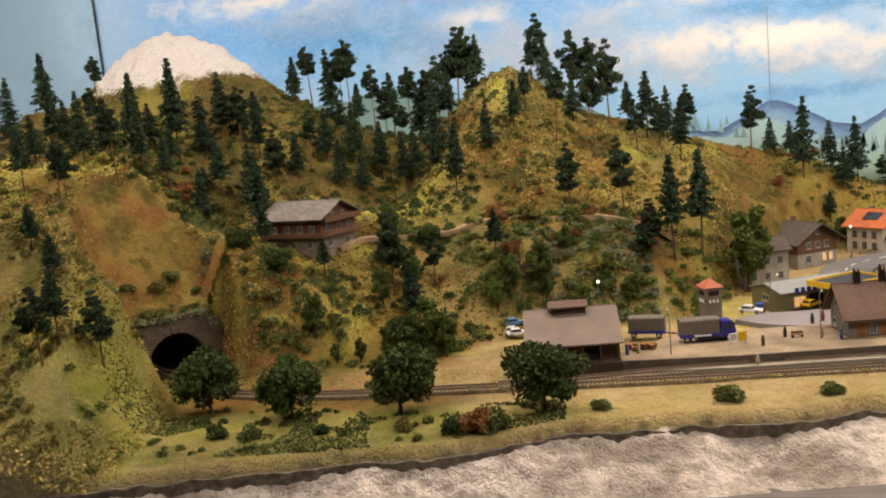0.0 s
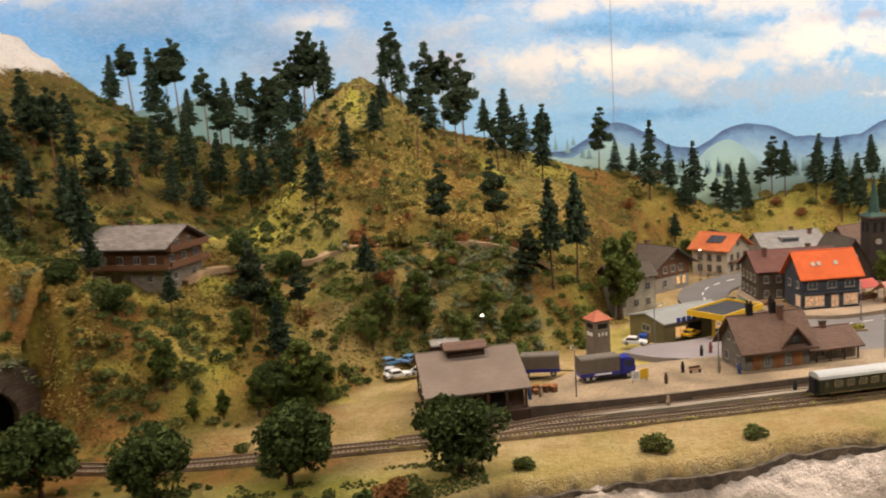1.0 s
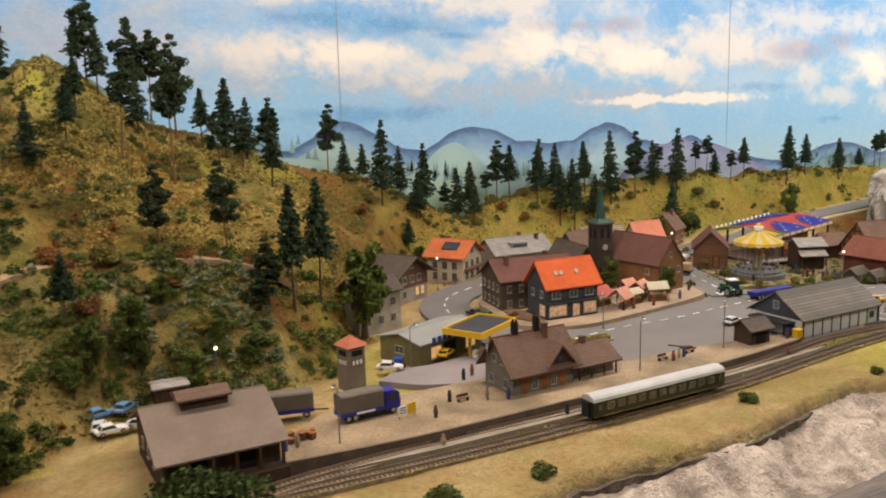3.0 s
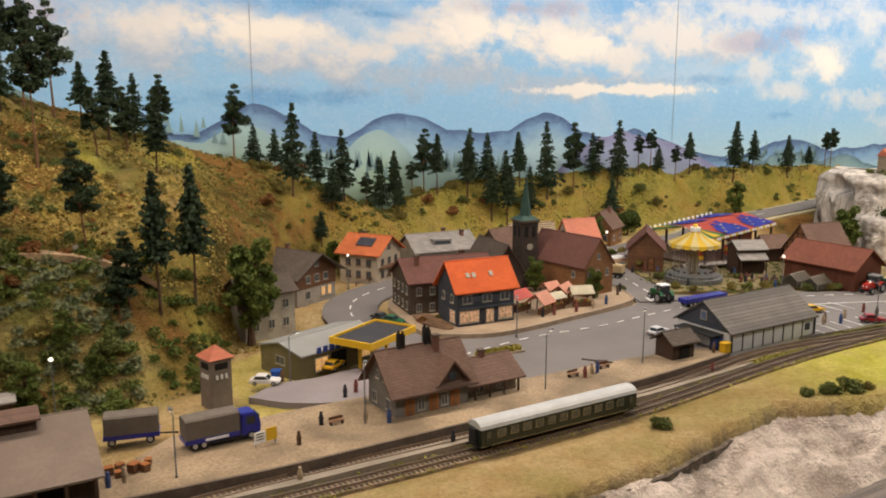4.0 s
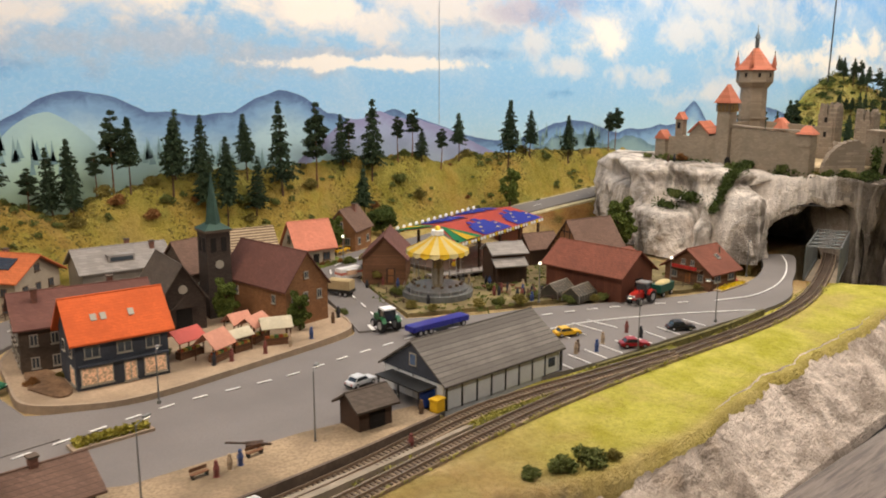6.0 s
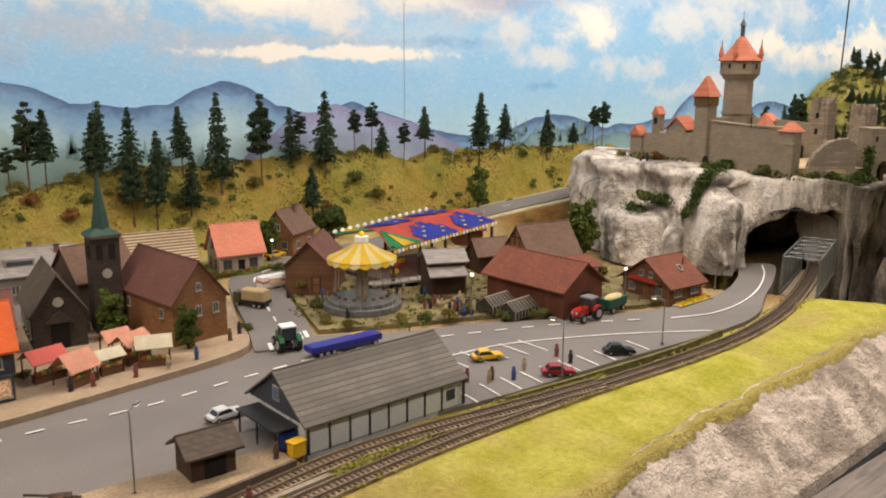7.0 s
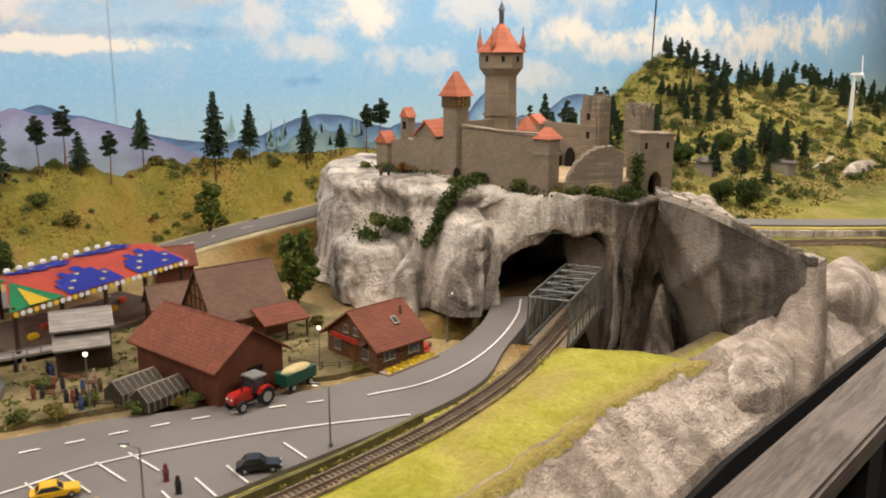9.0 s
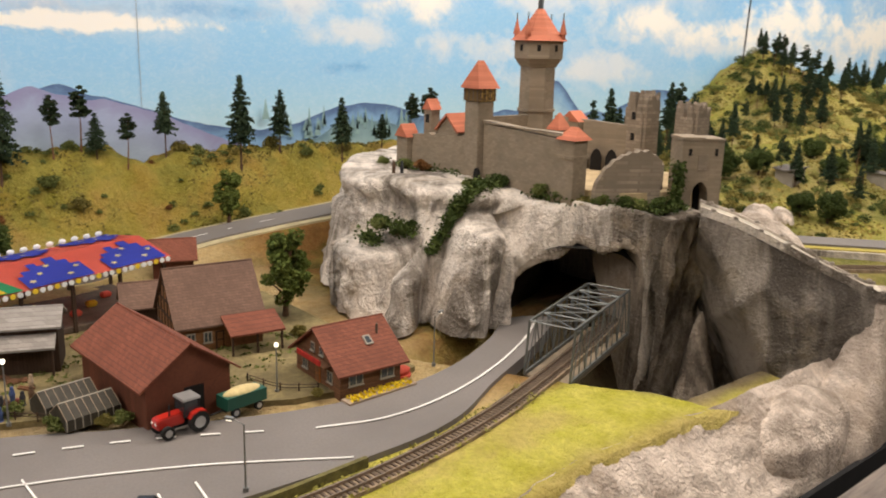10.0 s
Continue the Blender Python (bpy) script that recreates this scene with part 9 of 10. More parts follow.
# ---------------------------------------------------------------- fairground
M_canY, M_canO = paint("canopy_yellow", (0.80, 0.55, 0.03), 0.6), paint("canopy_cream", (0.78, 0.66, 0.30), 0.6)
cr = thing("chair_carousel", 1.888, 2.150, 1.003, 0, "chain carousel with a yellow striped canopy and grey base", "carousel")
cr.scale = (0.86, 0.86, 0.95)
part("base_plate", cyl(8.6, 0, 1.2, seg=28), plain("carousel_base_grey", (0.155, 0.16, 0.155), 0.5, var=0.4, big=70), cr)
part("base_ring", cyl(7.4, 1.2, 1.9, seg=28), plain("carousel_ring_grey", (0.22, 0.225, 0.22), 0.4, 0.4, var=0.4, big=80), cr)
part("column", cyl(1.25, 1.8, 10.0, seg=12), plain("carousel_column", (0.26, 0.21, 0.13), 0.5, var=0.4, big=90), cr)
for k in range(6):
    part("mirror_panel", box(-0.4, 0.4, -1.42, -1.18, 2.5, 6.0), M_frame, cr).matrix_local = Matrix.Rotation(radians(60 * k), 4, "Z")
for k in range(20):
    a0, a1 = 2 * math.pi * k / 20, 2 * math.pi * (k + 1) / 20
    bm = bmesh.new()
    pts = [(1.2, 13.2), (4.2, 11.6), (7.6, 10.2)]
    for (r0, z0_), (r1, z1_) in zip(pts[:-1], pts[1:]):
        v = [bm.verts.new((r * math.cos(a), r * math.sin(a), z)) for r, a, z in ((r0, a0, z0_), (r1, a0, z1_), (r1, a1, z1_), (r0, a1, z0_))]
        bm.faces.new(v)
    v = [bm.verts.new((7.6 * math.cos(a), 7.6 * math.sin(a), z)) for a, z in ((a0, 10.2), (a0, 9.5), ((a0 + a1) / 2, 9.1), (a1, 9.5), (a1, 10.2))]
    bm.faces.new(v)
    bmesh.ops.solidify(bm, geom=bm.faces[:], thickness=0.12)
    part("canopy_gore", bm, M_canY if k % 2 else M_canO, cr)
part("canopy_crown", cyl(1.5, 13.3, 14.4, seg=12), M_white, cr)
part("crown_top", ball(0.7, 0, 0, 14.7, seg=10), M_canY, cr)
for k in range(18):
    a = 2 * math.pi * k / 18
    c, s = math.cos(a), math.sin(a)
    ch = part("chair", box(6.0 * c - 0.3, 6.0 * c + 0.3, 6.0 * s - 0.3, 6.0 * s + 0.3, 2.6, 3.1), M_dark, cr)
    part("chain", rod((6.0 * c, 6.0 * s, 3.0), (5.8 * c, 5.8 * s, 9.6), 0.04, 3), M_hub, ch)
rail_posts = 20
for k in range(rail_posts):
    a = 2 * math.pi * k / rail_posts
    part("rail_post", cyl(0.07, 1.2, 2.6, 8.3 * math.cos(a), 8.3 * math.sin(a), seg=5), M_hub, cr)

rd = thing("bumper_ride_canopy", 2.160, 2.355, 1.004, 8, "fairground ride hall with a blue, red and green star roof", "fairground ride")
M_rideB, M_rideR, M_rideG = paint("ride_blue", (0.03, 0.045, 0.42), 0.6), paint("ride_red", (0.62, 0.10, 0.06), 0.6), paint("ride_green", (0.02, 0.28, 0.10), 0.6)
hx, hy = 16.5, 10.5


def rz(x, y):
    return 10.2 - 0.7 * abs(y) / hy * 2.4 + 0.06 * x


def roof_patch(poly, mat, lift, name="roof_panel"):
    bm = bmesh.new()
    bm.faces.new([bm.verts.new((x, y, rz(x, y) + lift)) for x, y in poly])
    bmesh.ops.solidify(bm, geom=bm.faces[:], thickness=0.18)
    return part(name, bm, mat, rd)


for s in (-1, 1):
    roof_patch([(-hx + 5, 0), (hx, 0), (hx, s * hy), (-hx, s * hy)][::s], M_rideR, 0.2)
    roof_patch([(-hx, s * hy), (-hx + 5.5, s * 0.4), (-hx + 9, s * hy)], M_rideG, 0.45, "roof_star")
    roof_patch([(-hx + 3.2, s * hy), (-hx + 5.2, s * 3.2), (-hx + 6.6, s * hy)], M_canY, 0.62, "roof_star")
    for x0, x1 in ((-6.6, 3.4), (6.2, 15.6)):
        w = (x1 - x0) / 10
        steps = ((0, 6.0), (1, 6.0), (1, 4.4), (2.6, 4.4), (2.6, 2.2), (4.0, 2.2), (4.0, 3.4), (5.4, 3.4), (5.4, 1.2), (7.2, 1.2), (7.2, 3.0), (8.6, 3.0), (8.6, 5.0), (10, 5.0))
        roof_patch(([(x0, s * hy)] + [(x0 + w * a, s * b) for a, b in steps] + [(x1, s * hy)])[::s], M_rideB, 0.45, "roof_field")
        for j in range(5):
            cx, cy = x0 + w * (1.2 + 1.9 * j), s * (8.8 - 2.2 * (j % 3))
            star = [(cx + (0.62 if q % 2 else 0.3) * math.cos(q * math.pi / 5), cy + (0.62 if q % 2 else 0.3) * math.sin(q * math.pi / 5)) for q in range(10)]
            roof_patch(star, M_canO, 0.62, "roof_star")
    for k in range(30):
        x = -hx + 0.8 + k * (2 * hx - 1.5) / 29
        sc = part("scallop", cyl(0.42, -0.06, 0.06, seg=10, m=Matrix.Translation((x, s * (hy + 0.15), rz(x, hy) - 0.1)) @ Matrix.Rotation(radians(90), 4, "X")), M_white if k % 3 else M_canY, rd)
    for k in range(5):
        x = -hx + 1 + k * (2 * hx - 2) / 4
        part("column", box(x - 0.25, x + 0.25, s * (hy - 0.8) - 0.25, s * (hy - 0.8) + 0.25, 0, 8.4), W_dark, rd)
part("ride_floor", box(-hx + 1, hx - 1, -hy + 1, hy - 1, 0, 0.8), M_dark, rd)
for k in range(14):
    x = -hx + 2 + k * 2.2
    part("crest_ornament", ball(0.55, x, hy - 0.2, rz(x, hy) + 0.9, 1.2, 0.4, 0.9, 8), M_white, rd)
for k in range(6):
    part("bumper_car", box(-11 + 4.2 * k, -9.2 + 4.2 * k, -5 + (k % 3) * 3.4, -3.8 + (k % 3) * 3.4, 0.8, 1.8, bev=0.25), M_rideR if k % 2 else M_canY, rd)
rp_ = thing("ride_ramp", 2.04, 2.235, 1.003, -12, "grey boarded entrance ramp of the fairground ride", "ramp")
part("deck", box(-9, 9, -1.6, 1.6, 0.8, 1.2), T_light, rp_)
for k in range(7):
    part("support", box(-8.6 + k * 2.8, -8.3 + k * 2.8, -1.4, 1.4, 0, 0.8), W_dark, rp_)
part("railing", box(-9, 9, -1.65, -1.5, 2.0, 2.15), T_light, rp_)
for k in range(10):
    part("railing_post", box(-8.9 + k * 1.95, -8.75 + k * 1.95, -1.65, -1.5, 1.2, 2.0), T_light, rp_)


def stall(x, y, turn, mat, label, w=5.0, d=4.0, h=3.2, pitch=1.3):
    t = thing("market_stall", x, y, 1.006, turn, label, "market stall", "market stalls")
    for sx in (-1, 1):
        for sy in (-1, 1):
            part("pole", cyl(0.12, 0, h, sx * w * 0.46, sy * d * 0.46, seg=6), W_wood, t)
    for s in (-1, 1):
        bm = extrude([(s * (d / 2 + 0.3), h - 0.3), (0, h + pitch), (0, h + pitch + 0.12), (s * (d / 2 + 0.3), h - 0.15)], -w / 2 - 0.3, w / 2 + 0.3, "X")
        part("awning", bm, mat, t)
    part("counter", box(-w * 0.44, w * 0.44, -d * 0.44, -d * 0.1, 0, 1.2), W_wood, t)
    for k in range(5):
        part("crate", box(-w * 0.4 + k * w * 0.16, -w * 0.4 + k * w * 0.16 + 0.6, -d * 0.4, -d * 0.18, 1.2, 1.6), plain("goods_%d" % (k % 3), ((0.5, 0.12, 0.04), (0.5, 0.4, 0.08), (0.12, 0.25, 0.06))[k % 3], 0.8, var=0.5, big=200), t)
    return t


M_aw1, M_aw2, M_aw3 = plain("red_awning", (0.48, 0.10, 0.08), 0.8, var=0.12), plain("salmon_awning", (0.54, 0.25, 0.17), 0.8, var=0.2), plain("cream_awning", (0.52, 0.46, 0.33), 0.8, var=0.2)
stall(1.315, 2.105, 15, M_aw1, "market stall with a red awning")
stall(1.345, 2.060, 25, M_aw2, "market stall with a salmon pink tent roof", 4.6, 4.4, 2.6, 2.0)
stall(1.395, 2.075, 10, M_aw3, "small market stall with a cream awning", 3.6, 3.0, 2.8, 0.8)
stall(1.440, 2.105, 30, M_aw2, "market stall with a faded salmon awning", 5.0, 3.4)
stall(1.462, 2.070, -18, M_aw3, "market stall with a pale cream awning", 4.8, 3.4)
stall(1.425, 2.135, 10, M_aw2, "market stall with an orange striped awning", 3.8, 3.0)

# ---------------------------------------------------------------- lamps, figures and small things
M_post = plain("grey_lamp_post", (0.20, 0.20, 0.19), 0.5, 0.3, var=0.15)
M_bulb = glow("lamp_glow", (1.0, 0.9, 0.7), 3.0)


def street_lamp(x, y, h, z=1.0, turn=0, head="arm"):
    t = thing("street_lamp", x, y, z, turn, "thin grey street lamp with a small white head", "street lamp", "street lamps")
    part("pole", cyl(0.13, 0, h, seg=6, r2=0.08), M_post, t)
    if head == "arm":
        part("arm", rod((0, 0, h), (1.5, 0, h + 0.35), 0.07, 5), M_post, t)
        hd = part("lamp_head", box(1.2, 2.2, -0.22, 0.22, h + 0.25, h + 0.5), M_post, t)
        part("bulb", box(1.35, 2.05, -0.16, 0.16, h + 0.14, h + 0.25), M_bulb, hd)
    else:
        hd = part("lamp_head", ball(0.32, 0, 0, h + 0.2, seg=8), M_bulb, t)
    part("base", cyl(0.3, 0, 0.5, seg=8), M_post, t)


for x, y, h, tn, hd in ((0.365, 1.912, 9.4, 0, "ball"), (1.073, 1.664, 9.8, 30, "arm"), (0.479, 1.627, 8.6, 90, "arm"), (0.757, 1.672, 9.0, 60, "arm"), (0.724, 1.905, 8.2, 20, "arm"), (1.206, 1.945, 7.5, 60, "arm"), (1.303, 1.689, 9.6, 45, "arm"), (1.922, 1.662, 8.6, 120, "arm"), (2.165, 1.668, 7.6, 120, "arm"), (2.01, 1.975, 8.0, 0, "ball"), (2.315, 1.875, 6.6, 0, "ball"), (2.545, 1.828, 7.6, 20, "arm"), (1.075, 2.49, 8.4, 0, "ball"), (1.86, 2.46, 6.0, 0, "ball")):
    street_lamp(x, y, h, 1.022 if (x, y) == (1.86, 2.46) else 1.0, tn, hd)

FIGS = [plain("figure_%s" % n, c, 0.7, var=0.3, big=150) for n, c in (("dark", (0.03, 0.03, 0.035)), ("red", (0.20, 0.06, 0.05)), ("sand", (0.40, 0.30, 0.20)), ("blue", (0.05, 0.08, 0.20)), ("brown", (0.12, 0.07, 0.04)))]


def figurine(x, y, z, k, h=2.0):
    bm = cyl(0.30, 0, h * 0.5, r2=0.36, seg=8)
    cyl(0.42, h * 0.48, h * 0.80, r2=0.26, seg=8, bm=bm)
    ball(0.26, 0, 0, h * 0.90, 1, 1, 1.1, 8, bm)
    cyl(0.42, -0.05, 0.06, seg=10, bm=bm)
    ob = part("figurine", bm, FIGS[k % 5])
    ob.location = (x, y, z)
    return tagged(ob, "tiny plain painted model figure standing on the ground", "figurine", "figurines")


for k, (x, y) in enumerate(((0.775, 1.79), (0.798, 1.80), (0.762, 1.682), (0.79, 1.66), (0.648, 1.648), (0.70, 1.700), (1.165, 1.678), (1.185, 1.685), (1.20, 1.688), (1.46, 1.672), (1.52, 1.69), (0.36, 1.61), (0.42, 1.645), (0.40, 1.64), (0.71, 1.905), (1.33, 2.03), (1.36, 2.03), (1.47, 2.035), (1.52, 2.05), (1.60, 2.105), (1.628, 2.13), (1.42, 2.03))):
    figurine(x, y, 1.0045 if y < 1.8 else 1.0065, k)
for k, (x, y) in enumerate(((1.80, 1.735), (1.825, 1.715), (1.86, 1.70), (1.835, 1.72), (1.98, 1.70), (1.985, 1.735), (1.90, 1.72))):
    figurine(x, y, 1.0005, k + 1)
for k, (x, y) in enumerate(((2.0, 2.05), (2.03, 2.04), (2.05, 2.03), (2.015, 2.07), (1.975, 2.07), (2.06, 2.07), (1.86, 2.25), (1.83, 2.22), (1.80, 2.28), (1.85, 2.29))):
    figurine(x, y, 1.0030, k + 2)
for k, (x, y) in enumerate(((2.735, 2.19), (2.745, 2.178))):
    figurine(x, y, 1.222, k + 4, 2.2)
for k, (x, y) in enumerate(((0.85, 1.576), (1.40, 1.618), (0.62, 1.567))):
    figurine(x, y, 0.991, k)


def bench(x, y, turn, z=1.005):
    t = thing("bench", x, y, z, turn, "small brown wooden bench on the platform", "bench", "benches")
    part("seat", box(-1.1, 1.1, -0.3, 0.3, 0.5, 0.62), W_wood, t)
    part("backrest", box(-1.1, 1.1, 0.3, 0.4, 0.7, 1.15), W_wood, t)
    for s in (-0.9, 0.9):
        part("leg", box(s - 0.1, s + 0.1, -0.25, 0.35, 0, 0.5), M_black, t)


for x, y in ((1.15, 1.69), (1.225, 1.70), (0.72, 1.69)):
    bench(x, y, 5)
sg = thing("notice_board", 0.607, 1.667, 1.005, 12, "white and yellow notice board on two posts", "sign")
part("board", box(-1.7, 0.0, -0.08, 0.08, 0.6, 2.2), M_white, sg)
part("board", box(0.0, 1.7, -0.08, 0.08, 0.6, 2.4), M_yellow, sg)
for s in (-1.5, 1.5):
    part("post", cyl(0.08, 0, 1.0, s, 0.1, seg=5), M_post, sg)
for k in range(3):
    part("text_bar", box(-1.45, -0.3, -0.11, -0.08, 1.85 - 0.4 * k, 2.0 - 0.4 * k), M_dark, sg)
# goods by the shed
for k, (x, y, w) in enumerate(((0.405, 1.675, 1.2), (0.42, 1.682, 1.0), (0.435, 1.67, 1.3), (0.455, 1.682, 0.9), (0.415, 1.662, 0.9), (0.448, 1.665, 1.1))):
    t = thing("crate", x, y, 1.0055, k * 23, "small brown wooden crate on the goods yard", "crate", "crates")
    part("body", box(-w / 2, w / 2, -w * 0.4, w * 0.4, 0, w * 0.8), W_wood, t)
    part("lid", box(-w / 2 - 0.05, w / 2 + 0.05, -w * 0.44, w * 0.44, w * 0.8, w * 0.8 + 0.12), M_doorwood, t)
tk = thing("water_tank", 0.705, 1.918, 1.004, 0, "blue round water barrel beside the filling station", "barrel")
part("barrel", cyl(1.0, 0, 1.7, 0, 0, 1.0, 16), paint("barrel_blue", (0.01, 0.06, 0.28), 0.5), tk)
part("lid", cyl(1.05, 1.7, 1.85, seg=16), paint("barrel_blue", (0.01, 0.06, 0.28), 0.5), tk)
bn = thing("waste_bin", 1.484, 1.667, 1.003, 10, "yellow waste bin at the supermarket corner", "bin")
part("body", box(-0.9, 0.9, -0.7, 0.7, 0, 1.7, bev=0.12), M_yellow, bn)
part("lid", box(-1.0, 1.0, -0.8, 0.8, 1.7, 1.95, bev=0.05), M_yellow, bn)
bn = thing("waste_bin", 1.487, 1.692, 1.003, 10, "blue waste bin beside the yellow one", "bin")
part("body", box(-1.0, 1.0, -0.8, 0.8, 0, 2.0, bev=0.12), paint("bin_blue", (0.01, 0.05, 0.26), 0.5), bn)
part("lid", box(-1.1, 1.1, -0.9, 0.9, 2.0, 2.25, bev=0.05), paint("bin_blue", (0.01, 0.05, 0.26), 0.5), bn)
bar = thing("level_crossing_sign", 1.232, 1.725, 1.0, -25, "dark wooden market cart with a long pole", "cart")
part("pole", rod((-3.0, 0, 1.4), (2.6, 0, 0.6), 0.14, 5), W_dark, bar)
part("bed", box(-0.6, 1.6, -0.6, 0.6, 0.7, 1.0), W_dark, bar)
for s in (-1, 1):
    wheel(bar, 0.5, s * 0.6, 0.5, 0.15)


def glasshouse(x, y, turn):
    t = thing("greenhouse", x, y, 1.003, turn, "small glazed greenhouse with pale thin bars", "greenhouse", "greenhouses")
    M_gh = plain("greenhouse_glass", (0.065, 0.058, 0.045), 0.55, var=0.3, spec=0.15)
    for s in (-1, 1):
        part("glass_slope", extrude([(s * 2.0, 1.4), (0, 2.9), (0, 2.98), (s * 2.05, 1.46)], -3.4, 3.4, "X"), M_gh, t)
        part("glass_wall", box(-3.4, 3.4, s * 2.0 - 0.05, s * 2.0 + 0.05, 0, 1.4), M_gh, t)
        for k in range(8):
            u = -3.4 + k * 6.8 / 7
            part("bar", rod((u, s * 2.06, 1.42), (u, 0, 3.0), 0.05, 4), M_kerb, t)
            part("bar", box(u - 0.05, u + 0.05, s * 2.08 - 0.05, s * 2.08 + 0.05, 0, 1.45), M_frame, t)
    part("ridge_bar", rod((-3.4, 0, 3.0), (3.4, 0, 3.0), 0.09, 4), M_frame, t)
    for e in (-3.4, 3.4):
        part("end_wall", extrude([(-2, 0), (2, 0), (2, 1.4), (0, 2.9), (-2, 1.4)], e - 0.05, e + 0.05, "X"), M_gh, t)


glasshouse(2.078, 1.985, 10)
glasshouse(2.088, 1.935, 10)
fl = thing("flower_bed", 2.425, 1.795, 1.0015, 3, "bright yellow flower bed along the road bend", "flower bed")
r = np.random.default_rng(91)
V, F = tufts(np.c_[r.uniform(-0.05, 0.055, 420), r.uniform(-0.009, 0.009, 420), r.uniform(0.001, 0.005, 420)], 0.0024, 92)
from_arrays("blossom_carpet", V, F, leafy("yellow_blossom", (0.60, 0.42, 0.01), (0.80, 0.60, 0.03)), fl)
part("soil", box(-5.6, 5.8, -1.0, 1.0, -0.3, 0.15), M_kerb, fl)
rt = thing("red_tarpaulin", 2.488, 1.832, 1.0, 15, "crumpled red cover beside the cabin", "cover")
part("cover", ball(1.0, 0, 0, 0.5, 1.7, 1.1, 0.7, 12), paint("cover_red", (0.48, 0.06, 0.03), 0.8), rt)
part("edge", cyl(1.5, -0.2, 0.1, seg=12), paint("cover_red", (0.48, 0.06, 0.03), 0.8), rt)
hd_ = thing("flower_hedge", 1.113, 1.868, 1.0005, 2, "low yellow-green hedge island on the square", "hedge")
V, F = tufts(np.c_[r.uniform(-0.047, 0.047, 900), r.uniform(-0.008, 0.008, 900), r.uniform(0.001, 0.012, 900)], 0.0032, 93)
from_arrays("foliage", V, F, leafy("hedge_yellow_green", (0.16, 0.15, 0.02), (0.36, 0.30, 0.05)), hd_)
part("kerb_stone", box(-5.2, 5.2, -1.2, 1.2, -0.2, 0.35), M_kerb, hd_)
# scrub along the fair and farm
for x, y, k, s in ((2.12, 1.90, 0, 0.6), (2.10, 1.905, 1, 0.5), (2.05, 1.93, 0, 0.6), (1.97, 1.99, 1, 0.7), (1.93, 2.01, 0, 0.6), (1.89, 2.025, 1, 0.6), (1.80, 2.06, 1, 0.5), (2.0, 2.10, 0, 0.6), (1.82, 2.20, 0, 0.7), (1.78, 2.10, 1, 0.6), (2.02, 2.0, 0, 0.6), (1.84, 2.30, 1, 0.6), (2.26, 1.92, 1, 0.4), (2.35, 1.83, 1, 0.4), (2.45, 2.05, 1, 0.6), (1.87, 2.45, 0, 0.7), (1.73, 2.47, 1, 0.6), (1.92, 2.46, 1, 0.6), (2.38, 2.24, 1, 0.6), (1.13, 2.13, 1, 0.4), (1.085, 2.12, 2, 0.5), (1.10, 2.2, 0, 0.5), (1.29, 2.13, 0, 0.5), (1.65, 2.15, 0, 0.5)):
    plant(BUSHES[k], x, y, s, 1.004 if y < 2.3 else 1.02)

# lookout on the hill
lk = thing("lookout_fence", 0.17, 2.53, ground_at(0.17, 2.53), 10, "small wooden railing round the hilltop lookout", "fence")
for k in range(6):
    x = -6 + k * 2.2
    part("post", cyl(0.14, -1.5, 2.0, x, 0.3 * k, seg=5), W_wood, lk)
    if k:
        part("railing", rod((x - 2.2, 0.3 * (k - 1), 1.6), (x, 0.3 * k, 1.6), 0.1, 4), W_wood, lk)
for x, y in ((0.245, 2.117), (0.43, 2.13), (0.10, 2.10)):
    t = thing("trail_sign", x, y, ground_at(x, y), 20, "small white trail signpost on the hill path", "sign", "trail signs")
    part("post", box(-0.10, 0.10, -0.10, 0.10, -0.5, 1.6), M_frame, t)
    part("board", box(-0.42, 0.42, -0.16, -0.1, 1.0, 1.7), M_frame, t)

# ---------------------------------------------------------------- eastern section beyond the castle
wt = thing("wind_turbine", 5.55, 2.20, ground_at(5.55, 2.20), 25, "white three-bladed model wind turbine", "wind turbine")
part("tower", cyl(1.2, -1, 22, r2=0.6, seg=12), M_white, wt)
part("nacelle", box(-1.0, 1.0, -2.4, 1.6, 21.8, 23.2, bev=0.3), M_white, wt)
hubp = part("hub", ball(0.9, 0, -2.8, 22.5, seg=10), M_white, wt)
for k in range(3):
    bm = extrude([(-0.6, 0.8), (0.6, 0.8), (0.25, 8.5), (-0.15, 8.5)], -0.12, 0.12, "Y")
    bmesh.ops.transform(bm, matrix=Matrix.Translation((0, -2.9, 22.5)) @ Matrix.Rotation(radians(120 * k + 20), 4, "Y"), verts=bm.verts)
    part("blade", bm, M_white, hubp)

M_trail = plain("trodden_path", (0.44, 0.37, 0.24), 0.95, var=0.3, big=30, fine=200)
# the road, retaining wall and line below the ramp's far end
east = smooth_line([(3.50, 2.12, 1.03), (3.60, 2.04, 1.024), (3.72, 1.93, 1.022), (3.82, 1.83, 1.020), (3.95, 1.70, 1.018), (4.15, 1.52, 1.016)])
strip("road", east, 0.042, 0, M_asphalt, 0.02, label="grey asphalt road beyond the castle ramp", category="road")
strip("road_verge", east - np.array([0, 0, 0.005]), 0.068, 0, plain("mustard_verge", (0.44, 0.36, 0.08), 0.95, var=0.3), 0.03, label="yellow grassy verge beside the road", category="verge")
strip("retaining_wall", east - np.array([0, 0, 0.008]), 0.006, 0, M_cliff, 0.10, off=-0.072, label="low grey rock wall holding the road", category="wall")
strip("retaining_wall", east - np.array([0, 0, 0.008]), 0.006, 0, M_cliff, 0.10, off=0.072, label="low grey rock wall holding the road", category="wall")
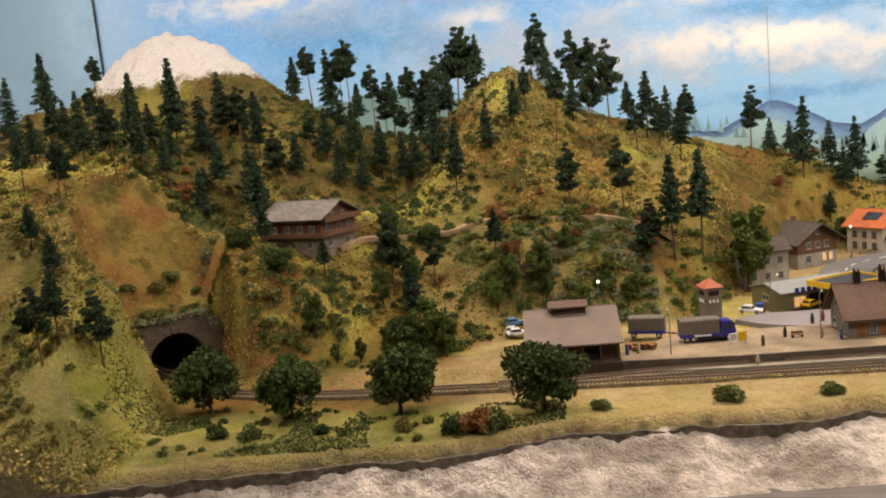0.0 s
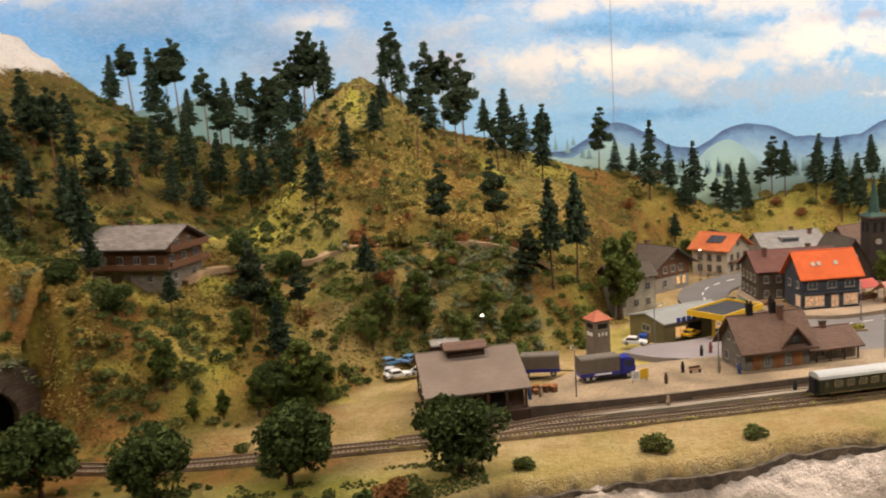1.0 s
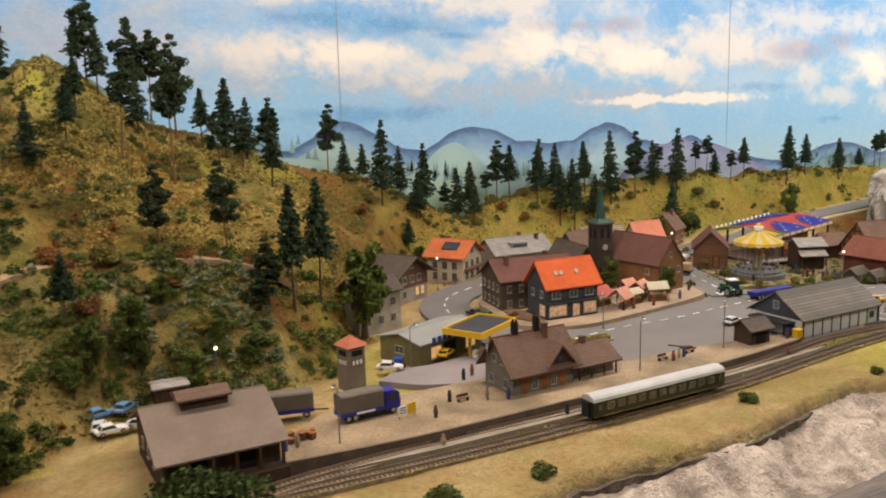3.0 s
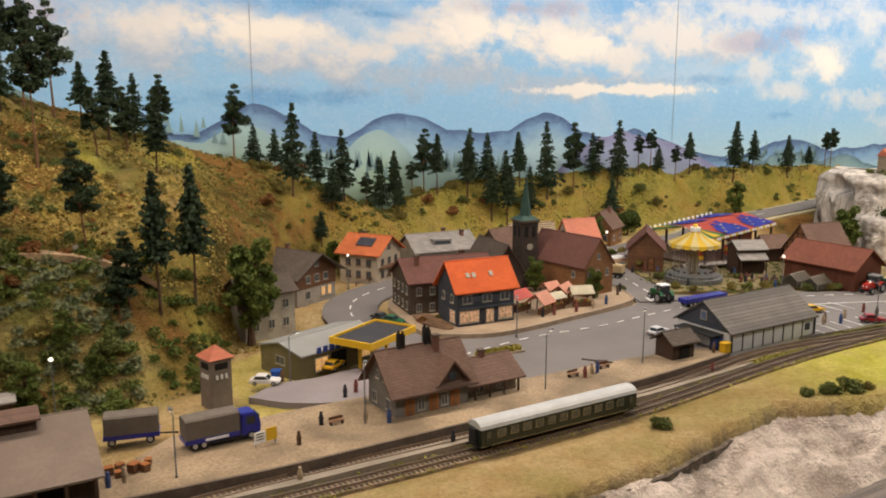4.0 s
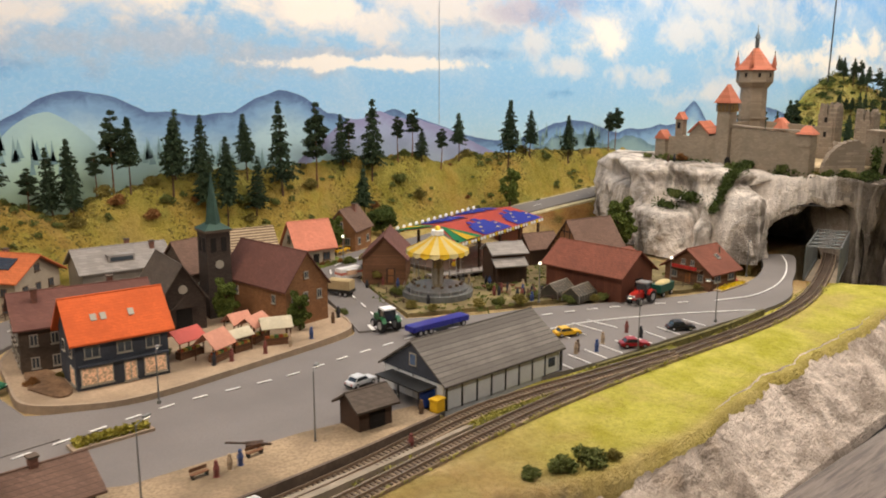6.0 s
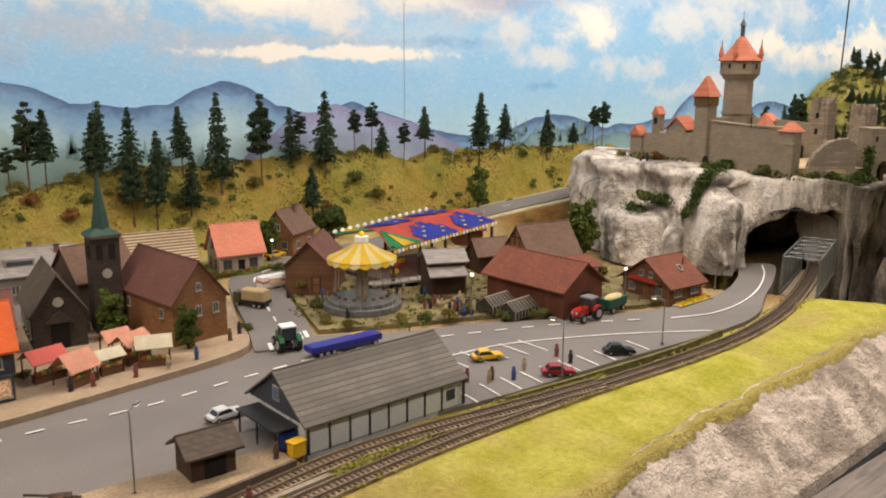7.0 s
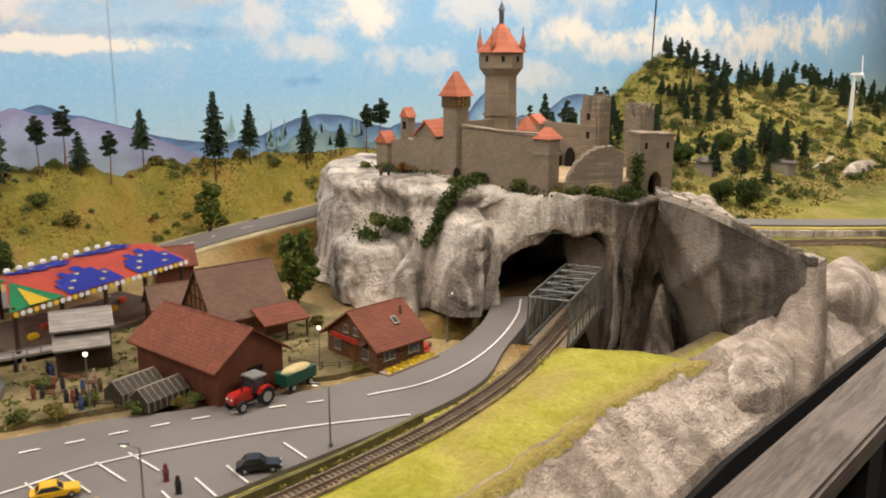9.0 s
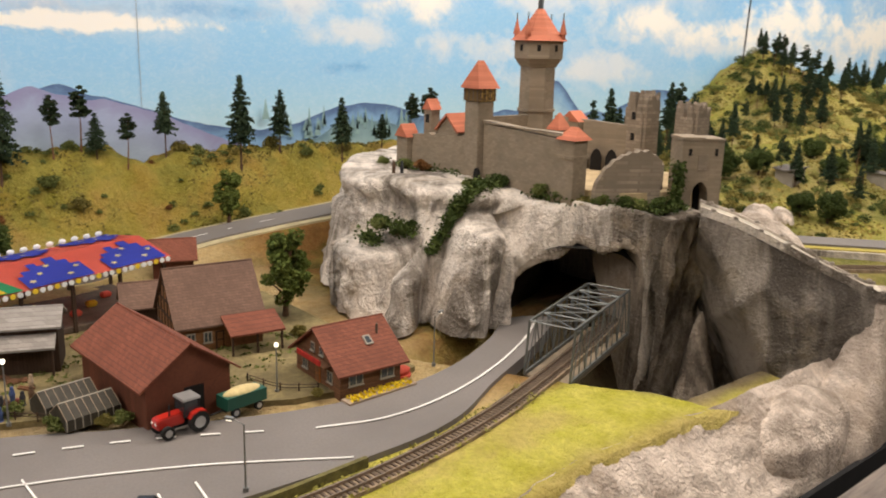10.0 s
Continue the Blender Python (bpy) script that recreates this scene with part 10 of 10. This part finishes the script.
track(smooth_line([(3.52, 1.83), (3.68, 1.72), (3.84, 1.58), (4.0, 1.42)], 10), "model railway track below the eastern road", lift=0.004)
boulder(3.76, 2.035, 1.03, 0.055, 0.05, 0.055, 3.0, 20)
boulder(4.98, 1.965, 1.03, 0.20, 0.03, 0.042, 9.0, 3)
boulder(3.84, 2.02, 1.02, 0.045, 0.035, 0.05, 5.0, 50)
car(3.715, 1.965, 130, paint("dark_blue_car", (0.02, 0.025, 0.12), 0.3), "dark blue car on the eastern road", z=1.024)
for x, y, L, tn in ((4.05, 2.12, 9.0, 8), (4.49, 2.06, 6.5, 80)):
    house("hut", x, y, tn, L, 5.0, 2.6, 2.2, W_grey, T_grey, "small weathered wooden hut with a grey roof", z=ground_at(x, y) + 0.004, category="hut", group="huts", base=-3)
fe = thing("meadow_fence", 4.10, 2.095, ground_at(4.2, 2.09), -4, "pale wooden rail fence on the meadow", "fence")
for k in range(11):
    part("post", cyl(0.22, -2.5, 1.6, k * 3.0, 0, seg=5), W_wood, fe)
    if k:
        for z in (0.7, 1.4):
            part("fence_rail", box(k * 3.0 - 3.0, k * 3.0, -0.12, 0.12, z - 0.16, z + 0.16), W_wood, fe)
for x, y, k, s in ((3.95, 1.95, 0, 0.9), (3.90, 2.00, 1, 0.75), (4.24, 2.09, 0, 0.75), (3.97, 2.17, 1, 0.75), (4.01, 2.17, 2, 0.5), (3.88, 2.24, 0, 1.0), (4.32, 2.2, 1, 0.7), (4.6, 2.15, 0, 0.8)):
    plant(BROAD[k], x, y, s)

grove([(4.95, 2.72, 11, "p"), (4.97, 2.66, 12, "s"), (5.01, 2.63, 12, "p"), (4.99, 2.59, 11, "s"), (4.93, 2.67, 11, "s"), (4.92, 2.75, 9, "p"), (5.04, 2.60, 11, "p"), (4.97, 2.54, 10, "s"), (4.74, 2.68, 9, "s"), (4.76, 2.63, 8, "s")])
flock("grass", 16000, (3.5, 5.6, 1.85, 2.88), 0.0055, M_olive, "olive flock grass on the eastern hills", 69, lambda x, y: fbm(x * 6, y * 6, 3, 63) > 0.50)
flock("grass", 12000, (3.5, 5.6, 1.85, 2.88), 0.0050, M_straw, "straw-yellow flock on the eastern hills", 70, lambda x, y: fbm(x * 5, y * 5, 3, 64) > 0.52)

# ---------------------------------------------------------------- clutter of the fair and the farm
r = np.random.default_rng(404)
for k in range(26):
    a = r.uniform(0, 2 * math.pi)
    x, y = (1.925 + 0.105 * math.cos(a), 2.135 + 0.085 * math.sin(a)) if k < 12 else (r.uniform(1.99, 2.08), r.uniform(1.985, 2.04))
    figurine(x, y, 1.0030, int(r.integers(6)), 1.8)


def rail_fence(pts, z, label):
    line = smooth_line(pts, 6)
    x0, y0 = line[0]
    t = thing("rail_fence", x0, y0, z, 0, label, "fence", "yard fences")
    q = [((p[0] - x0) * 100, (p[1] - y0) * 100) for p in line]
    for i in range(0, len(q)):
        if i % 3 == 0:
            part("post", cyl(0.10, -0.2, 1.1, q[i][0], q[i][1], seg=5), W_dark, t)
        if i:
            part("fence_rail", rod((*q[i - 1], 0.85), (*q[i], 0.85), 0.07, 4), W_dark, t)
            part("fence_rail", rod((*q[i - 1], 0.45), (*q[i], 0.45), 0.07, 4), W_dark, t)


rail_fence([(1.78, 2.10), (1.80, 2.18), (1.83, 2.28)], 1.003, "low dark rail fence beside the fair street")
rail_fence([(2.36, 1.845), (2.32, 1.875), (2.30, 1.93)], 1.003, "low dark rail fence round the cabin's yard")
rail_fence([(2.0, 2.0), (2.04, 1.965), (2.09, 1.92)], 1.003, "low dark rail fence along the farm garden")
rail_fence([(1.10, 2.50), (1.2, 2.545), (1.35, 2.56), (1.5, 2.56)], 1.004, "low dark rail fence behind the corner houses")
for k in range(9):
    x, y = 2.0 + r.uniform(0, 0.06), 2.07 + r.uniform(0, 0.06)
    t = thing("plank_stack", x, y, 1.003, r.uniform(0, 180), "small stack of weathered planks in the yard", "planks", "plank stacks")
    for j in range(3):
        part("plank", box(-1.1, 1.1, -0.45 + 0.3 * j, -0.2 + 0.3 * j, 0, 0.25 + 0.12 * (j % 2)), W_wood, t)
lt = []
for k in range(620):
    x, y = r.uniform(1.76, 2.45), r.uniform(1.90, 2.50)
    if y < 1.93 + (2.3 - x) * 0.12:
        continue
    lt.append(np.c_[np.full(14, x), np.full(14, y), np.full(14, 1.0035)] + r.normal(0, 1, (14, 3)) * np.array([0.004, 0.004, 0.0012]))
V, F = tufts(np.concatenate(lt), 0.0026, 405)
tagged(from_arrays("weeds", V, F, M_fern), "patches of green weeds in the fairground yard", "weeds", "", "stuff")

# grass growing where the two tracks join, and weeds along the line
r = np.random.default_rng(611)
gp = []
for k in range(900):
    x = r.uniform(1.50, 1.98)
    y0, y1 = float(np.interp(x, FRONT_LINE[:, 0], FRONT_LINE[:, 1])) + 0.016, 1.652 - 0.05 * abs(x - 1.8)
    if y1 - y0 < 0.004:
        continue
    y = r.uniform(y0, y1)
    if abs(y - float(np.interp(x, LOOP_LINE[:, 0], LOOP_LINE[:, 1]))) < 0.013 and x < 1.76:
        continue
    gp.append(np.array([x, y, float(rail_bed(x)) + 0.004]) + r.normal(0, 1, (7, 3)) * np.array([0.004, 0.003, 0.0008]))
for k in range(500):
    x = r.uniform(0.1, 2.6)
    y = float(np.interp(x, front_line[:, 0], front_line[:, 1])) + r.choice([-1, 1]) * r.uniform(0.015, 0.022)
    gp.append(np.array([x, y, float(rail_bed(x)) + 0.003]) + r.normal(0, 1, (3, 3)) * np.array([0.004, 0.002, 0.0008]))
V, F = tufts(np.concatenate(gp), 0.0024, 612)
tagged(from_arrays("weeds", V, F, leafy("yellow_green_weeds", (0.20, 0.19, 0.04), (0.42, 0.38, 0.09))), "yellow-green weeds growing between the tracks", "weeds", "", "stuff")

# shrubs round the tunnel mouth
for k, (la, bh_, z, s) in enumerate(((-0.10, 0.02, 1.10, 0.8), (-0.085, 0.0, 1.115, 0.6), (-0.06, 0.015, 1.122, 0.7), (-0.035, 0.01, 1.122, 0.6), (-0.01, 0.02, 1.124, 0.75), (0.02, 0.012, 1.124, 0.6), (0.045, 0.015, 1.122, 0.8), (0.07, 0.01, 1.12, 0.7), (0.10, 0.01, 1.09, 0.9), (0.115, -0.005, 1.05, 0.8), (-0.115, -0.005, 1.06, 0.7), (0.12, -0.02, 1.01, 0.9), (-0.09, 0.04, 1.15, 0.8), (0.0, 0.05, 1.17, 0.9), (0.06, 0.06, 1.18, 0.8), (-0.04, 0.06, 1.19, 0.8))):
    px_, py_ = PORTAL[0] - OUT.x * bh_ + OUT.y * la, PORTAL[1] - OUT.y * bh_ - OUT.x * la
    plant(BUSHES[(0, 1, 0)[k % 3]], px_, py_, s, z)
r = np.random.default_rng(515)
moss = []
for k in range(260):
    la, bh_ = r.uniform(-0.15, 0.13), r.uniform(-0.014, 0.05)
    q = (PORTAL[0] - OUT.x * bh_ + OUT.y * la, PORTAL[1] - OUT.y * bh_ - OUT.x * la)
    z_ = max(1.118 if abs(la) < 0.075 else 1.10 - 0.9 * (abs(la) - 0.075), ground_at(*q) if bh_ > 0.03 else 0)
    moss.append(np.array([*q, z_]) + r.normal(0, 1, (46, 3)) * np.array([0.007, 0.007, 0.0035]))
V, F = tufts(np.concatenate(moss), 0.0028, 516)
tagged(from_arrays("moss", V, F, M_dusty), "grey-green moss hanging over the tunnel mouth", "moss", "", "stuff")
# winding path and outcrops on the eastern meadow
strip("footpath", smooth_line([(x, y, ground_at(x, y) + 0.004) for x, y in ((4.62, 2.035), (4.80, 2.035), (4.92, 2.05), (4.96, 2.085), (4.90, 2.13), (4.94, 2.155), (5.10, 2.16), (5.35, 2.18))]), 0.011, 0, M_trail, 0.01, label="pale winding footpath on the eastern hill", category="path")
# garden of the salmon-roofed house
slab("garden", [(1.725, 2.60), (1.735, 2.475), (1.80, 2.455), (1.875, 2.47), (1.88, 2.60)], 1.0, 1.0245, plain("garden_lawn", (0.16, 0.19, 0.035), 0.95, var=0.4, big=60, relief=0.7), "green garden lawn round the salmon-roofed house", "garden")
for k in range(9):
    plant(BUSHES[(0, 2, 1)[k % 3]], 1.735 + 0.017 * k, 2.462 + 0.002 * (k % 2), 0.32, 1.024)

# the brown hiking path along the terrace
strip("footpath", smooth_line([(x, y, ground_at(x, y) + 0.006) for x, y in ((-0.228, 1.973), (-0.195, 2.014), (-0.151, 2.040), (-0.105, 2.053), (-0.034, 2.080), (0.024, 2.092), (0.1, 2.112), (0.2, 2.125), (0.3, 2.122), (0.4, 2.118), (0.5, 2.115), (0.56, 2.12))]), 0.018, 0, plain("beige_path_soil", (0.40, 0.27, 0.155), 0.95, var=0.4, big=40, relief=0.8), 0.012, label="orange-brown hiking path across the slope", category="path")
# soot-black chimneys of the station
M_soot = plain("soot_black", (0.025, 0.02, 0.018), 0.85, var=0.3)
for u, h in ((-3.4, 2.4), (-2.7, 2.2), (1.2, 2.8), (1.9, 2.2)):
    q = part("chimney", box(u - 0.26, u + 0.26, -0.3, 0.3, 8.8, 9.6 + h), M_soot, st, "soot-black chimney stack")
    part("chimney_pot", cyl(0.2, 9.6 + h, 10.1 + h, u, 0, seg=8), M_soot, q)

# more bays on the car park, and goods stacked beside the shed
for k in range(5):
    x = 1.836 + k * 0.038
    strip("parking_line", np.array([[x, 1.838 - 0.12 * (x - 1.9)], [x + 0.002, 1.770 - 0.12 * (x - 1.9)]]), 0.0011, RZ + 0.002, M_mark, 0.001, label="white painted parking bay line", category="road marking", kind="")
for k, (x, y, a) in enumerate(((0.30, 1.60, 30), (0.315, 1.594, 38), (0.29, 1.608, 24))):
    t = thing("log_pile", x, y, 0.988, a, "short pile of brown logs beside the track", "logs", "log piles")
    for j in range(4):
        part("log", rod((-1.2, -0.45 + 0.3 * j, 0.25), (1.2, -0.4 + 0.3 * j, 0.25), 0.16, 7), M_bark, t)
